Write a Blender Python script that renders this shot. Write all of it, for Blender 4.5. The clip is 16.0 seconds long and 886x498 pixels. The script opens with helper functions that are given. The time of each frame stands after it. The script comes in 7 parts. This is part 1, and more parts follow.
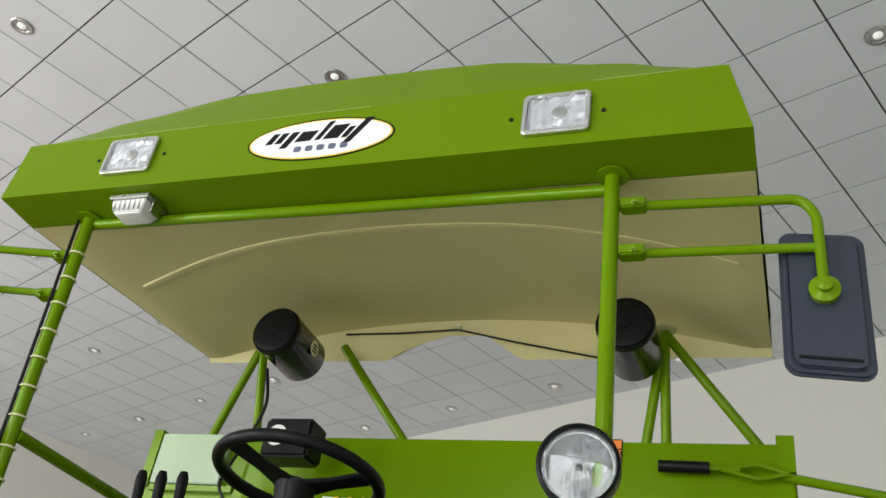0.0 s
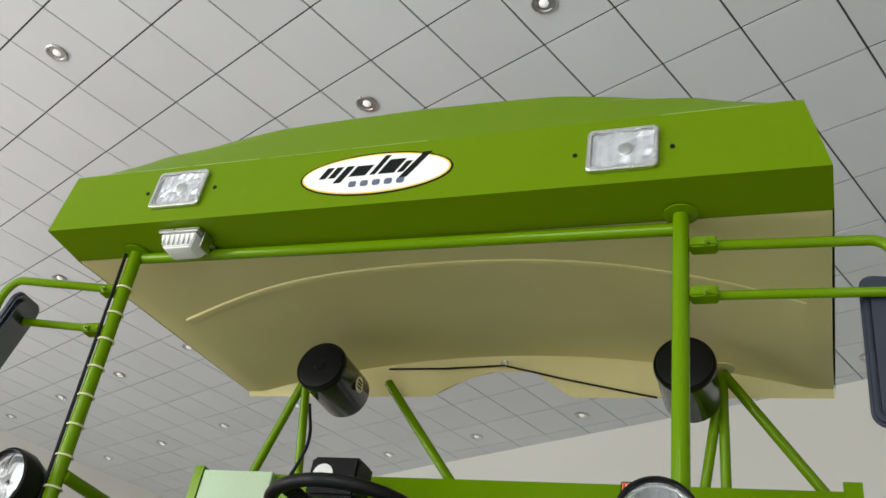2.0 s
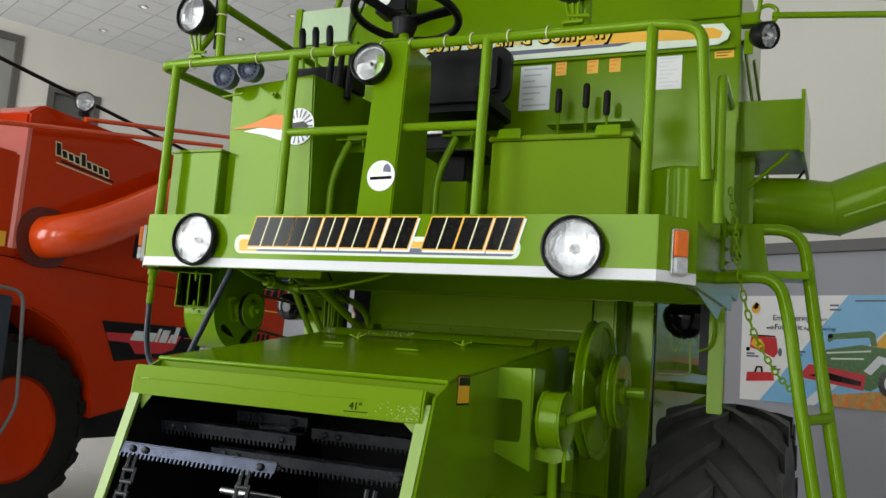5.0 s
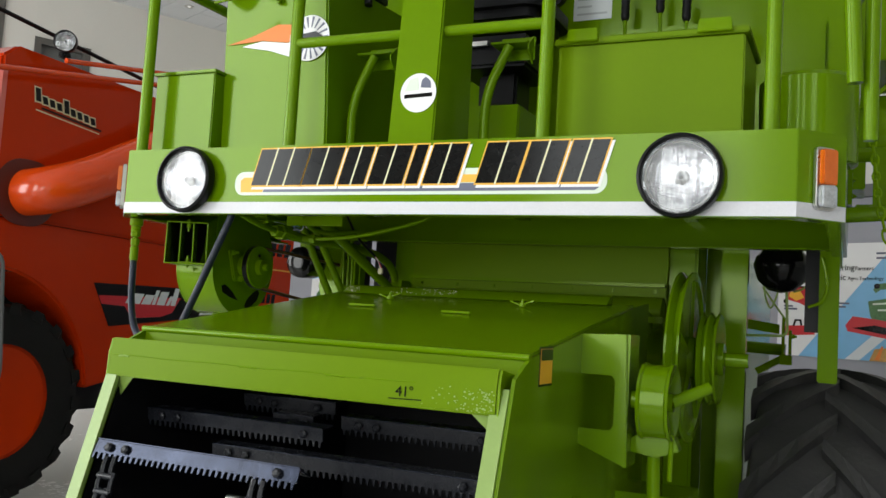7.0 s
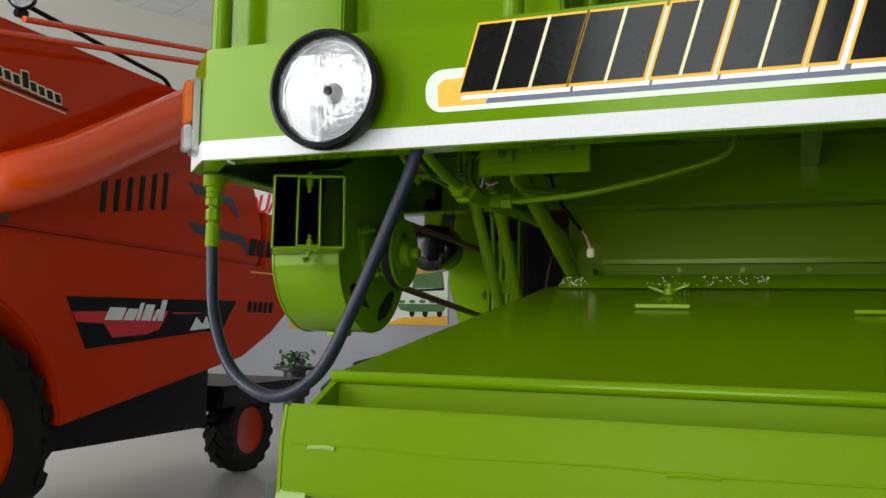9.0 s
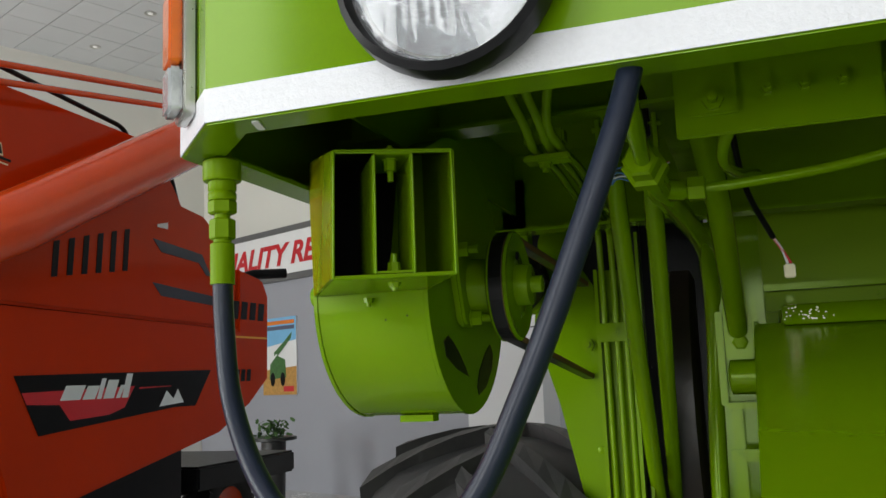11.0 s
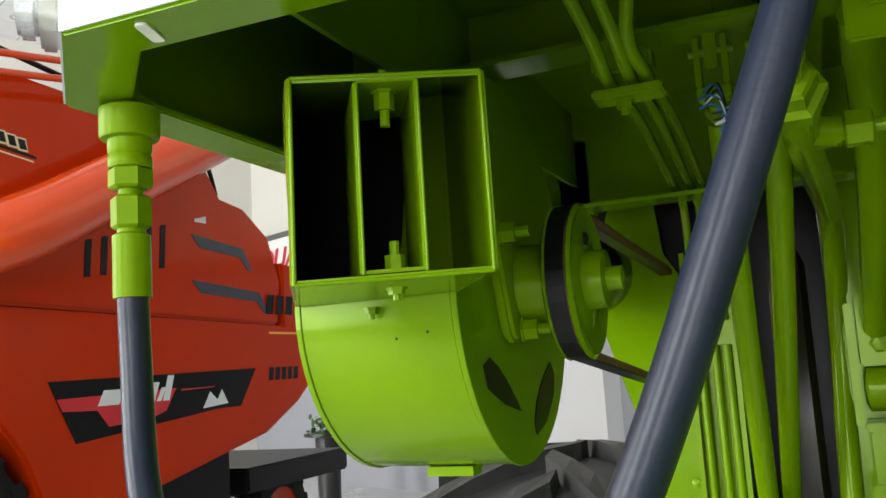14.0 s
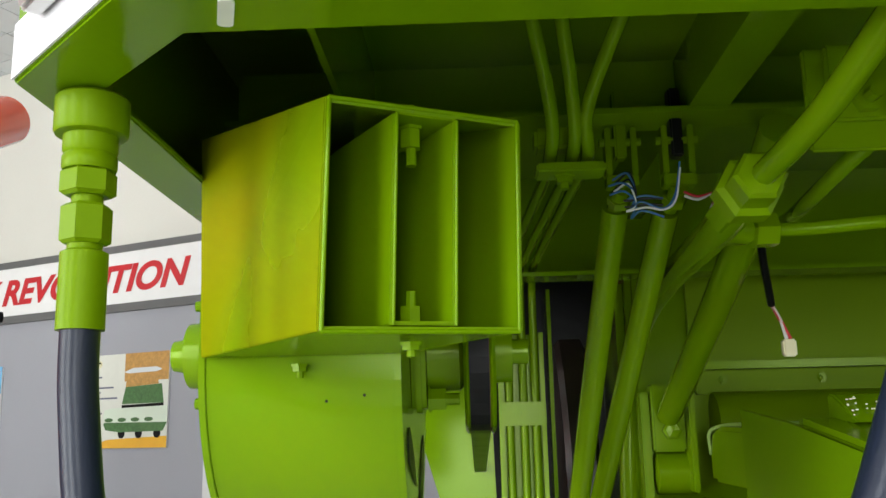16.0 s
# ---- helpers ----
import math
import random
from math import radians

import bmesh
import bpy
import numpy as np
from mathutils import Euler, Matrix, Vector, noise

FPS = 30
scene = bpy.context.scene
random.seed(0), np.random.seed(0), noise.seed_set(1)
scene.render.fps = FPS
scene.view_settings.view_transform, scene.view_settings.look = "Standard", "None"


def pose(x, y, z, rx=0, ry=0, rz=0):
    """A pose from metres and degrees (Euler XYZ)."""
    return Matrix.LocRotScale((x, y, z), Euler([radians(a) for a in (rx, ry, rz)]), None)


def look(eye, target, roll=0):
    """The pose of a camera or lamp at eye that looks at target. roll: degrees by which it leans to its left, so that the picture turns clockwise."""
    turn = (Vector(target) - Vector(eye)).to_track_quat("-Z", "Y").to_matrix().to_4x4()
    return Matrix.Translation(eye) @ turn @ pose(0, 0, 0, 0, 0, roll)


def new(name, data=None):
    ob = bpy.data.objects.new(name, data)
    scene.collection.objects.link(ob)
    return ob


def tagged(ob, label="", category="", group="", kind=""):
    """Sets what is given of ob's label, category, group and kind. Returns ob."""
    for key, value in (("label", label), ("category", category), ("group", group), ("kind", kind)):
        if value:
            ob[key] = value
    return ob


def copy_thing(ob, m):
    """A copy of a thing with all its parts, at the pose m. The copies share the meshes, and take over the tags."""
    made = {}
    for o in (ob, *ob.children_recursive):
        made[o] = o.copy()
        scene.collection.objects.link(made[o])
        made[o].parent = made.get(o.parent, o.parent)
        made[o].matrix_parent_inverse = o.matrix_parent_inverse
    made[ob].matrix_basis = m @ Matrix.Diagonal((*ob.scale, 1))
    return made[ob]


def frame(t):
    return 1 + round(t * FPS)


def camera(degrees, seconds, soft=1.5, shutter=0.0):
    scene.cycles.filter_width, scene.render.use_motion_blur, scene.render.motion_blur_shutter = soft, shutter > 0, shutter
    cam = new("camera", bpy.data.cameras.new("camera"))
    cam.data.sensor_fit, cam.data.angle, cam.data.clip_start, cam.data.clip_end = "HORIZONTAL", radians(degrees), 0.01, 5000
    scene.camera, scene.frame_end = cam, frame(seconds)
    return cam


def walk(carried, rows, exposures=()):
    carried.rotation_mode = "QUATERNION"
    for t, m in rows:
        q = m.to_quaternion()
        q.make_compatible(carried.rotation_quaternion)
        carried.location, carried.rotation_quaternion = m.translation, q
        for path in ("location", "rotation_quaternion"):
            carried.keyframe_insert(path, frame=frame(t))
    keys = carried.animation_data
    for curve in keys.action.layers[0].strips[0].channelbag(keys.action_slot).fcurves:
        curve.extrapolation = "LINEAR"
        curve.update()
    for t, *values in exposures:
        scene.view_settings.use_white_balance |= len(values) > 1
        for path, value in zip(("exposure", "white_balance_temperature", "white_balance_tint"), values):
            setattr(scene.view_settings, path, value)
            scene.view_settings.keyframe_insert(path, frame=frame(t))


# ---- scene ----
cam = camera(53.01, 16.0, soft=1.5)
PATH = [
    (0, look((1.0146, -1.6343, 2.2402), (0.3598, -0.0804, 3.3157), 9.388)),
    (0.5, look((0.7962, -1.4578, 2.3458), (0.2323, 0.0772, 3.4972), 8.383)),
    (1, look((0.7743, -1.4311, 2.3620), (0.1711, 0.0644, 3.5452), 9.830)),
    (1.5, look((0.7911, -1.5236, 2.3388), (0.1619, -0.0150, 3.4912), 9.863)),
    (2, look((0.9003, -1.6371, 2.2916), (0.2091, -0.1253, 3.4038), 10.650)),
    (2.5, look((1.2666, -2.1199, 2.0397), (0.4401, -0.6022, 3.0465), 11.519)),
    (3, look((1.5564, -2.7859, 1.6875), (0.7329, -1.2132, 2.6086), 10.091)),
    (3.5, look((1.5662, -2.7765, 1.6683), (0.7397, -1.1524, 2.4924), 8.042)),
    (4, look((1.5758, -2.7364, 1.6329), (0.7554, -1.0361, 2.2933), 6.422)),
    (4.5, look((1.5680, -2.6924, 1.5872), (0.7434, -0.9239, 2.0258), 5.293)),
    (5, look((1.5369, -2.6651, 1.5533), (0.6971, -0.8680, 1.8084), 4.450)),
    (5.2, look((1.5154, -2.6541, 1.5415), (0.6741, -0.8521, 1.7539), 4.357)),
    (7.3, look((1.0014, -2.0148, 1.5705), (0.1605, -0.2071, 1.7290), 3.438)),
    (7.5, look((0.9085, -1.9360, 1.5688), (0.0694, -0.1275, 1.7282), 3.472)),
    (8, look((0.6262, -1.6893, 1.5781), (-0.1871, 0.1296, 1.7512), 3.337)),
    (8.5, look((0.2967, -1.4999, 1.5453), (-0.4969, 0.3278, 1.7181), 2.722)),
    (9, look((-0.0164, -1.3032, 1.5648), (-0.7513, 0.5495, 1.7311), 1.030)),
    (9.5, look((-0.2748, -1.0211, 1.6009), (-0.9715, 0.8374, 1.8472), 0.810)),
    (9.7, look((-0.3533, -0.9416, 1.6064), (-1.0135, 0.9272, 1.8745), 1.303)),
    (11.8, look((-0.5163, -0.7079, 1.5849), (-1.2165, 1.1425, 1.8773), -4.551)),
    (12, look((-0.5085, -0.7006, 1.5855), (-1.2280, 1.1427, 1.8766), -4.961)),
    (12.5, look((-0.5795, -0.4383, 1.6285), (-1.3820, 1.3706, 1.9183), -5.278)),
    (13, look((-0.6005, -0.3936, 1.6371), (-1.4292, 1.4040, 1.9230), -5.109)),
    (13.5, look((-0.6091, -0.3783, 1.6374), (-1.4456, 1.4166, 1.9177), -4.808)),
    (14, look((-0.6121, -0.3736, 1.6406), (-1.3772, 1.4553, 1.9046), -3.693)),
    (14.5, look((-0.6268, -0.3800, 1.6325), (-1.2178, 1.5122, 1.8979), -2.712)),
    (15, look((-0.6978, -0.4008, 1.6185), (-1.0778, 1.5415, 1.9065), -1.496)),
    (15.5, look((-0.7610, -0.4043, 1.6276), (-0.9834, 1.5536, 1.9699), -1.268)),
    (16, look((-0.8375, -0.3756, 1.6429), (-0.9019, 1.5827, 2.0444), -1.345)),
]
EXPOSURES = [(0, -0.2), (2.0, -0.22), (2.8, -0.1), (4, -0.15), (5.2, -0.2), (9.7, -0.2), (12, -0.25), (12.5, -0.1), (13.5, 0.5), (14, 0.68), (15, 0.9), (16, 0.45)]
walk(cam, PATH, EXPOSURES)

# ---- light ----
ROOM = Matrix.Translation((-5.06, 1.058, 0)) @ Matrix.Rotation(radians(-24.69), 4, "Z")
A0, A1, B0, B1, CEIL = -9.07, 14.0, -5.5, 8.62, 6.95

world = bpy.data.worlds.new("daylight")
scene.world = world
world.use_nodes = True
wn = world.node_tree.nodes
sky = wn.new("ShaderNodeTexSky")
sky.sky_type, sky.sun_disc, sky.sun_elevation, sky.sun_rotation = "NISHITA", False, radians(55), radians(200)
wn["Background"].inputs["Strength"].default_value = 0.12
world.node_tree.links.new(sky.outputs[0], wn["Background"].inputs["Color"])

sun = new("sun", bpy.data.lights.new("sun", "SUN"))
sun.data.energy, sun.data.angle, sun.data.color = 0.6, radians(12), (1, 0.95, 0.88)
sun.matrix_world = look((0, 0, 20), (6.5, 16.0, -15))


def window_lamp(name, a, b, z, w, h, watts, turn, colour=(0.98, 1, 0.98)):
    lamp = new(name, bpy.data.lights.new(name, "AREA"))
    lamp.data.shape, lamp.data.size, lamp.data.size_y = "RECTANGLE", w, h
    lamp.data.energy, lamp.data.color = watts, colour
    lamp.matrix_world = ROOM @ pose(a, b, z, 90, 0, turn)


# daylight in the openings of the glazed shop front
for k, watts in enumerate((395, 365, 320, 230, 165)):
    window_lamp("front_daylight", -6.6 + 4.6 * k, B0 + 0.12, 2.95, 2.1, 4.9, watts, 0)


# ---- materials ----
def mat(name, colour, rough=0.5, metal=0.0, coat=0.0, tint=None, scale=6.0, fine=90.0, bump=0.02, spread=0.12, vary=0.0, spec=0.5, gloss=None):
    """A surface with tone and gloss that vary at two scales, and a fine relief."""
    m = bpy.data.materials.new(name)
    m.use_nodes = True
    n, l = m.node_tree.nodes, m.node_tree.links
    b = n["Principled BSDF"]
    b.inputs["Metallic"].default_value = metal
    b.inputs["Coat Weight"].default_value, b.inputs["Coat Roughness"].default_value = coat, 0.08
    b.inputs["Specular IOR Level"].default_value = spec
    if gloss:
        b.inputs["Specular Tint"].default_value = (*gloss, 1)
    co = n.new("ShaderNodeTexCoord")
    big, small = n.new("ShaderNodeTexNoise"), n.new("ShaderNodeTexNoise")
    for tex, s, d in ((big, scale, 4), (small, fine, 3)):
        tex.inputs["Scale"].default_value, tex.inputs["Detail"].default_value = s, d
        l.new(co.outputs["Object"], tex.inputs["Vector"])
    both = n.new("ShaderNodeMix")
    both.data_type = "FLOAT"
    both.inputs[0].default_value = 0.35
    l.new(big.outputs["Fac"], both.inputs[2]), l.new(small.outputs["Fac"], both.inputs[3])
    ramp = n.new("ShaderNodeMapRange")
    ramp.inputs["From Min"].default_value, ramp.inputs["From Max"].default_value = 0.3, 0.7
    l.new(both.outputs[0], ramp.inputs["Value"])
    mix = n.new("ShaderNodeMix")
    mix.data_type = "RGBA"
    other = tint or tuple(c * (1 - spread) for c in colour)
    mix.inputs[6].default_value, mix.inputs[7].default_value = (*colour, 1), (*other, 1)
    l.new(ramp.outputs["Result"], mix.inputs[0])
    out = mix.outputs[2]
    if vary:
        geo, hsv, mr = n.new("ShaderNodeNewGeometry"), n.new("ShaderNodeHueSaturation"), n.new("ShaderNodeMapRange")
        mr.inputs["To Min"].default_value, mr.inputs["To Max"].default_value = 1 - vary, 1 + vary
        l.new(geo.outputs["Random Per Island"], mr.inputs["Value"])
        l.new(mr.outputs["Result"], hsv.inputs["Value"]), l.new(out, hsv.inputs["Color"])
        out = hsv.outputs["Color"]
    l.new(out, b.inputs["Base Color"])
    rr = n.new("ShaderNodeMapRange")
    rr.inputs["To Min"].default_value, rr.inputs["To Max"].default_value = max(rough - 0.07, 0.02), min(rough + 0.09, 1)
    l.new(both.outputs[0], rr.inputs["Value"]), l.new(rr.outputs["Result"], b.inputs["Roughness"])
    if bump:
        bp = n.new("ShaderNodeBump")
        bp.inputs["Strength"].default_value, bp.inputs["Distance"].default_value = min(bump * 10, 1), 0.004
        l.new(both.outputs[0], bp.inputs["Height"]), l.new(bp.outputs["Normal"], b.inputs["Normal"])
    return m


GREEN = mat("green_paint", (0.116, 0.222, 0.001), 0.13, tint=(0.106, 0.206, 0.001), scale=2.5, fine=240, bump=0.003, spec=0.28, gloss=(0.80, 1, 0.45))
GREEN_WORN = mat("green_paint_brushed", (0.114, 0.226, 0.001), 0.17, tint=(0.126, 0.220, 0.001), scale=9, fine=120, bump=0.002, spec=0.26, gloss=(0.80, 1, 0.40))
ROOF_GREEN = mat("green_roof_paint", (0.120, 0.205, 0.001), 0.32, tint=(0.108, 0.192, 0.001), scale=2.5, fine=240, bump=0.003, spec=0.12, gloss=(0.80, 1, 0.45))
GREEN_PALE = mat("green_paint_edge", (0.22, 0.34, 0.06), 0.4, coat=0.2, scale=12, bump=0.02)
PATCHY_GREEN = mat("green_paint_orange_patch", (0.24, 0.225, 0.001), 0.25, tint=(0.120, 0.225, 0.001), scale=4, fine=6, bump=0.0, spec=0.2, gloss=(0.9, 1, 0.4))
BEIGE = mat("beige_paint", (0.70, 0.62, 0.30), 0.5, tint=(0.66, 0.58, 0.27), scale=3, fine=120, bump=0.01)
RED = mat("red_paint", (0.50, 0.030, 0.001), 0.10, tint=(0.46, 0.027, 0.001), scale=2, fine=200, bump=0.003, spec=0.3, gloss=(1, 0.5, 0.35))
ORANGE = mat("orange_red_paint", (0.72, 0.066, 0.004), 0.16, coat=0.3, scale=3, bump=0.005)
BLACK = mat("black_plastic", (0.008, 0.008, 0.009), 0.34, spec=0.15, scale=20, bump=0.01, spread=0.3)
GLOSS_BLACK = mat("black_lacquer", (0.004, 0.004, 0.004), 0.14, spec=0.22, coat=0.05, scale=8, bump=0.0)
RUBBER = mat("tyre_rubber", (0.017, 0.0172, 0.0175), 0.55, tint=(0.040, 0.038, 0.037), scale=7, fine=60, bump=0.05)
# darker copy of the tyre rubber: shade on the red combine's tyres
SHADED_RUBBER = mat("shaded_tyre_rubber", (0.006, 0.006, 0.006), 0.6, tint=(0.010, 0.0095, 0.009), scale=7, fine=60, bump=0.03, spec=0.2)
HOSE = mat("rubber_hose", (0.009, 0.013, 0.026), 0.31, tint=(0.010, 0.014, 0.026), scale=8, fine=300, bump=0.012, spec=0.26)
SLATE = mat("blue_grey_plastic", (0.024, 0.030, 0.050), 0.34, scale=15, bump=0.01)
HORNGREY = mat("blue_grey_horn", (0.06, 0.075, 0.12), 0.34, scale=15, bump=0.01)
VINYL = mat("black_vinyl", (0.007, 0.007, 0.008), 0.40, spec=0.12, scale=30, fine=300, bump=0.03)
STEEL = mat("bright_steel", (0.62, 0.62, 0.60), 0.28, metal=1.0, scale=30, bump=0.01)
DARK_STEEL = mat("black_oiled_steel", (0.012, 0.013, 0.017), 0.26, metal=0.0, spec=0.28, coat=0.0, scale=25, fine=200, bump=0.03, spread=0.4)
# paler copy of the slat steel, for the lit front slat and edge highlights
LIT_STEEL = mat("lit_oiled_steel", (0.030, 0.036, 0.056), 0.20, metal=0.9, coat=0.1, scale=25, fine=200, bump=0.03, spread=0.4)
WHITE = mat("white_film", (0.80, 0.80, 0.80), 0.4, scale=10, bump=0.0, spread=0.04)
REFLECT = mat("white_reflective_tape", (0.62, 0.62, 0.65), 0.35, scale=160, fine=500, bump=0.03, spread=0.08)
CREAM = mat("cream_film", (0.72, 0.68, 0.42), 0.4, bump=0.0, spread=0.05)
PALE_GREEN = mat("pale_green_film", (0.66, 0.75, 0.62), 0.4, bump=0.0, spread=0.05)
YELLOW = mat("amber_yellow_film", (0.80, 0.42, 0.02), 0.4, bump=0.0, spread=0.05)
GREYBLUE = mat("grey_blue_film", (0.10, 0.11, 0.17), 0.35, bump=0.0, spread=0.05)
BLACKFILM = mat("black_film", (0.006, 0.006, 0.006), 0.14, spec=0.18, bump=0.0, scale=30, spread=0.3)
ORANGEFILM = mat("orange_film", (0.75, 0.20, 0.02), 0.45, bump=0.0, spread=0.05)
REDFILM = mat("crimson_film", (0.55, 0.012, 0.02), 0.4, bump=0.0, spread=0.05)
BLUEFILM = mat("sky_blue_film", (0.20, 0.48, 0.75), 0.4, bump=0.0, spread=0.1)
WHEAT = mat("wheat_film", (0.62, 0.33, 0.08), 0.5, scale=25, bump=0.0, spread=0.4)
LEAFFILM = mat("leaf_green_film", (0.07, 0.20, 0.05), 0.4, scale=30, bump=0.0, spread=0.5)
PAPER = mat("paper", (0.66, 0.70, 0.72), 0.5, scale=12, bump=0.0, spread=0.05)
CREAM_PAPER = mat("cream_paper", (0.70, 0.71, 0.64), 0.5, scale=12, bump=0.0, spread=0.05)
GOLD = mat("golden_yellow_film", (0.78, 0.55, 0.03), 0.4, bump=0.0, spread=0.05)
SILVER = mat("silver_ink", (0.42, 0.45, 0.48), 0.4, bump=0.0, spread=0.05)
AMBER = mat("amber_lens", (0.70, 0.14, 0.008), 0.15, coat=0.6, scale=40, bump=0.02)
LENSGREY = mat("clear_lens_cover", (0.68, 0.70, 0.73), 0.16, metal=0.45, coat=0.5, scale=40, fine=160, bump=0.06, spread=0.4)
MIRROR = mat("lamp_reflector", (0.42, 0.43, 0.45), 0.36, metal=1.0, scale=30, fine=90, bump=0.04, spread=0.35)
BOWL = mat("fluted_lamp_bowl", (0.80, 0.82, 0.86), 0.14, metal=0.85, scale=55, fine=130, bump=0.10, spread=0.45)
CHROME = mat("bright_lamp_bowl", (0.80, 0.82, 0.86), 0.16, metal=0.6, scale=60, fine=140, bump=0.05, spread=0.35)
PLASTER = mat("cream_plaster", (0.68, 0.668, 0.615), 0.85, scale=0.8, fine=40, bump=0.01, spread=0.06)
GREYWALL = mat("grey_wall_panel", (0.34, 0.345, 0.385), 0.6, scale=0.8, fine=60, bump=0.008, spread=0.06)
DARKTRIM = mat("dark_grey_trim", (0.12, 0.12, 0.12), 0.5, scale=5, bump=0.01)
TILE = mat("ceiling_tile", (0.66, 0.68, 0.69), 0.9, scale=1.5, fine=120, bump=0.015, spread=0.05, vary=0.025)
GRID = mat("ceiling_grid", (0.065, 0.065, 0.062), 0.7, scale=4, bump=0.01)
FLOOR = mat("polished_floor", (0.62, 0.615, 0.60), 0.24, scale=0.9, fine=25, bump=0.004, spread=0.10)
POT = mat("black_pot", (0.02, 0.02, 0.02), 0.35, scale=9, bump=0.01)
LEAF = mat("plant_leaf", (0.06, 0.14, 0.03), 0.5, scale=30, bump=0.02, spread=0.4, vary=0.3)
FRAME = mat("window_frame_metal", (0.10, 0.095, 0.085), 0.45, scale=6, bump=0.01)
WIRE_BLUE = mat("blue_wire", (0.02, 0.12, 0.30), 0.4, bump=0.0)
WIRE_WHITE = mat("white_plastic", (0.72, 0.72, 0.68), 0.4, bump=0.0)

GLASS = bpy.data.materials.new("clear_glass")
GLASS.use_nodes = True
gb = GLASS.node_tree.nodes["Principled BSDF"]
gb.inputs["Transmission Weight"].default_value, gb.inputs["Roughness"].default_value, gb.inputs["IOR"].default_value = 1.0, 0.03, 1.45
gb.inputs["Specular IOR Level"].default_value = 0.12
DOWN = bpy.data.materials.new("downlight_glow")
DOWN.use_nodes = True
db = DOWN.node_tree.nodes["Principled BSDF"]
db.inputs["Base Color"].default_value = (0.9, 0.9, 0.88, 1)
db.inputs["Emission Color"].default_value, db.inputs["Emission Strength"].default_value = (1, 0.97, 0.9, 1), 0.35

# ---- building blocks ----
SPOT = {}


def thing(name, at, label, category, group="", kind=""):
    ob = new(name)
    ob.location = at
    ob.empty_display_size = 0.2
    SPOT[ob.name] = Vector(at)
    return tagged(ob, label, category, group, kind)


def mesh_of(name, bm, material, smooth, bevel):
    if bevel:
        sharp = [e for e in bm.edges if e.is_manifold and e.calc_face_angle(0) > 0.6]
        bmesh.ops.bevel(bm, geom=sharp, offset=bevel, segments=2, affect="EDGES", clamp_overlap=True)
    me = bpy.data.meshes.new(name)
    bm.to_mesh(me)
    bm.free()
    for m in material if isinstance(material, (list, tuple)) else (material,):
        me.materials.append(m)
    if smooth:
        me.polygons.foreach_set("use_smooth", [True] * len(me.polygons))
        me.set_sharp_from_angle(angle=radians(38))
    return me


def part(name, bm, material, parent, label="", smooth=True, bevel=0.0, kind=""):
    """One mesh under a thing or a part; the bmesh is in world places, and the object's origin goes to its middle."""
    co = [v.co for v in bm.verts]
    mid = Vector([(min(c[k] for c in co) + max(c[k] for c in co)) / 2 for k in range(3)])
    bmesh.ops.translate(bm, verts=bm.verts, vec=-mid)
    ob = new(name, mesh_of(name, bm, material, smooth, bevel))
    base = SPOT[parent.name] if parent else Vector((0, 0, 0))
    ob.location, ob.parent = mid - base, parent
    SPOT[ob.name] = mid
    if label:
        tagged(ob, label)
    if kind:
        tagged(ob, kind=kind)
    return ob


def box(bm, lo, hi, m=None):
    c = [(x, y, z) for x in (lo[0], hi[0]) for y in (lo[1], hi[1]) for z in (lo[2], hi[2])]
    v = [bm.verts.new(m @ Vector(p) if m else p) for p in c]
    for f in ((0, 1, 3, 2), (4, 6, 7, 5), (0, 4, 5, 1), (2, 3, 7, 6), (0, 2, 6, 4), (1, 5, 7, 3)):
        bm.faces.new([v[i] for i in f])
    return bm


def B(lo, hi, m=None):
    return box(bmesh.new(), lo, hi, m)


def ring_frame(d):
    d = d.normalized()
    u = d.cross(Vector((0, 0, 1)) if abs(d.z) < 0.9 else Vector((1, 0, 0))).normalized()
    return u, d.cross(u)


def loft(bm, rings, closed=False, caps=True):
    rows = [[bm.verts.new(p) for p in r] for r in rings]
    n = len(rows[0])
    pairs = list(zip(rows, rows[1:])) + ([(rows[-1], rows[0])] if closed else [])
    for a, b in pairs:
        for i in range(n):
            bm.faces.new((a[i], a[(i + 1) % n], b[(i + 1) % n], b[i]))
    if caps and not closed:
        bm.faces.new(rows[0][::-1]), bm.faces.new(rows[-1])
    return bm


def fillet(pts, rad, n=5):
    """Rounds the corners of a line of points."""
    pts = [Vector(p) for p in pts]
    out = [pts[0]]
    for a, b, c in zip(pts, pts[1:], pts[2:]):
        r = min(rad, (a - b).length * 0.48, (c - b).length * 0.48)
        p, q = b + (a - b).normalized() * r, b + (c - b).normalized() * r
        for k in range(n + 1):
            t = k / n
            out.append(p * (1 - t) ** 2 + b * 2 * t * (1 - t) + q * t * t)
    return out + [pts[-1]]


def spline(pts, n=8):
    """A smooth line through points."""
    p = [Vector(q) for q in pts]
    p = [p[0] * 2 - p[1], *p, p[-1] * 2 - p[-2]]
    out = []
    for a, b, c, d in zip(p, p[1:], p[2:], p[3:]):
        for k in range(n):
            t = k / n
            out.append(0.5 * ((2 * b) + (c - a) * t + (2 * a - 5 * b + 4 * c - d) * t * t + (3 * b - a - 3 * c + d) * t ** 3))
    return out + [p[-2]]


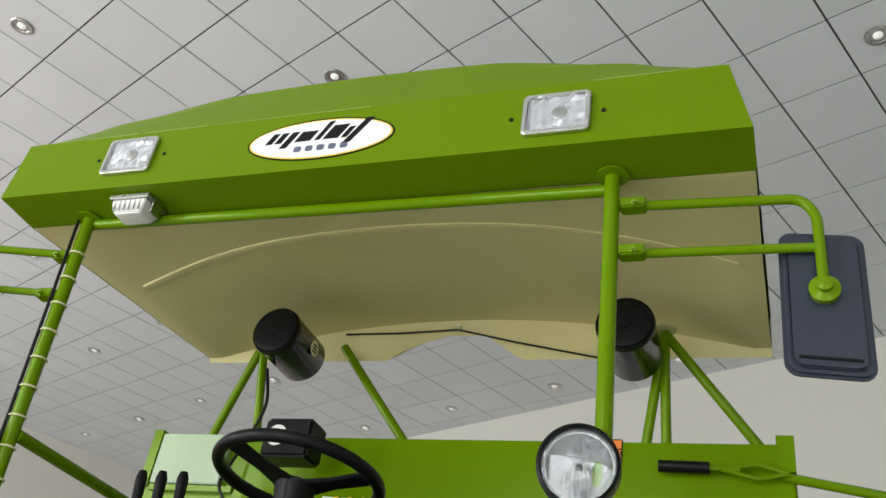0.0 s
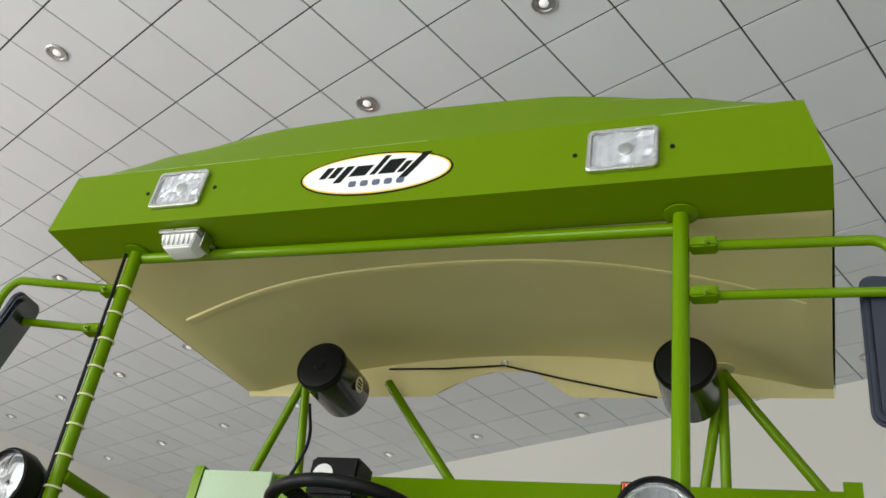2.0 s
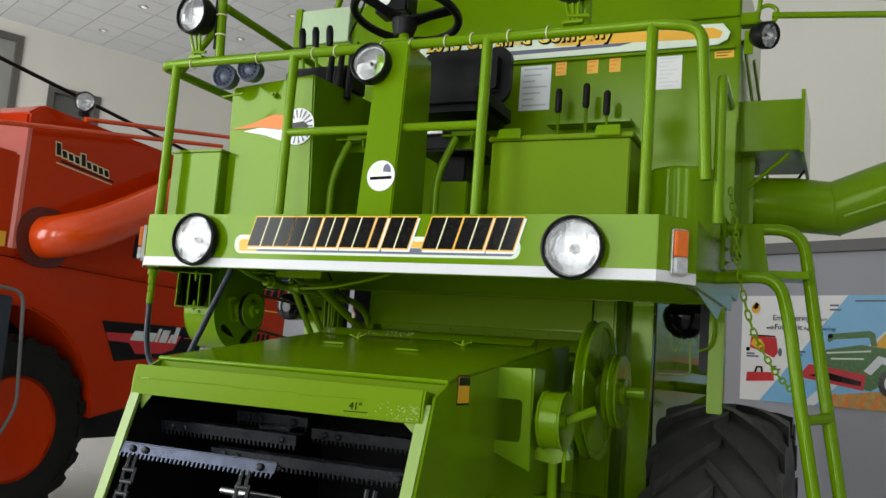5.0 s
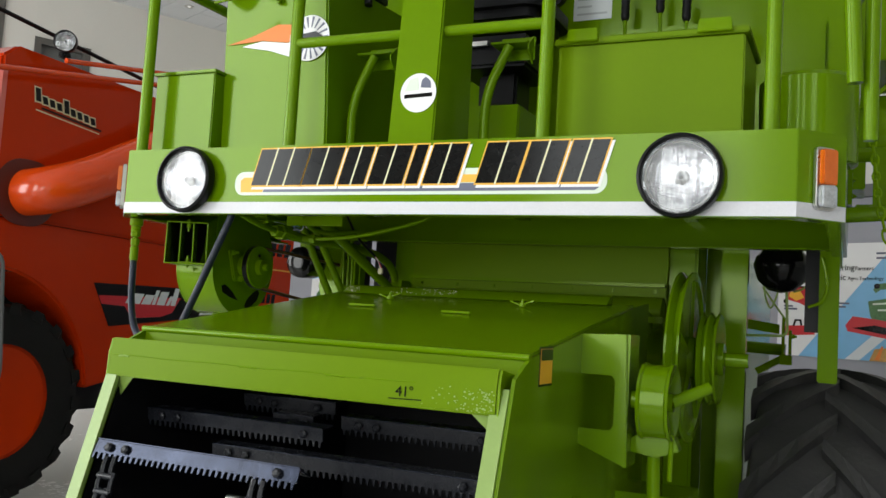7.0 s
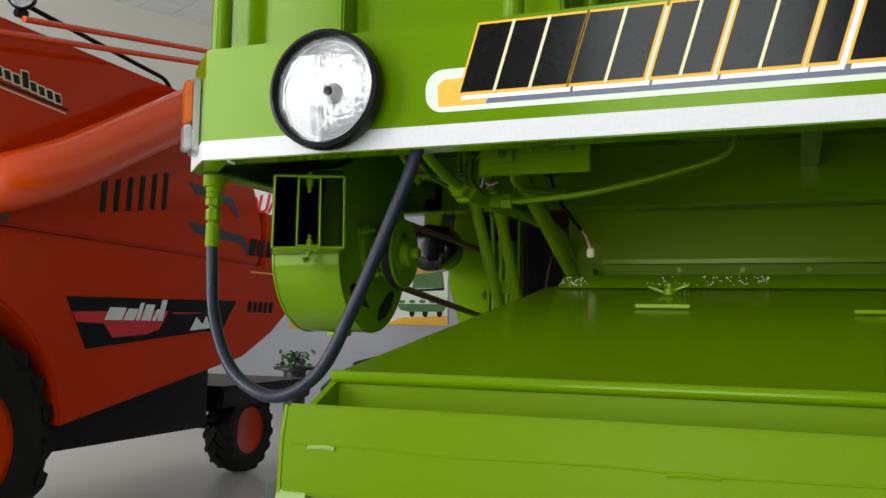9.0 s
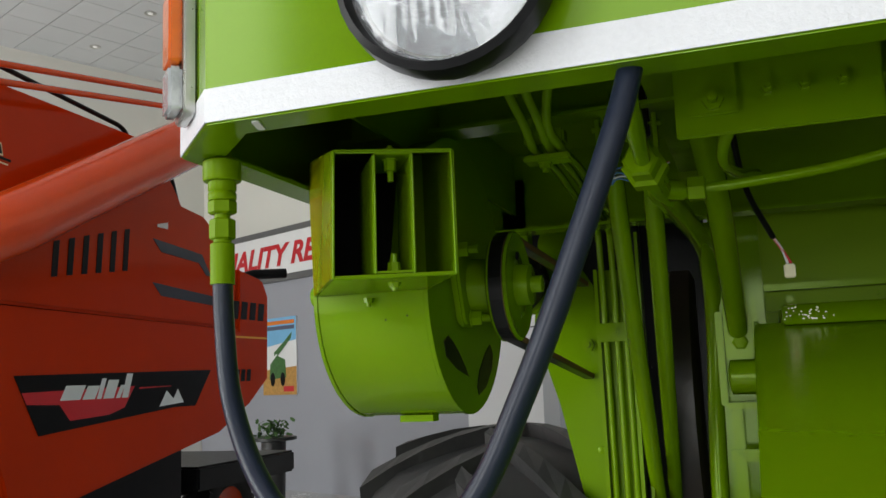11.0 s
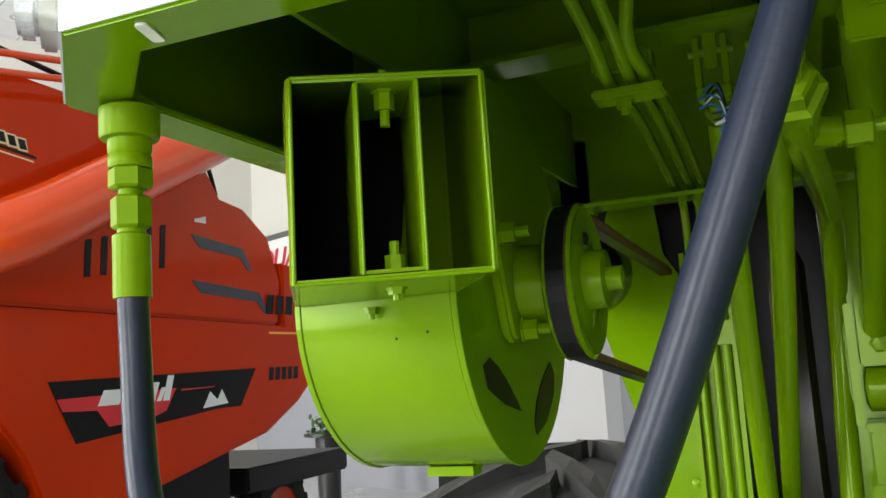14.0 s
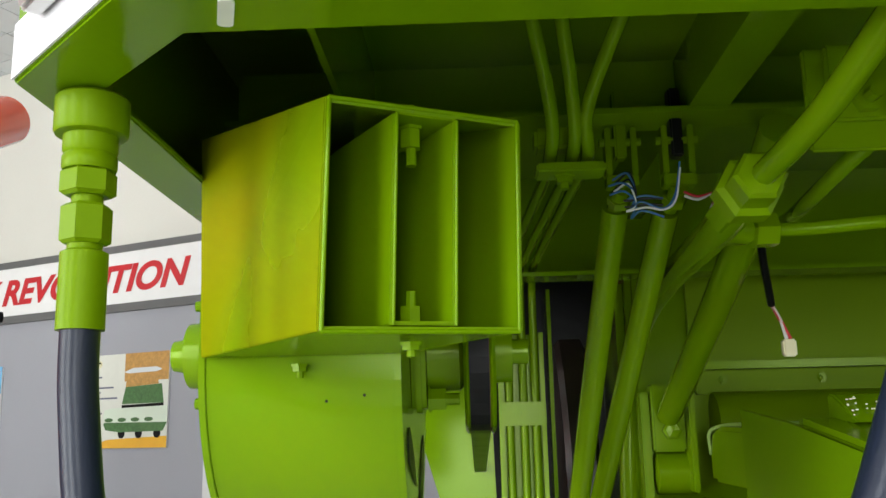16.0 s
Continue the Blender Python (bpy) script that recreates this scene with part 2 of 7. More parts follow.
def tube(bm, pts, r, seg=12, closed=False):
    pts = [Vector(p) for p in pts]
    rings, u = [], None
    n = len(pts)
    for i, p in enumerate(pts):
        a = pts[i - 1] if i or closed else p
        b = pts[(i + 1) % n] if i < n - 1 or closed else p
        d = (b - a).normalized()
        if u is None:
            u, v = ring_frame(d)
        u = (u - d * u.dot(d)).normalized()
        v = d.cross(u)
        rings.append([p + (u * math.cos(t) + v * math.sin(t)) * r for t in [2 * math.pi * k / seg for k in range(seg)]])
    return loft(bm, rings, closed)


def rod(a, b, r, seg=12):
    return tube(bmesh.new(), [a, b], r, seg)


def lathe(bm, prof, at, axis, seg=28):
    """Turns a profile of (radius, height) round the axis through at."""
    d = Vector(axis).normalized()
    u, v = ring_frame(d)
    at = Vector(at)
    rings = [[at + d * h + (u * math.cos(t) + v * math.sin(t)) * max(r, 1e-4) for t in [2 * math.pi * k / seg for k in range(seg)]] for r, h in prof]
    return loft(bm, rings)


def prism(bm, poly, m, h):
    """A polygon in the plane of m, thickened by h along its z."""
    return loft(bm, [[m @ Vector((x, y, z)) for x, y in poly] for z in (0, h)])


def plane_at(p, x, y):
    """The matrix whose x and y run along the given directions."""
    x, y = Vector(x).normalized(), Vector(y).normalized()
    return Matrix.Translation(p) @ Matrix((x, y, x.cross(y))).transposed().to_4x4()


def front(x, y, z):
    """A plane that faces the front, x to the right and y up."""
    return plane_at((x, y, z), (1, 0, 0), (0, 0, 1))


def oval(w, h, n=32):
    return [(w / 2 * math.cos(2 * math.pi * k / n), h / 2 * math.sin(2 * math.pi * k / n)) for k in range(n)]


def rounded(x0, y0, x1, y1, r, n=4):
    out = []
    for cx, cy, s in ((x1 - r, y1 - r, 0), (x0 + r, y1 - r, 1), (x0 + r, y0 + r, 2), (x1 - r, y0 + r, 3)):
        out += [(cx + r * math.cos(math.pi / 2 * (s + k / n)), cy + r * math.sin(math.pi / 2 * (s + k / n))) for k in range(n + 1)]
    return out


def sheet(name, poly, m, material, parent, h=0.0015, label=""):
    return part(name, prism(bmesh.new(), poly, m, h), material, parent, label, smooth=False)


def words(name, text, size, m, material, parent, slant=0.0, bold=0.0, label="", thick=0.001, squeeze=1.0):
    cu = bpy.data.curves.new(name, "FONT")
    cu.body, cu.size, cu.extrude, cu.shear, cu.offset = text, size, thick, slant, bold
    tmp = bpy.data.objects.new(name, cu)
    me = bpy.data.meshes.new_from_object(tmp)
    bpy.data.objects.remove(tmp)
    bm = bmesh.new()
    bm.from_mesh(me)
    bpy.data.meshes.remove(me)
    bmesh.ops.transform(bm, matrix=m @ Matrix.Diagonal((squeeze, 1, 1, 1)), verts=bm.verts)
    return part(name, bm, material, parent, label, smooth=False)


def bolt(at, axis, parent, r=0.008, h=0.012, material=None, name="bolt"):
    bm = lathe(bmesh.new(), [(r * 1.25, 0), (r * 1.25, 0.002), (r, 0.002), (r, h)], at, axis, 6)
    lathe(bm, [(r * 0.5, h * 0.98), (r * 0.5, h * 1.8)], at, axis, 8)
    return part(name, bm, material or GREEN_WORN, parent, smooth=False)

# ---- the room ----
def room_box(name, lo, hi, material, label="", kind="structure", bevel=0.0):
    ob = part(name, B(lo, hi, ROOM), material, None, smooth=False, bevel=bevel)
    return tagged(ob, label, kind=kind)


room_box("floor", (A0 - 0.3, B0 - 0.3, -0.2), (A1 + 0.3, B1 + 0.3, 0), FLOOR, "pale polished showroom floor")
room_box("wall_north", (A0 - 0.3, B1, 0), (A1 + 0.3, B1 + 0.3, CEIL + 0.3), PLASTER, "cream painted high wall")
room_box("ground", (-60, -90, -0.5), (60, 60, -0.22), FLOOR, "pale paved ground outside")
# glazed shop front behind the camera
room_box("wall_south", (A0 - 0.3, B0 - 0.3, 5.5), (A1 + 0.3, B0, CEIL + 0.3), PLASTER, "cream wall over the shop windows")
room_box("wall_south_low", (A0 - 0.3, B0 - 0.3, 0), (A1 + 0.3, B0, 0.4), PLASTER, "cream wall below the shop windows")
for k in range(6):
    room_box("trim", (A0 + 0.2 + 4.6 * k - 1.2, B0 - 0.3, 0.4), (A0 + 0.2 + 4.6 * k + 1.2, B0, 5.5), PLASTER, "cream pier between shop windows")
room_box("wall_east", (A1, B0 - 0.3, 0), (A1 + 0.3, B1, CEIL + 0.3), PLASTER, "cream painted high wall")

# west wall with two high windows let through it
WEST = [(2.15, 3.35, 4.9, 6.72), (3.86, 4.80, 5.15, 5.98)]
cuts = [B0 - 0.3, 2.15, 3.35, 3.86, 4.80, B1]
for k, (b0, b1) in enumerate(zip(cuts, cuts[1:])):
    hole = [w for w in WEST if abs(w[0] - b0) < 1e-6]
    spans = [(0, hole[0][2]), (hole[0][3], CEIL + 0.3)] if hole else [(0, CEIL + 0.3)]
    for z0, z1 in spans:
        room_box("wall_west", (A0 - 0.3, b0, z0), (A0, b1, z1), PLASTER, "cream painted high wall with small windows")
for k, (b0, b1, z0, z1) in enumerate(WEST):
    w = thing("window_%d" % (k + 1), ROOM @ Vector((A0, (b0 + b1) / 2, z0)), "dark metal framed window high in the wall", "window", kind="structure")
    bm = bmesh.new()
    f = 0.11
    for lo, hi in (((b0, z0), (b0 + f, z1)), ((b1 - f, z0), (b1, z1)), ((b0 + f, z0), (b1 - f, z0 + f)), ((b0 + f, z1 - f), (b1 - f, z1))):
        box(bm, (A0 - 0.16, lo[0], lo[1]), (A0 + 0.03, hi[0], hi[1]), ROOM)
    part("window_frame", bm, FRAME, w, smooth=False)
    part("pane", B((A0 - 0.09, b0 + f, z0 + f), (A0 - 0.08, b1 - f, z1 - f), ROOM), mat("dim_glass", (0.10, 0.105, 0.10) if k else (0.28, 0.29, 0.27), 0.12, coat=0.5, bump=0.0), w, smooth=False)

# ceiling: slabs laid in a dark grid, one mesh
PITCH_A, PITCH_B = 0.569, 0.593
OA, OB = 0.41 - 0.38 * PITCH_A, 2.78 - 0.5 * PITCH_B
# the grid lies a little out of square with the walls
LAID = ROOM @ Matrix.Translation((0.41, 2.78, 0)) @ Matrix.Rotation(radians(1.1), 4, "Z") @ Matrix.Translation((-0.41, -2.78, 0))
bm = bmesh.new()
gap = 0.0075
for i in range(-18, 26):
    for j in range(-16, 12):
        a0, b0 = OA + i * PITCH_A, OB + j * PITCH_B
        if A0 - 0.5 < a0 < A1 + 0.3 and B0 - 0.5 < b0 < B1 + 0.3:
            dz = random.uniform(-0.0015, 0.0015)
            box(bm, (a0 + gap, b0 + gap, CEIL + dz), (a0 + PITCH_A - gap, b0 + PITCH_B - gap, CEIL + 0.011), LAID)
slabs = len(bm.faces)
box(bm, (A0 - 0.3, B0 - 0.3, CEIL + 0.012), (A1 + 0.3, B1 + 0.3, CEIL + 0.25), ROOM)
bm.faces.ensure_lookup_table()
for f in bm.faces[slabs:]:
    f.material_index = 1
tagged(part("ceiling", bm, [TILE, GRID], None, smooth=False), "suspended ceiling of grey-white square tiles in a dark grid", kind="structure")

bm = bmesh.new()
lathe(bm, [(0.050, -0.002), (0.086, -0.002), (0.088, -0.008), (0.080, -0.014), (0.064, -0.012), (0.055, 0.02), (0.03, 0.03)], (0, 0, 0), (0, 0, 1), 24)
ring_me = mesh_of("trim_ring", bm, STEEL, True, 0)
bulb_me = mesh_of("bulb", lathe(bmesh.new(), [(0.002, -0.018), (0.02, -0.016), (0.032, -0.008), (0.034, 0.012), (0.01, 0.02)], (0, 0, 0), (0, 0, 1), 16), DOWN, True, 0)
first = None
for i in range(-15, 24, 3):
    for j in range(-12, 12, 3):
        p = LAID @ Vector((OA + (i + 0.38) * PITCH_A, OB + (j + 0.5) * PITCH_B, CEIL - 0.002))
        q = ROOM.inverted() @ p
        if not (A0 + 0.1 < q.x < A1 - 0.1 and B0 + 0.1 < q.y < B1 - 0.1):
            continue
        if first is None:
            first = thing("downlight", p, "small round recessed ceiling downlight with bright rim", "downlight", "ceiling downlights")
            for nm, me in (("trim_ring", ring_me), ("bulb", bulb_me)):
                o = new(nm, me)
                o.parent = first
        else:
            copy_thing(first, Matrix.Translation(p))

# lower grey panelling with its dark cornice, the white band with red writing, and the column
room_box("wall_panel_1", (A0 + 0.02, B1 - 0.06, 0.0), (-2.5, B1, 3.20), GREYWALL, "grey lower wall panelling")
room_box("wall_panel_2", (-1.35, B1 - 0.06, 0.0), (A1 - 0.02, B1, 3.04), GREYWALL, "grey lower wall panelling")
room_box("trim_dark_1", (A0 + 0.02, B1 - 0.12, 3.20), (-2.5, B1, 3.30), DARKTRIM, "dark grey cornice strip")
room_box("trim_dark_2", (-1.35, B1 - 0.14, 3.04), (A1 - 0.02, B1, 3.16), DARKTRIM, "dark grey cornice strip")
room_box("trim_dark_3", (A0 + 0.02, B1 - 0.12, 3.96), (-2.5, B1, 4.05), DARKTRIM, "dark grey strip over the white band")
room_box("column", (-2.5, B1 - 0.35, 0), (-1.35, B1, 4.6), mat("white_column_paint", (0.72, 0.72, 0.73), 0.6, scale=1, bump=0.01, spread=0.04), "white square column with a panel joint")
room_box("trim_joint", (-2.502, B1 - 0.353, 2.12), (-1.348, B1 - 0.34, 2.135), DARKTRIM, "thin panel joint")


def on_wall(a, z, lift=0.0):
    return ROOM @ plane_at((a, B1 - 0.062 - lift, z), (1, 0, 0), (0, 0, 1))


banner = thing("banner_sign", ROOM @ Vector((-5.8, B1 - 0.07, 3.3)), "long white wall band with bold red slanted writing", "sign")
part("board", B((A0 + 0.05, B1 - 0.10, 3.30), (-2.5, B1 - 0.003, 3.96), ROOM), WHITE, banner, smooth=False)
words("lettering", "QUALITY REVOLUTION", 0.47, on_wall(-8.72, 3.46, 0.045), REDFILM, banner, slant=0.28, bold=0.016, squeeze=1.13, label="bold red slanted letters")


def poster(a0, a1, z0, z1, label, scheme):
    t = thing("poster", ROOM @ Vector(((a0 + a1) / 2, B1 - 0.07, z0)), label, "poster", "wall posters")
    part("board", B((a0, B1 - 0.085, z0), (a1, B1 - 0.063, z1), ROOM), WHITE, t, smooth=False)
    w, h = a1 - a0, z1 - z0

    def shape(nm, poly, m, lift):
        sheet(nm, [(x * w, y * h) for x, y in poly], on_wall(a0, z0, 0.025 + lift), m, t, 0.001)

    scheme(shape, a0, z0, w, h, t)
    return t


def tractor(shape, x, y, s, body, lift=0.004):
    """A small farm machine as plain printed shapes."""
    shape("print", [(x, y), (x + s, y + 0.02), (x + s * 0.95, y + s * 0.5), (x + s * 0.45, y + s * 0.62), (x + s * 0.05, y + s * 0.4)], body, lift)
    shape("print", [(x + s * 0.3, y + s * 0.6), (x + s * 0.8, y + s * 0.85), (x + s * 0.85, y + s * 0.95), (x + s * 0.28, y + s * 0.7)], body, lift)
    for k in (0.2, 0.8):
        shape("print", [(x + s * k + px, y + py) for px, py in oval(s * 0.28, s * 0.36, 14)], BLACKFILM, lift + 0.001)


def blob(shape, x, y, rx, ry, m, lift):
    shape("print", [(x + px * rx * 2, y + py * ry * 2) for px, py in oval(1, 1, 20)], m, lift)


def bar(shape, x, y, l, h=0.016, m=None, lift=0.004):
    shape("print_bar", [(x, y), (x + l, y), (x + l, y + h), (x, y + h)], m or GREYBLUE, lift)


def scheme_wide(shape, a0, z0, w, h, t):
    shape("print", [(0.10, 0.0), (1, 0.0), (1, 1), (0.50, 1)], BLUEFILM, 0.001)
    shape("print", [(0.30, 0.0), (0.36, 0.0), (0.88, 1), (0.82, 1)], PAPER, 0.0015)
    shape("print", [(0.60, 0.53), (0.74, 0.53), (0.82, 0.72), (0.68, 0.72)], YELLOW, 0.002)
    shape("print", [(0.40, 0.0), (1, 0.0), (1, 0.2), (0.62, 0.16), (0.42, 0.10)], WHEAT, 0.002)
    for k in range(9):
        x = 0.42 + 0.062 * k
        shape("print", [(x, 0.01), (x + 0.02, 0.01), (x + 0.035, 0.12), (x + 0.028, 0.13)], ORANGEFILM, 0.0025)
    # seed drill and rotary tiller on the white field
    shape("print", [(0.045, 0.50), (0.10, 0.47), (0.165, 0.41), (0.185, 0.46), (0.175, 0.60), (0.05, 0.62)], REDFILM, 0.002)
    shape("print", [(0.05, 0.53), (0.085, 0.49), (0.12, 0.52), (0.10, 0.585), (0.06, 0.585)], YELLOW, 0.003)
    shape("print", [(0.04, 0.615), (0.17, 0.605), (0.17, 0.618), (0.04, 0.628)], BLACKFILM, 0.003)
    blob(shape, 0.036, 0.485, 0.010, 0.02, BLACKFILM, 0.003)
    blob(shape, 0.195, 0.465, 0.009, 0.04, GREYBLUE, 0.003)
    shape("print", [(0.03, 0.175), (0.17, 0.195), (0.165, 0.275), (0.035, 0.265)], REDFILM, 0.002)
    shape("print", [(0.07, 0.265), (0.08, 0.325), (0.11, 0.325), (0.115, 0.27), (0.106, 0.27), (0.102, 0.31), (0.087, 0.31), (0.08, 0.265)], BLACKFILM, 0.003)
    for x, y, l in ((0.03, 0.435, 0.04), (0.03, 0.41, 0.06), (0.27, 0.47, 0.045), (0.27, 0.44, 0.03), (0.15, 0.32, 0.03), (0.15, 0.295, 0.05), (0.42, 0.90, 0.04), (0.42, 0.86, 0.05), (0.53, 0.94, 0.3)):
        bar(shape, x, y, l)
    # printed harvester
    shape("print", [(0.41, 0.60), (0.43, 0.65), (0.595, 0.685), (0.615, 0.66), (0.625, 0.55), (0.60, 0.55), (0.592, 0.625), (0.44, 0.60), (0.42, 0.57)], LEAFFILM, 0.004)
    blob(shape, 0.425, 0.63, 0.012, 0.022, BLACKFILM, 0.005)
    shape("print", [(0.39, 0.50), (0.56, 0.56), (0.72, 0.52), (0.72, 0.33), (0.60, 0.16), (0.44, 0.22), (0.40, 0.38)], LEAFFILM, 0.003)
    shape("print", [(0.30, 0.29), (0.33, 0.37), (0.42, 0.35), (0.58, 0.30), (0.57, 0.16), (0.44, 0.20), (0.31, 0.24)], REDFILM, 0.005)
    shape("print", [(0.33, 0.27), (0.42, 0.30), (0.56, 0.24), (0.56, 0.20), (0.44, 0.23)], BLACKFILM, 0.006)
    shape("print", [(0.57, 0.33), (0.63, 0.47), (0.72, 0.42), (0.72, 0.36), (0.645, 0.40), (0.60, 0.30)], PAPER, 0.006)
    for x0, y0, x1, y1 in ((0.41, 0.47, 0.60, 0.50), (0.43, 0.42, 0.57, 0.43)):
        shape("print", [(x0, y0), (x1, y1), (x1, y1 + 0.014), (x0, y0 + 0.014)], PALE_GREEN, 0.0055)
    blob(shape, 0.672, 0.235, 0.042, 0.115, BLACKFILM, 0.007)
    blob(shape, 0.675, 0.235, 0.020, 0.06, PAPER, 0.008)
    words("lettering", "Empowering", 0.085, on_wall(a0 + 0.155 * w, z0 + 0.765 * h, 0.03), BLACKFILM, t)
    words("lettering", "Farmers", 0.055, on_wall(a0 + 0.335 * w, z0 + 0.765 * h, 0.03), BLACKFILM, t)
    words("lettering", "with", 0.055, on_wall(a0 + 0.125 * w, z0 + 0.68 * h, 0.03), BLACKFILM, t)
    words("lettering", "Futuristic", 0.085, on_wall(a0 + 0.165 * w, z0 + 0.68 * h, 0.03), BLACKFILM, t)
    words("lettering", "Agro Technology", 0.050, on_wall(a0 + 0.305 * w, z0 + 0.68 * h, 0.03), BLACKFILM, t)
    blob(shape, 0.07, 0.88, 0.022, 0.05, YELLOW, 0.003)
    shape("print", [(0.055, 0.89), (0.07, 0.94), (0.085, 0.92), (0.08, 0.88), (0.065, 0.87)], BLACKFILM, 0.004)


def scheme_tall(shape, a0, z0, w, h, t):
    shape("print", [(0, 0), (1, 0), (1, 0.36), (0, 0.32)], WHEAT, 0.001)
    shape("print", [(0, 0.62), (1, 0.70), (1, 1), (0, 1)], BLUEFILM, 0.001)
    shape("print", [(0.05, 0.84), (0.95, 0.84), (0.95, 0.89), (0.05, 0.89)], GREYBLUE, 0.002)
    shape("print", [(0.05, 0.91), (0.95, 0.91), (0.95, 0.96), (0.05, 0.96)], ORANGEFILM, 0.002)
    tractor(shape, 0.2, 0.2, 0.5, LEAFFILM)
    shape("print", [(0.45, 0.5), (0.85, 0.72), (0.88, 0.8), (0.8, 0.76), (0.4, 0.56)], LEAFFILM, 0.005)
    shape("print", [(0.62, 0.04), (0.92, 0.04), (0.92, 0.11), (0.62, 0.11)], REDFILM, 0.003)


def scheme_pale(shape, a0, z0, w, h, t):
    shape("print", [(0, 0), (1, 0), (1, 1), (0, 1)], CREAM_PAPER, 0.0005)
    shape("print", [(0.44, 0.70), (1, 0.70), (1, 1), (0.44, 1)], WHEAT, 0.001)
    shape("print", [(0.0, 0.0), (1, 0.0), (1, 0.12), (0.25, 0.09), (0.0, 0.02)], YELLOW, 0.001)
    blob(shape, 0.10, 0.90, 0.036, 0.04, CREAM, 0.002)
    shape("print", [(0.075, 0.885), (0.085, 0.925), (0.115, 0.925), (0.125, 0.89), (0.11, 0.91), (0.09, 0.905)], BLACKFILM, 0.003)
    for x, y, l in ((0.05, 0.75, 0.09), (0.03, 0.635, 0.27), (0.03, 0.585, 0.10), (0.025, 0.52, 0.33), (0.03, 0.415, 0.07), (0.03, 0.36, 0.13), (0.03, 0.31, 0.08), (0.03, 0.26, 0.12), (0.03, 0.21, 0.07)):
        bar(shape, x, y, l, 0.018, lift=0.002)
    shape("print", [(0.42, 0.46), (0.46, 0.64), (0.92, 0.66), (0.95, 0.46)], LEAFFILM, 0.002)
    shape("print", [(0.46, 0.64), (0.48, 0.80), (0.85, 0.81), (0.88, 0.66)], WHEAT, 0.003)
    shape("print", [(0.43, 0.80), (0.55, 0.84), (0.85, 0.84), (0.92, 0.81), (0.85, 0.79), (0.5, 0.785)], PAPER, 0.004)
    shape("print", [(0.42, 0.42), (0.95, 0.43), (0.95, 0.46), (0.42, 0.45)], BLACKFILM, 0.004)
    shape("print", [(0.18, 0.32), (0.20, 0.40), (0.30, 0.42), (1, 0.43), (1, 0.26), (0.22, 0.25)], PALE_GREEN, 0.003)
    shape("print", [(0.19, 0.25), (0.22, 0.19), (0.40, 0.165), (0.95, 0.17), (1, 0.26), (0.2, 0.27)], LEAFFILM, 0.004)
    for k in range(4):
        blob(shape, 0.26 + 0.17 * k, 0.295, 0.055, 0.022, LEAFFILM, 0.005)
    for x in (0.43, 0.65, 0.88):
        blob(shape, x, 0.15, 0.045, 0.05, BLACKFILM, 0.0035)


poster(2.08, 4.5, 1.42, 2.58, "wide printed poster of farm machines with a blue slanted field", scheme_wide)
poster(-7.15, -6.27, 1.43, 2.63, "tall poster of a green harvester under a blue sky", scheme_tall)
poster(-4.58, -3.30, 1.53, 2.67, "pale poster of a small green harvester in wheat", scheme_pale)

pot = thing("planter", (-6.55, 9.62, 0), "tall black planter with a small leafy plant on the floor", "planter")
part("pot", lathe(bmesh.new(), [(0.14, 0), (0.16, 0.86), (0.30, 0.88), (0.30, 0.92), (0.15, 0.93), (0.13, 0.88)], (-6.55, 9.62, 0), (0, 0, 1), 24), POT, pot)
bm = bmesh.new()
for k in range(110):
    c = Vector((-6.55, 9.62, 0.93)) + Vector((random.gauss(0, 0.09), random.gauss(0, 0.09), random.uniform(0, 0.2)))
    m = Matrix.Translation(c) @ Euler((random.uniform(-1, 1), random.uniform(-1, 1), random.uniform(0, 6.3))).to_matrix().to_4x4()
    s = random.uniform(0.03, 0.06)
    prism(bm, [(-s, 0), (-s * 0.4, s * 0.45), (s * 0.6, s * 0.4), (s * 1.2, 0), (s * 0.6, -s * 0.4), (-s * 0.4, -s * 0.45)], m, 0.002)
part("foliage", bm, LEAF, pot, smooth=False)

# ---- the green combine harvester ----
H = thing("combine_harvester", (0, 1.5, 0), "lime green self-propelled combine harvester standing in the showroom", "harvester")


def band(bm, path, prof):
    """A profile of (inward, z) carried along a line in plan, with mitred corners."""
    path = [Vector(p) for p in path]
    rows = []
    for i, p in enumerate(path):
        d0 = (p - path[i - 1]).normalized() if i else (path[1] - p).normalized()
        d1 = (path[i + 1] - p).normalized() if i < len(path) - 1 else d0
        n0, n1 = Vector((-d0.y, d0.x)), Vector((-d1.y, d1.x))
        n = (n0 + n1).normalized()
        n /= max(n.dot(n0), 0.3)
        rows.append([(p.x + n.x * a, p.y + n.y * a, z) for a, z in prof])
    return loft(bm, rows)


# deck with its front panel
EDGE = [(-1.1, 1.0), (-1.1, 0.1), (-1.0, 0.0), (1.0, 0.0), (1.1, 0.1), (1.1, 1.0)]
deck = part("deck", prism(bmesh.new(), [(-0.992, 0.008), (0.992, 0.008), (1.09, 0.106), (1.09, 1.0), (-1.09, 1.0), (-1.09, 0.106)], plane_at((0, 0, 2.02), (1, 0, 0), (0, 1, 0)), 0.015), GREEN, H, "green sheet metal driver's deck", smooth=False)
part("front_panel", band(bmesh.new(), EDGE, [(0, 1.846), (0, 2.05), (0.03, 2.05), (0.03, 2.046), (0.005, 2.046), (0.005, 1.852), (0.045, 1.852), (0.045, 1.846)]), GREEN, deck, smooth=False, bevel=0.0015)
part("reflective_strip", band(bmesh.new(), EDGE[1:5], [(-0.0015, 1.848), (-0.0015, 1.882), (-0.0002, 1.882), (-0.0002, 1.848)]), REFLECT, deck, "white reflective tape", smooth=False)
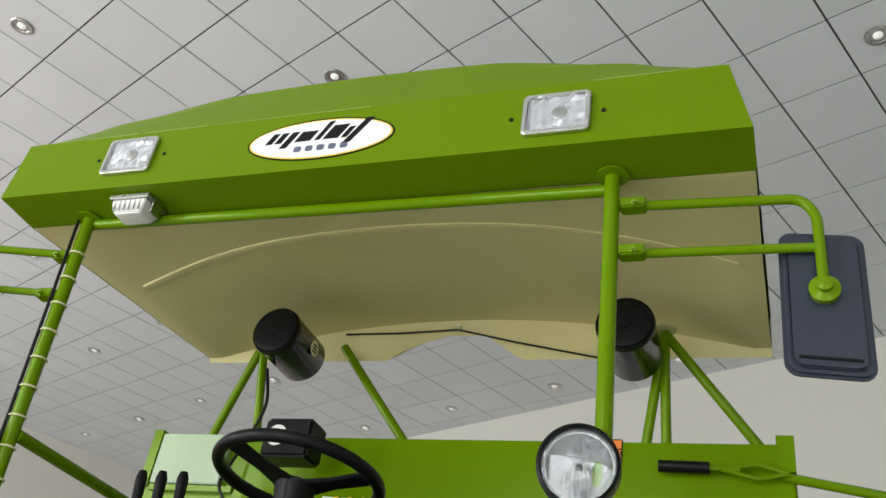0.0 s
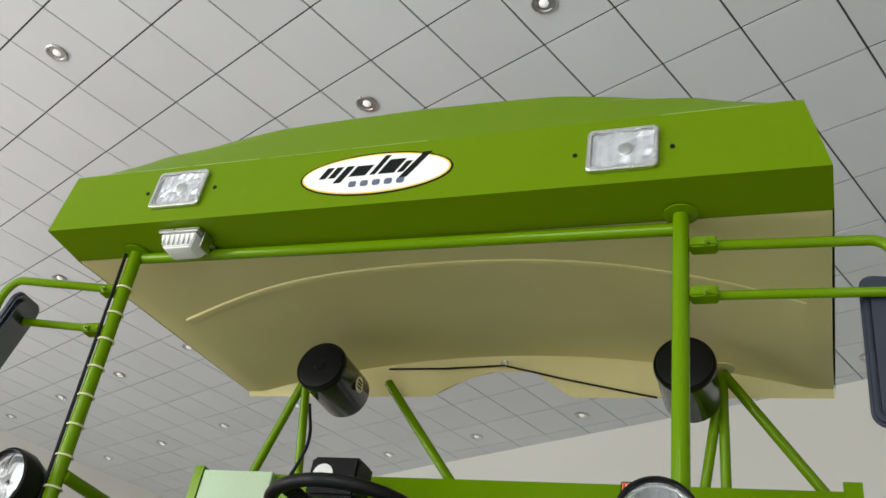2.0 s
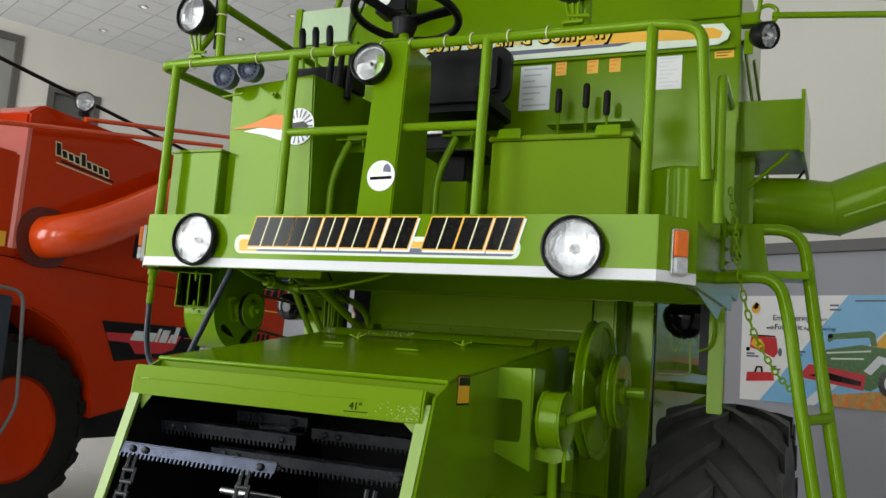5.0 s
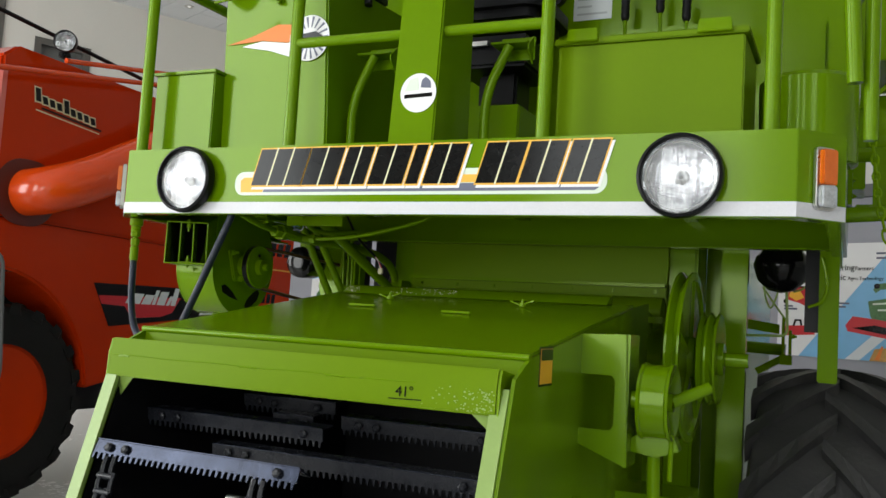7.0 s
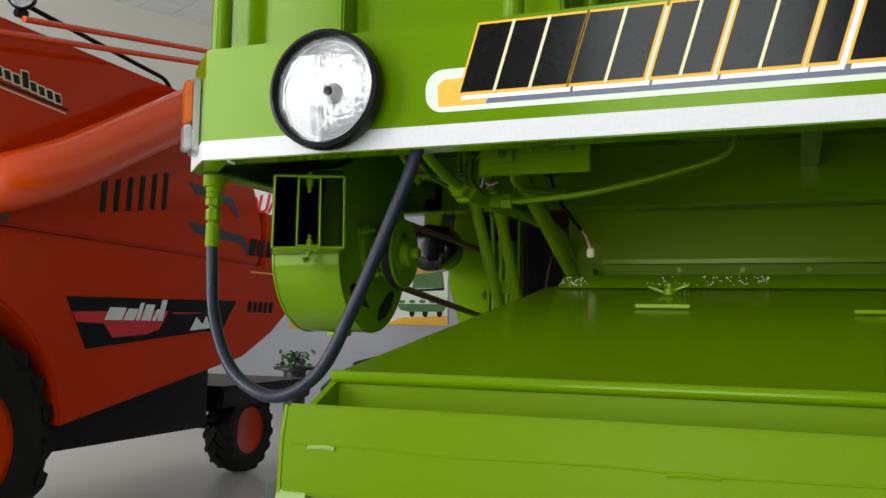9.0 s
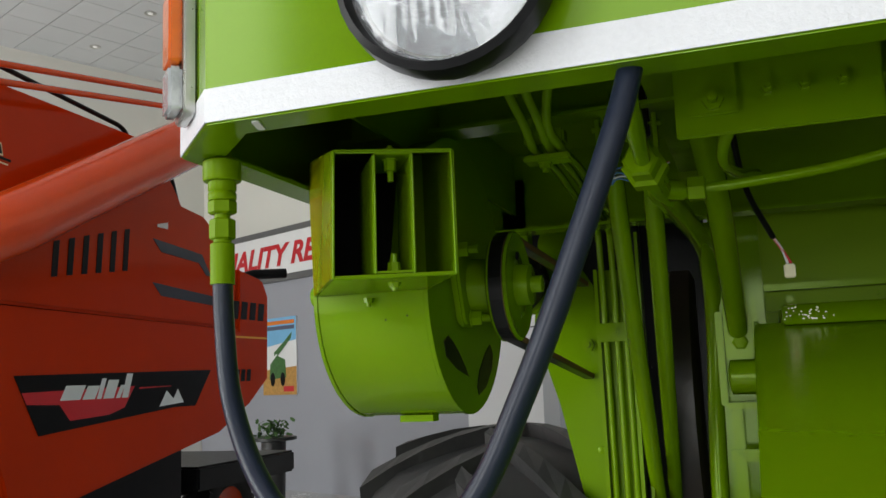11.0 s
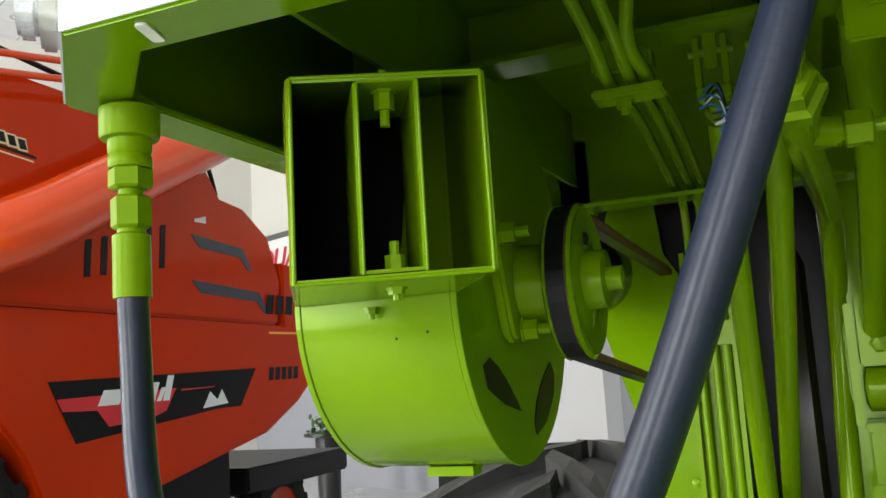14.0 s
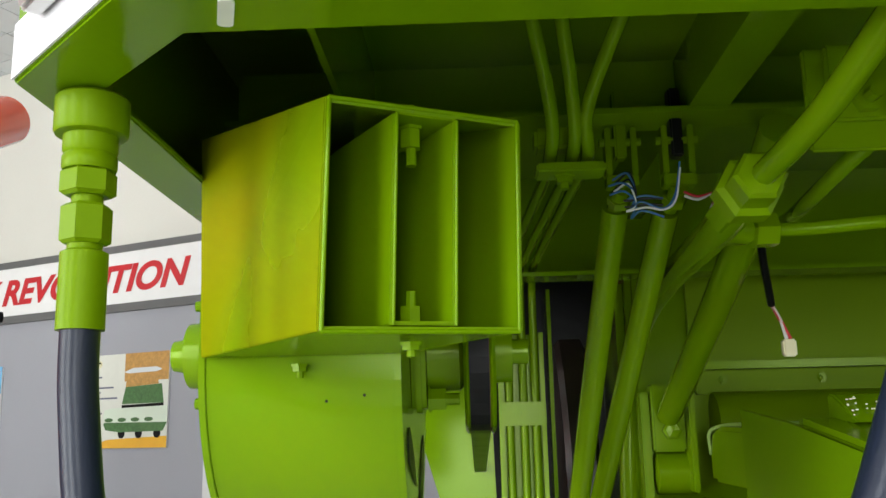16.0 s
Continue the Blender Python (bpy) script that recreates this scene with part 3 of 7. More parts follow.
for y, z0, z1, w in ((0.51, 1.945, 2.02, 0.05), (0.95, 1.86, 2.02, 0.05)):
    bm = B((-1.08, y, z0), (1.08, y + 0.006, z1))
    box(bm, (-1.08, y - w, z0), (1.08, y - 0.0005, z0 + 0.006))
    part("cross_beam", bm, GREEN, deck, smooth=False)
for x in (-0.62, 0.0, 0.6):
    part("long_beam", B((x, 0.05, 1.95), (x + 0.04, 0.94, 2.019)), GREEN, deck, smooth=False)
part("inner_skirt", B((-0.94, 0.10, 1.90), (-0.935, 0.95, 2.019)), GREEN, deck, smooth=False)


def round_lamp(at, axis, r, parent, name="headlight", depth=0.06, label="round headlight with fluted clear lens in a black rim"):
    a = Vector(axis).normalized()
    at = Vector(at)
    body = part(name, lathe(bmesh.new(), [(r * 0.45, -depth), (r * 0.8, -depth * 0.8), (r, -depth * 0.35), (r * 1.02, 0), (r * 1.0, 0.016), (r * 0.93, 0.02), (r * 0.9, 0.012), (r * 0.9, -0.004), (r * 0.5, -depth * 0.7), (r * 0.1, -depth * 0.9)], at, a, 36), BLACK, parent, label)
    u, v = ring_frame(a)
    bm = bmesh.new()
    rows = []
    for q, dz in ((0.90, 0.004), (0.84, -0.02), (0.83, -0.10), (0.72, -0.28), (0.55, -0.45), (0.36, -0.57), (0.18, -0.64)):
        row = []
        for j in range(60):
            t = 2 * math.pi * j / 60
            row.append(at + u * (r * q * math.cos(t)) + v * (r * q * math.sin(t)) + a * (dz * (depth if dz < 0 else 1)))
        rows.append(row)
    part("reflector", loft(bm, rows, caps=False), BOWL, body)
    part("bulb_shield", lathe(bmesh.new(), [(r * 0.19, -depth * 0.64), (r * 0.16, -depth * 0.45), (r * 0.10, -depth * 0.2), (r * 0.01, -depth * 0.17)], at, a, 18), STEEL, body)
    part("bulb_tip", lathe(bmesh.new(), [(r * 0.09, -depth * 0.16), (r * 0.08, -depth * 0.08), (r * 0.01, -depth * 0.06)], at, a, 14), BLACK, body)
    bm = bmesh.new()
    rings, m = 9, 48
    for side in (0.004, -0.001):
        pts = []
        for i in range(rings + 1):
            q = r * 0.895 * i / rings
            row = []
            for j in range(m):
                t = 2 * math.pi * j / m
                x = q * math.cos(t)
                ripple = 0.0016 * math.cos(x / r * 30) * (1 if abs(q * math.sin(t)) > r * 0.2 else 0.3) if side > 0 else 0
                row.append(bm.verts.new(at + u * x + v * q * math.sin(t) + a * (side + 0.010 * (1 - (q / r) ** 2) + ripple)))
            pts.append(row)
        for p, q in zip(pts, pts[1:]):
            for j in range(m):
                bm.faces.new((p[j], p[(j + 1) % m], q[(j + 1) % m], q[j]) if side > 0 else (q[j], q[(j + 1) % m], p[(j + 1) % m], p[j]))
        edge = pts[-1]
        if side > 0:
            outer = edge
        else:
            for j in range(m):
                bm.faces.new((outer[j], outer[(j + 1) % m], edge[(j + 1) % m], edge[j]))
    bmesh.ops.remove_doubles(bm, verts=bm.verts, dist=1e-5)
    bmesh.ops.recalc_face_normals(bm, faces=bm.faces)
    part("bezel", tube(bmesh.new(), [at - a * 0.006 + u * (r * 0.845 * math.cos(k * math.pi / 20)) + v * (r * 0.845 * math.sin(k * math.pi / 20)) for k in range(40)], r * 0.042, 8, True), STEEL, body)
    part("lens", bm, GLASS, body, "clear fluted lens").visible_shadow = False
    return body


for x, z in ((-0.737, 1.948), (0.745, 1.940)):
    round_lamp((x, -0.026, z), (0, -1, 0), 0.100, H, depth=0.037)

# plain slanted blocks and stripes
decal = sheet("stripe_panel", rounded(-0.568, 1.902, 0.565, 1.972, 0.030, 6), front(0, -0.0002, 0), PALE_GREEN, deck, 0.0012, "white bordered stripes with slanted black blocks")
for nm, poly, m in (("stripe", [(-0.465, 1.911), (0.535, 1.911), (0.545, 1.918), (0.545, 1.932), (-0.455, 1.932)], GREYBLUE), ("stripe", [(-0.545, 1.911), (-0.467, 1.911), (-0.457, 1.934), (0.545, 1.934), (0.535, 1.955), (-0.535, 1.955), (-0.547, 1.945)], YELLOW)):
    sheet(nm, poly, front(0, -0.0016, 0), m, decal, 0.0008)
Z0B, Z1B, LEAN = 1.931, 2.038, 0.032


def slanted(name, x, w, z0, z1, lift, material):
    sheet(name, [(x + (z0 - Z0B) * LEAN / 0.11, z0), (x + w + (z0 - Z0B) * LEAN / 0.11, z0), (x + w + (z1 - Z0B) * LEAN / 0.11, z1), (x + (z1 - Z0B) * LEAN / 0.11, z1)], front(0, lift, 0), material, decal, 0.0005)


# each plain block: left edge, width
BLOCKS = [(-0.507, 0.172), (-0.330, 0.110), (-0.208, 0.084), (-0.112, 0.108), (0.006, 0.036), (0.058, 0.100),
          (0.214, 0.112), (0.334, 0.100), (0.446, 0.094)]
for x, w in BLOCKS:
    slanted("block_shadow", x + 0.004, w + 0.008, Z0B - 0.012, Z1B - 0.003, -0.0026, WHITE)
    slanted("block_border", x - 0.004, w + 0.008, Z0B - 0.005, Z1B + 0.004, -0.0033, YELLOW)
    slanted("block", x, w, Z0B, Z1B, -0.0040, BLACKFILM)
# narrow pale gaps that part each block into plain bars
for x, w in BLOCKS:
    n = max(1, round(w / 0.05))
    for q in range(1, n):
        slanted("gap", x + w * q / n - 0.0025, 0.005, Z0B - 0.003, Z1B + 0.003, -0.0047, CREAM)

for s in (-1, 1):
    m = plane_at((s * 1.05 + s * 0.0015, 0.05 - 0.0015, 0), (0.707, s * 0.707, 0), (0, 0, 1))
    ind = part("side_indicator", prism(bmesh.new(), rounded(-0.028, 1.868, 0.028, 2.012, 0.01), m, 0.012), STEEL, H, "amber and clear corner indicator lamp", bevel=0.002)
    part("lens_amber", prism(bmesh.new(), rounded(-0.022, 1.925, 0.022, 2.006, 0.006), m @ Matrix.Translation((0, 0, 0.0122)), 0.014), AMBER, ind, "amber lens", bevel=0.003)
    part("lens_clear", prism(bmesh.new(), rounded(-0.022, 1.874, 0.022, 1.923, 0.006), m @ Matrix.Translation((0, 0, 0.0122)), 0.014), LENSGREY, ind, "clear lens", bevel=0.003)

# boxes and consoles on the deck
tool = part("toolbox", B((0.362, 0.19, 2.06), (0.858, 0.47, 2.345)), ROOF_GREEN, H, "green toolbox with a hinged lid", bevel=0.004)
part("lid", B((0.352, 0.18, 2.346), (0.868, 0.48, 2.364)), ROOF_GREEN, tool, bevel=0.003)
part("plinth", B((0.37, 0.2, 2.035), (0.85, 0.46, 2.0595)), BLACK, tool, smooth=False)
for x in (0.432, 0.783):
    part("hinge", prism(bmesh.new(), [(-0.045, -0.018), (0.045, -0.018), (0.04, 0.022), (-0.04, 0.022)], plane_at((x, 0.176, 2.366), (1, 0, 0), (0, 0.25, 1)), 0.006), GREEN_WORN, tool, bevel=0.002)
lbox = part("battery_box", B((-1.055, 0.15, 2.035), (-0.805, 0.45, 2.336)), GREEN, H, "green battery box", bevel=0.004)
part("lid", B((-1.062, 0.142, 2.337), (-0.798, 0.458, 2.347)), GREEN, lbox, bevel=0.002)

cons = part("console", loft(bmesh.new(), [[(-0.80, 0.2, 2.035), (-0.385, 0.2, 2.035), (-0.385, 0.72, 2.035), (-0.80, 0.72, 2.035)], [(-0.825, 0.2, 2.62), (-0.425, 0.2, 2.655), (-0.415, 0.72, 2.68), (-0.825, 0.72, 2.66)]]), GREEN, H, "green control console", bevel=0.006)
CF = front(0, 0.196, 0)
sheet("ribbon", [(-0.80, 2.44), (-0.70, 2.462), (-0.60, 2.495), (-0.52, 2.488), (-0.50, 2.45), (-0.56, 2.432), (-0.66, 2.445)], CF, ORANGEFILM, cons, 0.0012)
sheet("ribbon", [(-0.74, 2.43), (-0.66, 2.443), (-0.56, 2.43), (-0.50, 2.44), (-0.49, 2.40), (-0.55, 2.385), (-0.63, 2.41)], CF, WHITE, cons, 0.0012)
badge = sheet("round_badge", [(-0.475 + u, 2.44 + v) for u, v in oval(0.15, 0.15)], front(0, 0.1945, 0), WHITE, cons, 0.001, "round blue and white badge")
for k in range(18):
    t = 2 * math.pi * k / 18
    sheet("ray", [(-0.475 + r * math.cos(t + e), 2.44 + r * math.sin(t + e)) for r, e in ((0.035, -0.05), (0.07, -0.06), (0.07, 0.06), (0.035, 0.05))], front(0, 0.1932, 0), GREYBLUE, badge, 0.0006)
sheet("dark_mark", [(-0.53, 2.43), (-0.50, 2.455), (-0.45, 2.46), (-0.42, 2.44), (-0.44, 2.425), (-0.46, 2.432), (-0.50, 2.425)], front(0, 0.1925, 0), BLACKFILM, badge, 0.0006)
bolt((-0.60, 0.198, 2.575), (0, -1, 0), cons, 0.012, 0.016)
sheet("lock_tab", [(-0.38, 2.50), (-0.30, 2.52), (-0.30, 2.527), (-0.38, 2.507)], plane_at((-0.40, 0.2, 0.03), (1, 0.4, 0), (0, 0, 1)), GREEN_WORN, cons, 0.006)

col = part("steering_column", loft(bmesh.new(), [[(-0.094, 0.06, 2.035), (0.050, 0.06, 2.035), (0.046, 0.32, 2.035), (-0.094, 0.32, 2.035)], [(-0.066, 0.06, 2.62), (0.066, 0.06, 2.62), (0.052, 0.29, 2.62), (-0.066, 0.29, 2.62)], [(-0.062, 0.065, 2.695), (0.066, 0.065, 2.695), (0.050, 0.28, 2.70), (-0.062, 0.28, 2.70)]]), GREEN, H, "green sloped steering column with a round badge", bevel=0.005)
disc = sheet("round_badge", [(-0.002 + u, 2.20 + v) for u, v in oval(0.112, 0.112)], front(0, 0.0575, 0), WHITE, col, 0.001, "round white badge with a green shape")
sheet("green_mark", [(-0.045, 2.205), (0.0, 2.208), (-0.005, 2.245), (-0.03, 2.24)], front(0, 0.0562, 0), PALE_GREEN, disc, 0.0006)
sheet("dark_mark", [(0.005, 2.215), (0.038, 2.212), (0.035, 2.232), (0.02, 2.245), (0.008, 2.236)], front(0, 0.0562, 0), GREYBLUE, disc, 0.0006)
sheet("mark_bar", [(-0.045, 2.185), (0.042, 2.188), (0.042, 2.199), (-0.045, 2.196)], front(0, 0.0562, 0), BLACKFILM, disc, 0.0006)
round_lamp((-0.073, 0.035, 2.615), (0, -1, 0.05), 0.075, col, "work_lamp", 0.07)

# steering wheel
sw = Vector((-0.115, 0.35, 2.93))
sn = Vector((0, 0.13, 0.99)).normalized()
su, sv = ring_frame(sn)
wheel = part("steering_wheel", tube(bmesh.new(), [sw + (su * math.cos(t) + sv * math.sin(t)) * 0.212 for t in [2 * math.pi * k / 40 for k in range(40)]], 0.017, 12, True), BLACK, H, "black steering wheel with three spokes")
for k in range(3):
    t = 2 * math.pi * k / 3 + 0.5
    e = sw + (su * math.cos(t) + sv * math.sin(t)) * 0.205
    w = sn.cross((e - sw).normalized()) * 0.5
    c = sw - sn * 0.035
    part("spoke", loft(bmesh.new(), [[p + w * s + sn * h for s, h in ((-q, -0.006), (q, -0.006), (q, 0.006), (-q, 0.006))] for p, q in ((c, 0.09), (c.lerp(e, 0.5), 0.05), (e, 0.06))]), BLACK, wheel, bevel=0.003)
part("hub", lathe(bmesh.new(), [(0.035, -0.10), (0.05, -0.055), (0.055, -0.03), (0.03, -0.012)], sw, sn, 20), BLACK, wheel)
part("shaft", rod(sw - sn * 0.08, (-0.03, 0.24, 2.69), 0.022), GREEN, wheel)
part("bracket", B((-0.15, 0.2, 2.735), (-0.02, 0.27, 2.775)), GREEN, wheel, bevel=0.004)

# seat
seat = part("seat", prism(bmesh.new(), rounded(-0.20, 0.50, 0.19, 0.86, 0.07, 5), plane_at((0, 0, 2.575), (1, 0, 0), (0, 1, 0)), 0.105), VINYL, H, "black vinyl driver's seat", bevel=0.03)
part("backrest", prism(bmesh.new(), rounded(-0.232, 2.68, 0.192, 2.925, 0.06, 6), plane_at((0, 0.83, 0), (1, 0, 0), (0, 0, 1)), 0.12), VINYL, seat, bevel=0.045)
part("piping", tube(bmesh.new(), [(-0.20, 0.715, 2.715), (0.0, 0.712, 2.712), (0.165, 0.715, 2.715)], 0.005, 8), BLACK, seat)
part("suspension", B((-0.14, 0.56, 2.42), (0.13, 0.84, 2.529)), BLACK, seat, bevel=0.01)
part("slide_rail", B((-0.13, 0.53, 2.485), (0.0, 0.545, 2.50)), STEEL, seat, smooth=False)
part("seat_base", B((-0.11, 0.60, 2.035), (0.10, 0.82, 2.30)), GREEN, seat, bevel=0.006)
part("seat_post", B((-0.07, 0.64, 2.301), (0.07, 0.78, 2.419)), BLACK, seat, bevel=0.01)
for x0 in (-0.352, 0.112):
    arm = part("pedal_arm", tube(bmesh.new(), fillet([(x0 + 0.055, 0.31, 2.402), (x0 - 0.012, 0.30, 2.255), (x0 - 0.008, 0.30, 2.04)], 0.08), 0.015), GREEN, H, "bent green foot pedal arm")
    part("pedal_plate", B((x0, 0.29, 2.403), (x0 + 0.118, 0.36, 2.410)), GREEN, arm, bevel=0.002)
    part("pedal_back", B((x0 + 0.01, 0.36, 2.37), (x0 + 0.118, 0.366, 2.44)), GREEN, arm, smooth=False)
    part("pedal_web", prism(bmesh.new(), [(0, 0), (0.04, 0.035), (0.04, -0.05), (0, -0.02)], plane_at((x0 + 0.116, 0.30, 2.40), (0, 1, 0), (0, 0, 1)), 0.005), GREEN, arm, smooth=False)
for k, x in enumerate((-0.71, -0.64, -0.567)):
    lever = part("control_lever", rod((x + 0.03, 0.52, 2.66), (x, 0.5, 2.90), 0.007, 8), GREEN, H, "control lever with a black grip")
    part("grip", lathe(bmesh.new(), [(0.008, 0), (0.015, 0.01), (0.017, 0.08), (0.011, 0.10)], (x + 0.003, 0.5, 2.885), (-0.1, 0, 1), 14), BLACK, lever)
part("lever_boot", B((-0.78, 0.48, 2.68), (-0.45, 0.66, 2.80)), BLACK, H, "black ribbed rubber lever housing", bevel=0.02)
for k in range(3):
    part("boot_lever", rod((-0.50 + 0.05 * k, 0.42, 2.62), (-0.52 + 0.05 * k, 0.46, 2.86), 0.014, 10), BLACK, H)

# grain tank behind the deck
TY = 1.0
tank = part("grain_tank", prism(bmesh.new(), [(TY, 1.9), (1.2, 1.9), (1.82, 2.5), (1.82, 3.296), (TY, 3.296)], plane_at((-1.1, 0, 0), (0, 1, 0), (0, 0, 1)), 2.2), GREEN, H, "large green grain tank", bevel=0.006)
part("upper_band", prism(bmesh.new(), [(-0.72, 3.065), (1.095, 3.065), (1.095, 3.29), (-0.66, 3.29)], front(0, TY - 0.001, 0), 0.02), GREEN, tank, bevel=0.003)
part("ledge", B((-0.37, TY - 0.02, 2.928), (1.08, TY - 0.001, 2.94)), GREEN, tank, smooth=False)
# the reflected sheen on this panel is put into its paler paint
part("pale_panel", B((-1.06, TY - 0.03, 3.11), (-0.775, TY - 0.001, 3.292)), mat("cover_sheen_paint", (0.36, 0.48, 0.30), 0.3, scale=4, bump=0.004), tank, "green cover panel with its pale sheen painted in", bevel=0.003)
part("pale_panel_frame", B((-1.098, TY - 0.034, 3.10), (-1.062, TY - 0.001, 3.305)), GREEN, tank, smooth=False)
part("lower_band", B((-1.06, TY - 0.026, 3.085), (-0.72, TY - 0.001, 3.105)), GREEN, tank, smooth=False)
part("recess", B((0.755, TY - 0.012, 2.10), (1.02, TY - 0.001, 2.636)), GREEN, tank, smooth=False)
part("corner_post", B((1.03, TY - 0.05, 2.04), (1.1, TY - 0.001, 2.62)), GREEN, tank, bevel=0.003)
strip = sheet("stripe_panel", [(-0.368, 2.945), (1.01, 2.945), (1.05, 2.965), (1.06, 2.995), (1.03, 3.035), (-0.368, 3.085)], front(0, TY - 0.0202, 0), PALE_GREEN, tank, 0.0012, "cream bordered yellow and blue-grey stripe with yellow writing")
for poly, m in (([(-0.368, 2.965), (0.60, 2.972), (0.66, 2.985), (-0.368, 2.992)], GREYBLUE), ([(0.30, 2.995), (1.02, 2.972), (1.03, 3.0), (0.99, 3.02), (0.40, 3.04)], YELLOW)):
    sheet("stripe", poly, front(0, TY - 0.0216, 0), m, strip, 0.0008)
words("lettering", "2015 Certified Company", 0.098, front(-0.33, TY - 0.0235, 3.012), BLACKFILM, strip, bold=0.005, squeeze=0.92)
words("lettering", "2015 Certified Company", 0.098, front(-0.334, TY - 0.0255, 3.016), GOLD, strip, bold=0.0005, squeeze=0.92, label="bold yellow letters")


def decal_sheet(name, x0, z0, x1, z1, m, label, bars=0, ink=None, y=TY - 0.0015):
    s = sheet(name, [(x0, z0), (x1, z0), (x1, z1), (x0, z1)], front(0, y, 0), m, tank, 0.001, label)
    for k in range(bars):
        z = z1 - (z1 - z0) * (k + 0.7) / (bars + 0.4)
        e = x1 - (x1 - x0) * (0.12 + 0.2 * (k % 3))
        sheet("print_bar", [(x0 + (x1 - x0) * 0.1, z), (e, z), (e, z + (z1 - z0) * 0.25 / bars), (x0 + (x1 - x0) * 0.1, z + (z1 - z0) * 0.25 / bars)], front(0, y - 0.0012, 0), ink or GREYBLUE, s, 0.0006)
    return s


decal_sheet("notice_sheet", 0.147, 2.71, 0.292, 2.918, PAPER, "pale blue printed notice sheet", 7, SILVER)
decal_sheet("notice_sheet", 0.762, 2.772, 0.867, 2.918, WHITE, "white printed notice sheet", 8, PAPER)
for x in (0.312, 0.456, 0.555):
    decal_sheet("warning_sticker", x, 2.864, x + 0.05, 2.926, YELLOW, "amber warning sticker", 3, ORANGEFILM)
decal_sheet("warning_sticker", 0.998, 2.893, 1.075, 2.922, YELLOW, "amber warning sticker", 2, BLACKFILM)
danger = decal_sheet("danger_plate", 0.436, 3.222, 0.606, 3.294, ORANGEFILM, "orange danger plate with black writing", y=TY - 0.0225)
sheet("plate_border", rounded(0.432, 3.218, 0.610, 3.298, 0.006), front(0, TY - 0.0216, 0), BLACKFILM, danger, 0.0006)
sheet("red_patch", [(0.44, 3.268), (0.53, 3.268), (0.53, 3.290), (0.44, 3.290)], front(0, TY - 0.0237, 0), REDFILM, danger, 0.0006)
for text, x, z, s, m in (("DANGER", 0.446, 3.272, 0.022, CREAM), ("NO SMOKING", 0.442, 3.248, 0.0265, BLACKFILM), ("THIS AREA", 0.452, 3.227, 0.0235, BLACKFILM)):
    words("lettering", text, s, front(x, TY - 0.0248, z), m, danger, bold=0.0006)
base = part("lever_plate", B((0.317, 0.90, 2.612), (0.682, 0.99, 2.626)), GREEN, H, "green lever plate with three levers", smooth=False)
for x, z in ((0.367, 2.765), (0.489, 2.782), (0.580, 2.745)):
    part("lever", rod((x + 0.004, 0.905, 2.50), (x, 0.9, z - 0.09), 0.007, 8), GREEN, base)
    part("grip", lathe(bmesh.new(), [(0.009, 0), *[(0.014 + 0.002 * (k % 2), 0.008 + 0.012 * k) for k in range(8)], (0.010, 0.108)], (x, 0.9, z - 0.105), (0, 0, 1), 12), BLACK, base, "black ribbed grip")
hl = part("clamp_lever", rod((0.72, 0.95, 3.206), (0.865, 0.95, 3.203), 0.018, 14), BLACK, H, "black handled linkage on the tank")
part("link", rod((0.86, 0.95, 3.203), (0.95, 0.95, 3.20), 0.008, 8), GREEN, hl)
for dz in (-0.022, 0.022):
    part("link", rod((0.90, 0.95, 3.20), (1.0, 0.95, 3.195 + dz), 0.007, 8), GREEN, hl)
    part("link", rod((1.0, 0.95, 3.195 + dz), (1.08, 0.95, 3.19), 0.007, 8), GREEN, hl)
part("long_rod", rod((1.06, 0.97, 3.19), (1.95, 1.0, 3.035), 0.014, 10), GREEN, hl)
part("corner_tab", B((1.05, 0.96, 3.20), (1.10, 0.978, 3.31)), GREEN, hl, smooth=False)
part("drum_guard", lathe(bmesh.new(), [(0.10, 2.036), (0.125, 2.04), (0.128, 2.26), (0.118, 2.272), (0.09, 2.27)], (1.0, 0.42, 0), (0, 0, 1), 36), GREEN, H, "rounded green drum beside the rail")

# guard rail of the deck
RY, RZ, RR = 0.09, 2.70, 0.019
rail = part("guard_rail", tube(bmesh.new(), fillet([(-1.08, 0.98, RZ), (-1.12, RY, RZ), (-1.0, RY, RZ + 0.002), (0.98, RY, RZ - 0.01), (1.09, RY + 0.01, RZ - 0.03), (1.115, RY + 0.03, 2.18)], 0.12, 7), RR), GREEN, H, "green tubular guard rail with posts")
for x in (-1.035, -0.45, 0.36, 0.935):
    part("post", rod((x, RY, 2.036), (x, RY, RZ - 0.004), RR), GREEN, rail)
part("mid_rail", rod((-0.45, RY, 2.386), (0.36, RY, 2.382), 0.016), GREEN, rail)
part("side_post", tube(bmesh.new(), fillet([(1.15, 0.16, 2.05), (1.15, 0.14, 2.52), (1.12, 0.6, 2.56)], 0.05), 0.017), GREEN, rail)
for k, x in enumerate((-0.95, -0.62, -0.36, -0.26, -0.06, 0.06, 0.2, 0.30, 0.44, 0.58)):
    part("cable_tie", tube(bmesh.new(), [Vector((x, RY, RZ - 0.004)) + Vector((0.003 * math.sin(t), math.cos(t) * 0.0215, math.sin(t) * 0.0215)) for t in [2 * math.pi * q / 14 for q in range(14)]], 0.0025, 5, True), CREAM, rail)
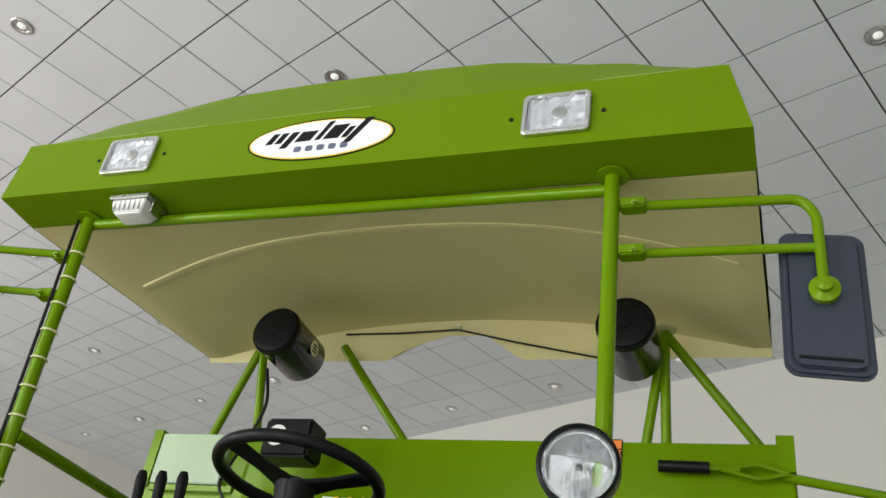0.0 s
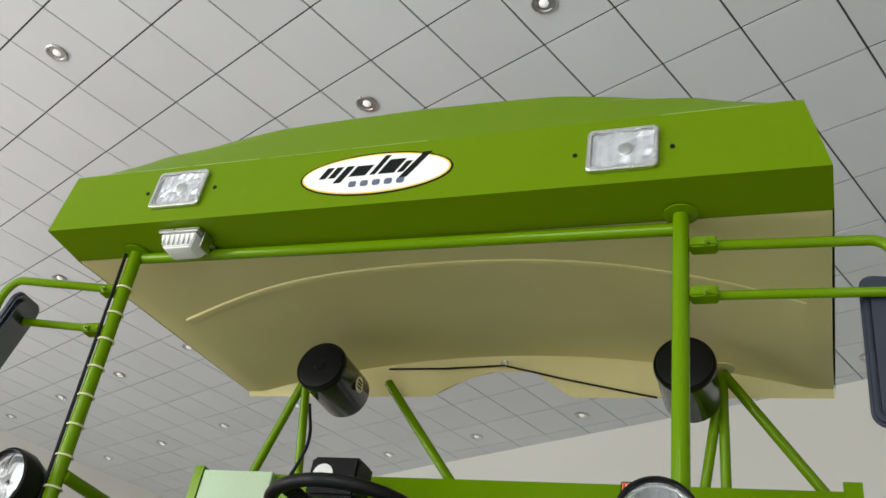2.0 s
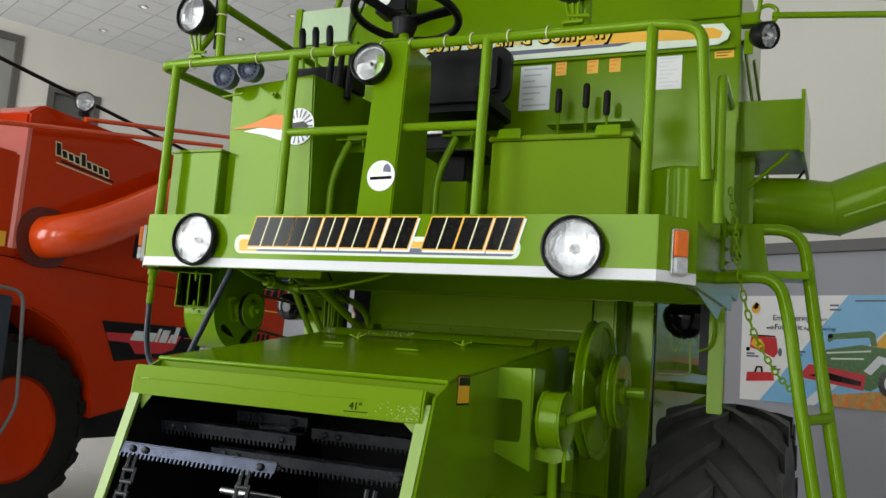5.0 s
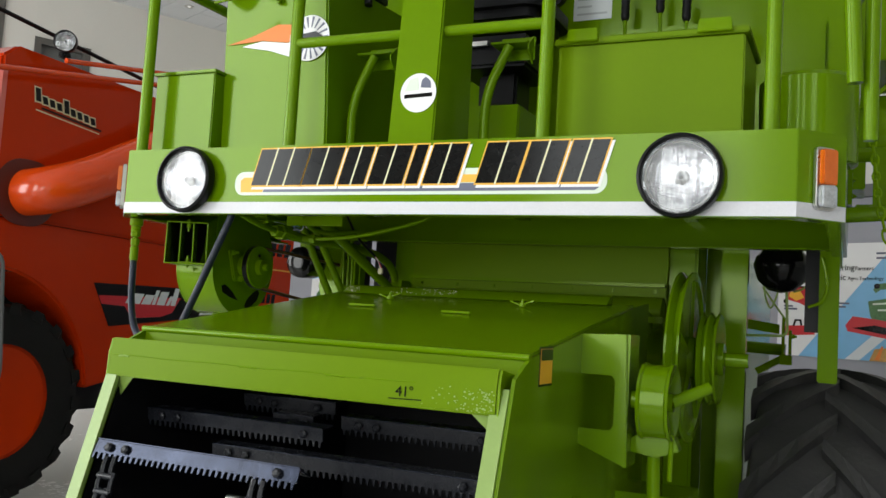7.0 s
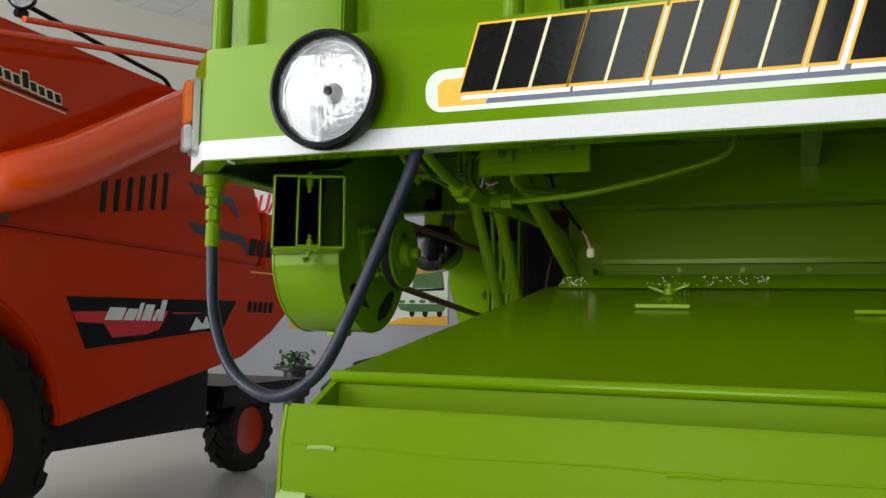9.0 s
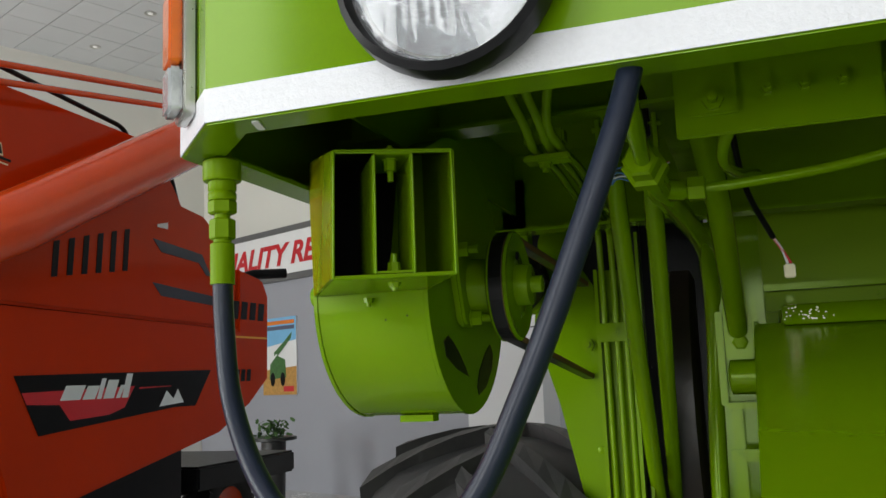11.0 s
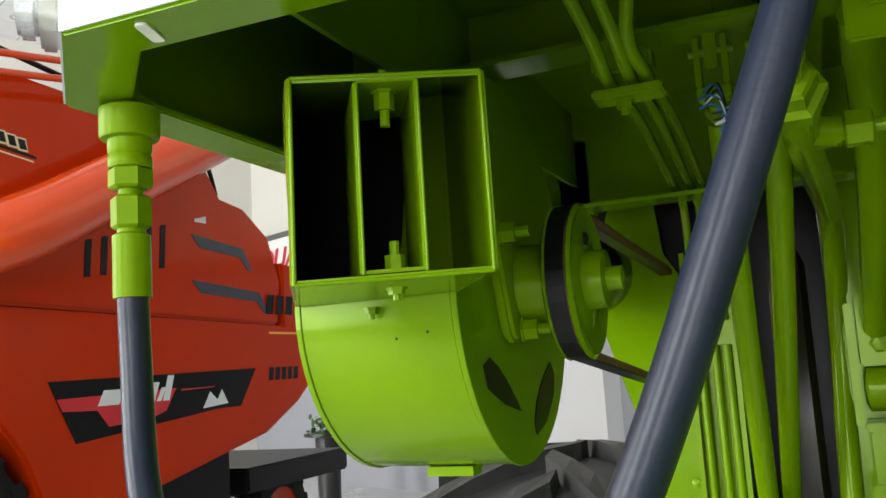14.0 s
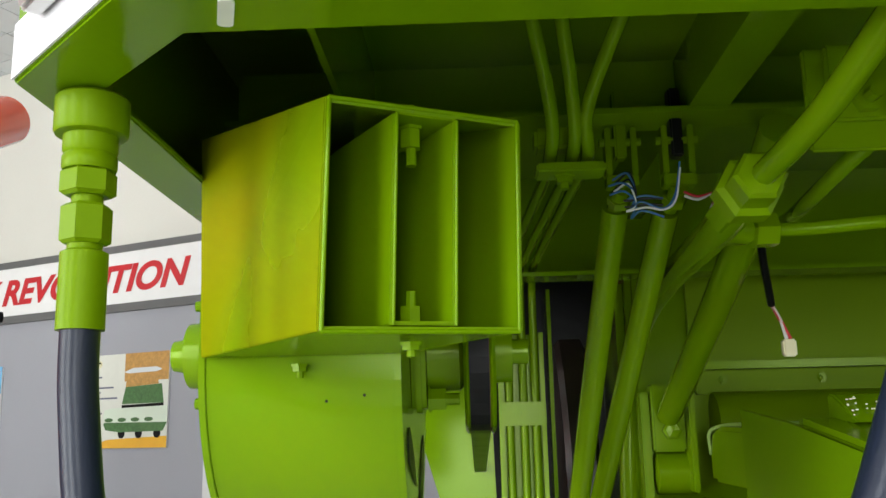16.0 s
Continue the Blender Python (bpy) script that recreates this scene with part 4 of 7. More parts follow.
for x, z in ((-0.925, 2.885), (0.672, 2.858)):
    lamp = round_lamp((x, 0.03, z), (-0.1 if x < 0 else 0.1, -1, -0.05), 0.082, H, "work_lamp", 0.09, "round work lamp on a wire stand")
    for dx in (-0.025, 0.0, 0.022):
        part("lamp_stand", rod((x + dx, 0.055, z - 0.075), (x + dx * 0.5, 0.085, RZ + 0.012), 0.006, 8), GREEN_WORN, lamp)
    part("lamp_foot", B((x - 0.035, 0.065, RZ + 0.012), (x + 0.035, 0.11, RZ + 0.022)), GREEN_WORN, lamp, smooth=False)
    part("wing_nut", tube(bmesh.new(), [(x - 0.02, 0.07, RZ + 0.04), (x + 0.06, 0.06, RZ + 0.03)], 0.006, 8), GREEN_WORN, lamp)
for x, z in ((-0.804, 2.643), (-0.683, 2.665)):
    bm = lathe(bmesh.new(), [(0.02, -0.05), (0.045, -0.04), (0.052, 0.0), (0.052, 0.012), (0.045, 0.016), (0.040, 0.004), (0.030, 0.010), (0.024, 0.002), (0.014, 0.009), (0.004, 0.012)], (x, 0.12, z), (0.1, -1, -0.05), 26)
    hn = part("horn", bm, HORNGREY, H, "round dark slotted horn")
    for q in range(14):
        t = 2 * math.pi * q / 14
        part("slot", lathe(bmesh.new(), [(0.0045, 0), (0.0045, 0.002), (0.001, 0.0025)], (x + math.cos(t) * 0.034, 0.112, z + math.sin(t) * 0.034), (0.1, -1, -0.05), 8), BLACK, hn)

# canopy
CY0, CY1, CW = -0.06, 1.15, 1.065


def crown(x, y):
    """Height of the canopy's roof."""
    u = max(0.0, 1 - (x / CW) ** 2)
    v = min(1.0, (y - CY0) / (0.02 + 0.035 * u))
    return 3.805 + 0.185 * u * v - 0.04 * max(0, y - 0.1) * u


def drawn_in(bm):
    """The front of the canopy is a little out of square: its sides lean."""
    for v in bm.verts:
        fade = max(0.0, 1 - (v.co.y - CY0) / (CY1 - CY0))
        up = min(1.0, max(0.0, (v.co.z - 3.605) / 0.2))
        v.co.x += (-(0.030 + 0.046 * up) if v.co.x > 0 else -(0.022 - 0.02 * up)) * fade * abs(v.co.x) / CW
    return bm


bm = bmesh.new()
nx, ny = 96, 30
top = [[bm.verts.new((-CW + 2 * CW * i / nx, CY0 + (CY1 - CY0) * (j / ny) ** 2.2, crown(-CW + 2 * CW * i / nx, CY0 + (CY1 - CY0) * (j / ny) ** 2.2))) for i in range(nx + 1)] for j in range(ny + 1)]
for j in range(ny):
    for i in range(nx):
        bm.faces.new((top[j][i], top[j][i + 1], top[j + 1][i + 1], top[j + 1][i]))
low = [bm.verts.new((-CW + 2 * CW * i / nx, CY0, 3.608)) for i in range(nx + 1)]
for i in range(nx):
    bm.faces.new((low[i], low[i + 1], top[0][i + 1], top[0][i]))
back = [bm.verts.new((-CW + 2 * CW * i / nx, 0.085, 3.600)) for i in range(nx + 1)]
for i in range(nx):
    bm.faces.new((back[i], back[i + 1], low[i + 1], low[i]))
for i, s in ((0, 0), (nx, 1)):
    side = [low[i]] + [top[j][i] for j in range(ny + 1)] + [bm.verts.new((top[0][i].co.x, CY1, 3.67)), back[i]]
    bm.faces.new(side if s else side[::-1])
bmesh.ops.recalc_face_normals(bm, faces=bm.faces)
drawn_in(bm)
canopy = part("canopy", bm, ROOF_GREEN, H, "green arched sun canopy with a beige underside", smooth=False)


def lining(x, y):
    v = (y - 0.085) / (CY1 - 0.085)
    bulge = 0.138 * max(0, 1 - (x / 1.0) ** 2) * math.sin(min(1, v) * math.pi * 0.5)
    return 3.600 + 0.068 * v + bulge


bm = bmesh.new()
xs = [-CW + 0.004 + (2 * CW - 0.008) * i / 80 for i in range(81)]
ys = [0.087 + (1.095 - 0.087) * j / 20 for j in range(21)]
rows = [[(x, y, lining(x, y)) for x in xs] for y in ys]


def notch(x):
    """Height of the rear band's lower edge, with its cut-out."""
    w = min(1.0, max(0.0, (x + 0.285) / 0.21) ** 0.7 if x < 0 else max(0.0, (0.225 - x) / 0.14))
    return 3.645 - 0.006 * x + 0.10 * w


rows.append([(x, 1.11, min(lining(x, 1.10), max(notch(x), 3.6))) for x in xs])
bm = loft(bmesh.new(), [[Vector(p) for p in row] + [Vector(p) + Vector((0, 0.005, 0.005)) for p in row[::-1]] for row in rows])
part("lining", drawn_in(bm), BEIGE, canopy, "beige painted underside with a curved rib")
bm = bmesh.new()
loft(bm, [[(x, 1.145, lining(x, 1.10) + 0.02), (x, 1.15, lining(x, 1.10) + 0.02), (x, 1.15, crown(x, 1.149)), (x, 1.145, crown(x, 1.149))] for x in xs])
part("rear_sheet", bm, GREEN, canopy, smooth=False)
# broken pale fold line, painted in for the tone step the crest's shading lacks
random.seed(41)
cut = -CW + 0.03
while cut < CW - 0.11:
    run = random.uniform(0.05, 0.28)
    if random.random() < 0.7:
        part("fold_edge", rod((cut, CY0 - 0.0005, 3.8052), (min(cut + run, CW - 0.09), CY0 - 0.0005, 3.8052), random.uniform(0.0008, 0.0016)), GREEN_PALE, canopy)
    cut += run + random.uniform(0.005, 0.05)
ribpts = [(-0.96, 0.50), (-0.47, 0.335), (-0.01, 0.275), (0.38, 0.30), (0.72, 0.41), (0.98, 0.53)]
rl = [Vector((p.x, p.y, lining(p.x, p.y) - 0.002)) for p in spline([(x, y, 0) for x, y in ribpts], 8)]
bm = loft(bmesh.new(), [[p + Vector((0, -0.010, 0.004)), p + Vector((0, -0.006, -0.0035)), p + Vector((0, 0.004, -0.005)), p + Vector((0, 0.030, 0.004))] for p in rl])
part("rib", bm, BEIGE, canopy)
bm = tube(bmesh.new(), [(-0.47, 1.085, 3.750), (-0.25, 1.085, 3.749), (-0.02, 1.085, 3.758), (0.2, 1.085, 3.702), (0.52, 1.085, 3.630)], 0.0035, 6)
part("cable", bm, BLACK, canopy, "thin black cable along the edge")
part("cable_eye", tube(bmesh.new(), [Vector((-0.02, 1.085, 3.767)) + Vector((math.cos(t) * 0.010, 0, math.sin(t) * 0.010)) for t in [2 * math.pi * k / 12 for k in range(12)]], 0.003, 6, True), STEEL, canopy)


def rect_ring(bm, outer, inner, m, z0, z1):
    """A frame between two outlines with equal numbers of points."""
    rings = [[m @ Vector((x, y, z)) for x, y in o] for o, z in ((outer, z0), (outer, z1 * 0.8 + z0 * 0.2), ([(x * 0.7 + u * 0.3, y * 0.7 + v * 0.3) for (x, y), (u, v) in zip(outer, inner)], z1), (inner, z1), (inner, z0))]
    return loft(bm, rings, closed=True)


def rect_lamp(x0, x1, z0, z1):
    """A shallow rectangular lamp with a bright bowl behind a fluted pane."""
    c = front(0, CY0 - 0.001, 0)
    w, h, cx, cz = x1 - x0, z1 - z0, (x0 + x1) / 2, (z0 + z1) / 2
    wl = part("work_light", rect_ring(bmesh.new(), rounded(x0, z0, x1, z1, 0.014), rounded(x0 + 0.010, z0 + 0.010, x1 - 0.010, z1 - 0.010, 0.008), c, 0.0, 0.014), STEEL, canopy, "rectangular clear work light with a bright rim")
    base = rounded(-w / 2 + 0.010, -h / 2 + 0.010, w / 2 - 0.010, h / 2 - 0.010, 0.008)
    part("reflector", prism(bmesh.new(), [(cx + x, cz + y) for x, y in base], c, 0.001), CHROME, wl, "bright lamp bowl", smooth=False)
    # uneven bright facets of the bowl, in upright flutes
    rnd = random.Random(round(x0 * 1000))
    nu, nv = 11, 7
    grid = [[c @ Vector((x0 + 0.011 + (w - 0.022) * i / nu, z0 + 0.011 + (h - 0.022) * k / nv, 0.0025 + 0.0055 * rnd.random() * (0 < i < nu) + 0.002 * (i % 2))) for i in range(nu + 1)] for k in range(nv + 1)]
    bm = bmesh.new()
    vs = [[bm.verts.new(p) for p in row] for row in grid]
    for k in range(nv):
        for i in range(nu):
            bm.faces.new((vs[k][i], vs[k][i + 1], vs[k + 1][i + 1], vs[k + 1][i]))
    part("fluted_bowl", bm, CHROME, wl, "uneven bright flutes", smooth=False)
    part("bulb_shield", lathe(bmesh.new(), [(0.019, 0.003), (0.018, 0.009), (0.011, 0.0105), (0.001, 0.0108)], (cx + 0.008, CY0 - 0.001, cz), (0, -1, 0), 24), STEEL, wl)
    part("lens", prism(bmesh.new(), rounded(x0 + 0.0105, z0 + 0.0105, x1 - 0.0105, z1 - 0.0105, 0.008), c @ Matrix.Translation((0, 0, 0.0116)), 0.0014), GLASS, wl, "clear fluted lens", smooth=False).visible_shadow = False
    for xx in (x0 - 0.03, x1 + 0.03):
        part("screw_hole", lathe(bmesh.new(), [(0.006, 0), (0.006, 0.002), (0.001, 0.0025)], (xx, CY0 - 0.0002, cz), (0, -1, 0), 12), BLACK, wl)


rect_lamp(-0.742, -0.575, 3.652, 3.778)
rect_lamp(0.505, 0.672, 3.640, 3.766)
plate = sheet("oval_plate", [(-0.052 + u, 3.708 + v * 1.0 - u * 0.0) for u, v in oval(0.435, 0.142, 40)], front(0, CY0 - 0.0005, 0), BLACKFILM, canopy, 0.0012, "white oval plate with dark slanted strokes")
sheet("ring", [(-0.052 + u, 3.708 + v) for u, v in oval(0.424, 0.132, 40)], front(0, CY0 - 0.0018, 0), GOLD, plate, 0.0006)
sheet("field", [(-0.052 + u, 3.708 + v) for u, v in oval(0.414, 0.124, 40)], front(0, CY0 - 0.0025, 0), WHITE, plate, 0.0006)
for x, w, f, h, lean in ((-0.214, 0.020, 0, 0.036, 0.020), (-0.186, 0.020, 0, 0.036, 0.020), (-0.158, 0.022, -0.018, 0.036, 0.022), (-0.126, 0.048, 0, 0.034, 0.020), (-0.066, 0.016, 0, 0.062, 0.036), (-0.042, 0.046, 0, 0.046, 0.028), (0.012, 0.017, 0, 0.036, 0.022), (0.038, 0.022, -0.018, 0.062, 0.040)):
    sheet("stroke", [(x + lean * f / 0.04, 3.703 + f), (x + w + lean * f / 0.04, 3.703 + f), (x + w + lean, 3.703 + h), (x + lean, 3.703 + h)], front(0, CY0 - 0.0032, 0), BLACKFILM, plate, 0.0006)
for k in range(5):
    sheet("small_block", rounded(-0.120 + 0.034 * k, 3.667, -0.098 + 0.034 * k, 3.686, 0.006), front(0, CY0 - 0.0032, 0), GREYBLUE, plate, 0.0006)
flood = part("flood_lamp", B((-0.705, -0.035, 3.588), (-0.570, 0.060, 3.602)), STEEL, canopy, "small square lamp under the canopy", bevel=0.003)
part("lens", loft(bmesh.new(), [[(-0.638 + u * w, 0.012 + v * d, z) for u, v in ((-1, -1), (1, -1), (1, 1), (-1, 1))] for w, d, z in ((0.058, 0.040, 3.5875), (0.055, 0.037, 3.572), (0.046, 0.030, 3.548), (0.040, 0.025, 3.545))]), WIRE_WHITE, flood, "pale ribbed lens", bevel=0.003)
for k in range(6):
    part("lens_rib", B((-0.683 + 0.0165 * k, -0.0275, 3.552), (-0.680 + 0.0165 * k, -0.0225, 3.585)), LENSGREY, flood, smooth=False)
part("side_clip", B((-0.569, -0.01, 3.55), (-0.564, 0.03, 3.600)), STEEL, flood, smooth=False)
for x in (-0.845, 0.708):
    p = part("canopy_post", rod((x + (0.02 if x < 0 else 0), 0.10, RZ), (x, 0.06, 3.62), 0.019), GREEN, H, "green tubular canopy post")
    part("flange", lathe(bmesh.new(), [(0.04, 0), (0.04, 0.004), (0.021, 0.006)], (x, 0.06, 3.598), (0, 0, -1), 20), GREEN, p)
    if x < 0:
        for k in range(9):
            c = Vector((x + 0.02, 0.10, RZ)).lerp(Vector((x, 0.06, 3.62)), 0.12 + 0.09 * k)
            part("cable_tie", tube(bmesh.new(), [c + Vector((math.cos(t) * 0.022, math.sin(t) * 0.022, 0)) for t in [2 * math.pi * q / 14 for q in range(14)]], 0.003, 5, True), CREAM, p)
        part("cable", rod((x + 0.0, 0.085, 2.75), (x - 0.018, 0.04, 3.58), 0.005, 6), BLACK, p)
part("cross_bar", rod((-0.84, 0.075, 3.585), (0.705, 0.075, 3.565), 0.016), GREEN, H, "green tubular cross bar below the canopy")
part("brace", rod((-0.82, 0.10, 2.93), (-0.80, 1.0, 2.90), 0.017), GREEN, H, "green brace to the canopy post")
part("brace", rod((-1.07, 0.16, RZ), (-0.84, 0.10, 2.86), 0.016), GREEN, H)
for x, legs in ((-0.735, ((-0.905, 3.28), (-0.705, 3.28), )), (0.735, ((0.735, 3.28), (1.02, 3.28), (0.67, 3.28)))):
    for lx, lz in legs:
        part("rear_post", rod((x, 0.96, 3.655), (lx, 1.03, lz), 0.016), GREEN, H, "green rear canopy strut")
part("rear_post", rod((-0.43, 1.02, 3.66), (-0.12, 1.04, 3.28), 0.016), GREEN, H, "green rear canopy strut")
part("flange", lathe(bmesh.new(), [(0.04, 0), (0.04, 0.004), (0.018, 0.007)], (0.735, 0.955, 3.668), (0, 0, -1), 20), BEIGE, canopy)
part("wire", tube(bmesh.new(), spline([(-0.70, 0.97, 3.55), (-0.66, 0.96, 3.40), (-0.70, 0.95, 3.25), (-0.72, 0.9, 3.1), (-0.62, 0.8, 3.0)], 6), 0.006, 6), BLACK, H, "hanging black wires")
for x, z in ((-0.53, 3.56), (0.648, 3.55)):
    sp = part("loudspeaker", lathe(bmesh.new(), [(0.07, 0.0), (0.088, 0.002), (0.09, 0.012), (0.087, 0.02), (0.087, 0.215), (0.08, 0.228), (0.02, 0.23)], (x, 0.70, z), (0, 1, 0), 40), GLOSS_BLACK, H, "black round loudspeaker under the canopy")
    part("grille", lathe(bmesh.new(), [(0.080, 0), (0.078, 0.005), (0.06, 0.008), (0.02, 0.0075), (0.018, 0.011), (0.001, 0.012)], (x, 0.70, z), (0, -1, 0), 36), BLACK, sp, "perforated grille")
    if x < 0:
        st = part("sticker", lathe(bmesh.new(), [(0.028, 0), (0.028, 0.0015), (0.001, 0.002)], (x + 0.0875, 0.83, z - 0.005), (1, 0, 0), 22), CREAM, sp, "round cream sticker")
        for k in (-1, 0, 1):
            part("sticker_bar", B((x + 0.0896, 0.815, z - 0.008 + k * 0.012), (x + 0.0902, 0.845, z - 0.002 + k * 0.012)), BLACKFILM, st, smooth=False)
part("speaker_box", B((-0.50, 0.74, 3.13), (-0.33, 0.85, 3.26)), BLACK, H, "black box speaker behind the wheel", bevel=0.01)
sheet("sticker", [(-0.45 + u, 3.20 + v) for u, v in oval(0.07, 0.07, 20)], front(0, 0.7395, 0), WHITE, H, 0.001)

# mirrors
for s, post, tipx, y in ((1, 0.708, 1.155, 0.10), (-1, -0.845, -1.215, 0.0)):
    zt, zl = (3.515, 3.382) if s > 0 else (3.475, 3.345)
    arm = part("mirror_arm", tube(bmesh.new(), fillet([(post, 0.075, zt), (tipx - s * 0.03, y, zt + 0.005), (tipx, y, zt - 0.04), (tipx, y, zl - 0.10)], 0.08, 6), 0.012), GREEN, H, "green tubular mirror arm")
    part("lower_arm", rod((post, 0.078, zl), (tipx, y, zl + 0.005), 0.011), GREEN, arm)
    for z in (zt, zl):
        part("clamp", B((post + s * 0.02, 0.055, z - 0.014), (post + s * 0.08, 0.095, z + 0.014)), GREEN, arm, bevel=0.004)
        bolt((post + s * 0.055, 0.055, z - 0.006), (0, -1, -0.3), arm, 0.007, 0.01)
    if s > 0:
        m = plane_at((1.155, 0.135, 3.265), (1, 0.10, -0.06), (0.02, 0, 1))
    else:
        m = plane_at((-1.15, 0.0, 3.245), (-0.42, 0.87, 0.22), (0.27, 0, 1))
    mir = part("mirror", prism(bmesh.new(), rounded(-0.088, -0.175, 0.088, 0.175, 0.03), m @ Matrix.Translation((0, 0, -0.006)), 0.018), SLATE, H, "dark blue-grey plastic backed mirror", bevel=0.006)
    part("back_shell", prism(bmesh.new(), rounded(-0.074, -0.16, 0.074, 0.16, 0.026), m @ Matrix.Translation((0, 0, 0.0122)), 0.008), SLATE, mir, bevel=0.005)
    part("glass", prism(bmesh.new(), rounded(-0.08, -0.165, 0.08, 0.165, 0.026), m @ Matrix.Translation((0, 0, -0.0082)), 0.002), MIRROR, mir)
    part("groove", prism(bmesh.new(), [(-0.06, -0.142), (0.06, -0.142), (0.06, -0.136), (-0.06, -0.136)], m @ Matrix.Translation((0, 0, 0.0202)), 0.003), BLACK, mir, smooth=False)
    kb = Vector((tipx, y, zl - 0.10))
    part("knob", lathe(bmesh.new(), [(0.01, -0.02), (0.03, -0.015), (0.032, 0.004), (0.016, 0.01), (0.016, 0.024), (0.004, 0.028)], kb, (0, -1, 0) if s > 0 else (-1, -0.3, 0), 18), [GREEN_WORN], arm)

# ---- feeder house ----
feeder = part("feeder_house", B((-0.50, -0.30, 0.75), (-0.494, 0.70, 1.50)), GREEN, H, "green feeder house with a hinged top and black slat chain inside", smooth=False)
for s in (-1, 1):
    x = 0.516 if s > 0 else -0.513
    poly = [(-0.47, 1.46), (-0.70, 0.72), (0.40, 0.55), (0.75, 0.9), (0.75, 1.66), (0.56, 1.64), (-0.385, 1.50)]
    part("side_plate", prism(bmesh.new(), poly, plane_at((x, 0, 0), (0, 1, 0), (0, 0, 1)), 0.008), GREEN, feeder, smooth=False)
    a, b = Vector((s * 0.512, -0.475, 1.44)), Vector((s * 0.512, -0.705, 0.72))
    part("edge_flange", loft(bmesh.new(), [[p + Vector(q) for q in ((-s * 0.03, -0.006, 0), (s * 0.004, -0.006, 0), (s * 0.004, 0.006, 0), (-s * 0.03, 0.006, 0))] for p in (a, b)]), GREEN_PALE, feeder, smooth=False)
    part("corner_gusset", prism(bmesh.new(), [(0, 0), (0, -0.085), (-s * 0.085, 0)] if s > 0 else [(0, 0), (0.085, 0), (0, -0.085)], plane_at((s * 0.508, -0.487, 1.405), (1, 0, 0), (0, -0.3, 1)), 0.004), GREEN_PALE, feeder, smooth=False)
lid = part("lid", loft(bmesh.new(), [[(x, -0.385, 1.507), (x, 0.56, 1.648), (x, 0.56, 1.636), (x, -0.375, 1.496)] for x in (-0.513, 0.524)]), GREEN_WORN, feeder, "green top lid with wing nuts and hinges", bevel=0.009)
part("rolled_edge", rod((-0.512, -0.3885, 1.5015), (0.523, -0.3885, 1.5015), 0.0075, 16), GREEN, lid)
part("lid_front", loft(bmesh.new(), [[(x, -0.387, 1.506), (x, -0.392, 1.43), (x, -0.386, 1.43), (x, -0.381, 1.50)] for x in (-0.513, 0.524)]), ROOF_GREEN, lid, bevel=0.002)
part("lip", loft(bmesh.new(), [[(x, -0.39, 1.464), (x, -0.478, 1.477), (x, -0.488, 1.479), (x, -0.4965, 1.445), (x, -0.4995, 1.388), (x, -0.4935, 1.387), (x, -0.4905, 1.440), (x, -0.482, 1.472), (x, -0.39, 1.457)] for x in (-0.512, 0.498)]), ROOF_GREEN, feeder, bevel=0.003)
for x in (-0.516, 0.498):
    part("lip_end", prism(bmesh.new(), [(-0.388, 1.462), (-0.486, 1.477), (-0.4945, 1.445), (-0.4975, 1.388), (-0.470, 1.40), (-0.388, 1.42)], plane_at((x, 0, 0), (0, 1, 0), (0, 0, 1)), 0.004), GREEN_WORN, feeder, smooth=False)
words("lettering", "41°", 0.030, plane_at((0.275, -0.4995, 1.4085), (1, 0, 0), (0, 0.04, 1)), BLACKFILM, feeder, thick=0.0004)
part("underline", prism(bmesh.new(), [(0.26, 0), (0.335, 0.002), (0.335, 0.004), (0.26, 0.002)], plane_at((0, -0.4998, 1.4015), (1, 0, 0), (0, 0.04, 1)), 0.0006), BLACKFILM, feeder, smooth=False)
rnd = random.Random(23)
bm = bmesh.new()
for k in range(90):
    x, z = 0.492 - abs(rnd.gauss(0, 0.055)), rnd.uniform(1.392, 1.438)
    d = rnd.uniform(0.0006, 0.0022)
    y = -0.4995 + 0.003 * (z - 1.388) / 0.057
    box(bm, (x - d, y - 0.0006, z - d * 0.8), (x + d, y + 0.001, z + d * 0.8))
part("paint_scuffs", bm, GREEN_PALE, feeder, "scattered pale scuffs in the paint", smooth=False, kind="stuff")
part("rear_strip", loft(bmesh.new(), [[(x, 0.50, 1.642), (x, 0.555, 1.670), (x, 0.57, 1.672), (x, 0.57, 1.640)] for x in (-0.475, 0.45)]), GREEN_WORN, feeder, bevel=0.002)
rnd = random.Random(7)
bm = bmesh.new()
for k in range(110):
    x = rnd.gauss(-0.455, 0.025) if k < 50 else rnd.uniform(-0.30, -0.06)
    u, d = rnd.uniform(0.15, 0.85), rnd.uniform(0.0005, 0.0014)
    if -0.474 < x:
        y, z = 0.50 + 0.055 * u, 1.6432 + 0.028 * u
        box(bm, (x - d, y - d, z), (x + d, y + d, z + 0.0012), None)
part("paint_flakes", bm, CREAM, feeder, "scattered pale flakes of dried paint", smooth=False, kind="stuff")
for x, y in ((-0.235, 0.405), (0.225, 0.385)):
    z = 1.507 + (y + 0.385) * 0.149
    nut = part("wing_nut", lathe(bmesh.new(), [(0.012, 0), (0.010, 0.012), (0.005, 0.014), (0.005, 0.022)], (x, y, z), (0, 0, 1), 10), GREEN_WORN, lid)
    for s in (-1, 1):
        part("wing", prism(bmesh.new(), rounded(-0.018, -0.006, 0.018, 0.006, 0.005), plane_at((x + s * 0.022, y, z + 0.012), (s * 1, 0, 0.35), (0, 1, 0)), 0.004), GREEN_WORN, nut)
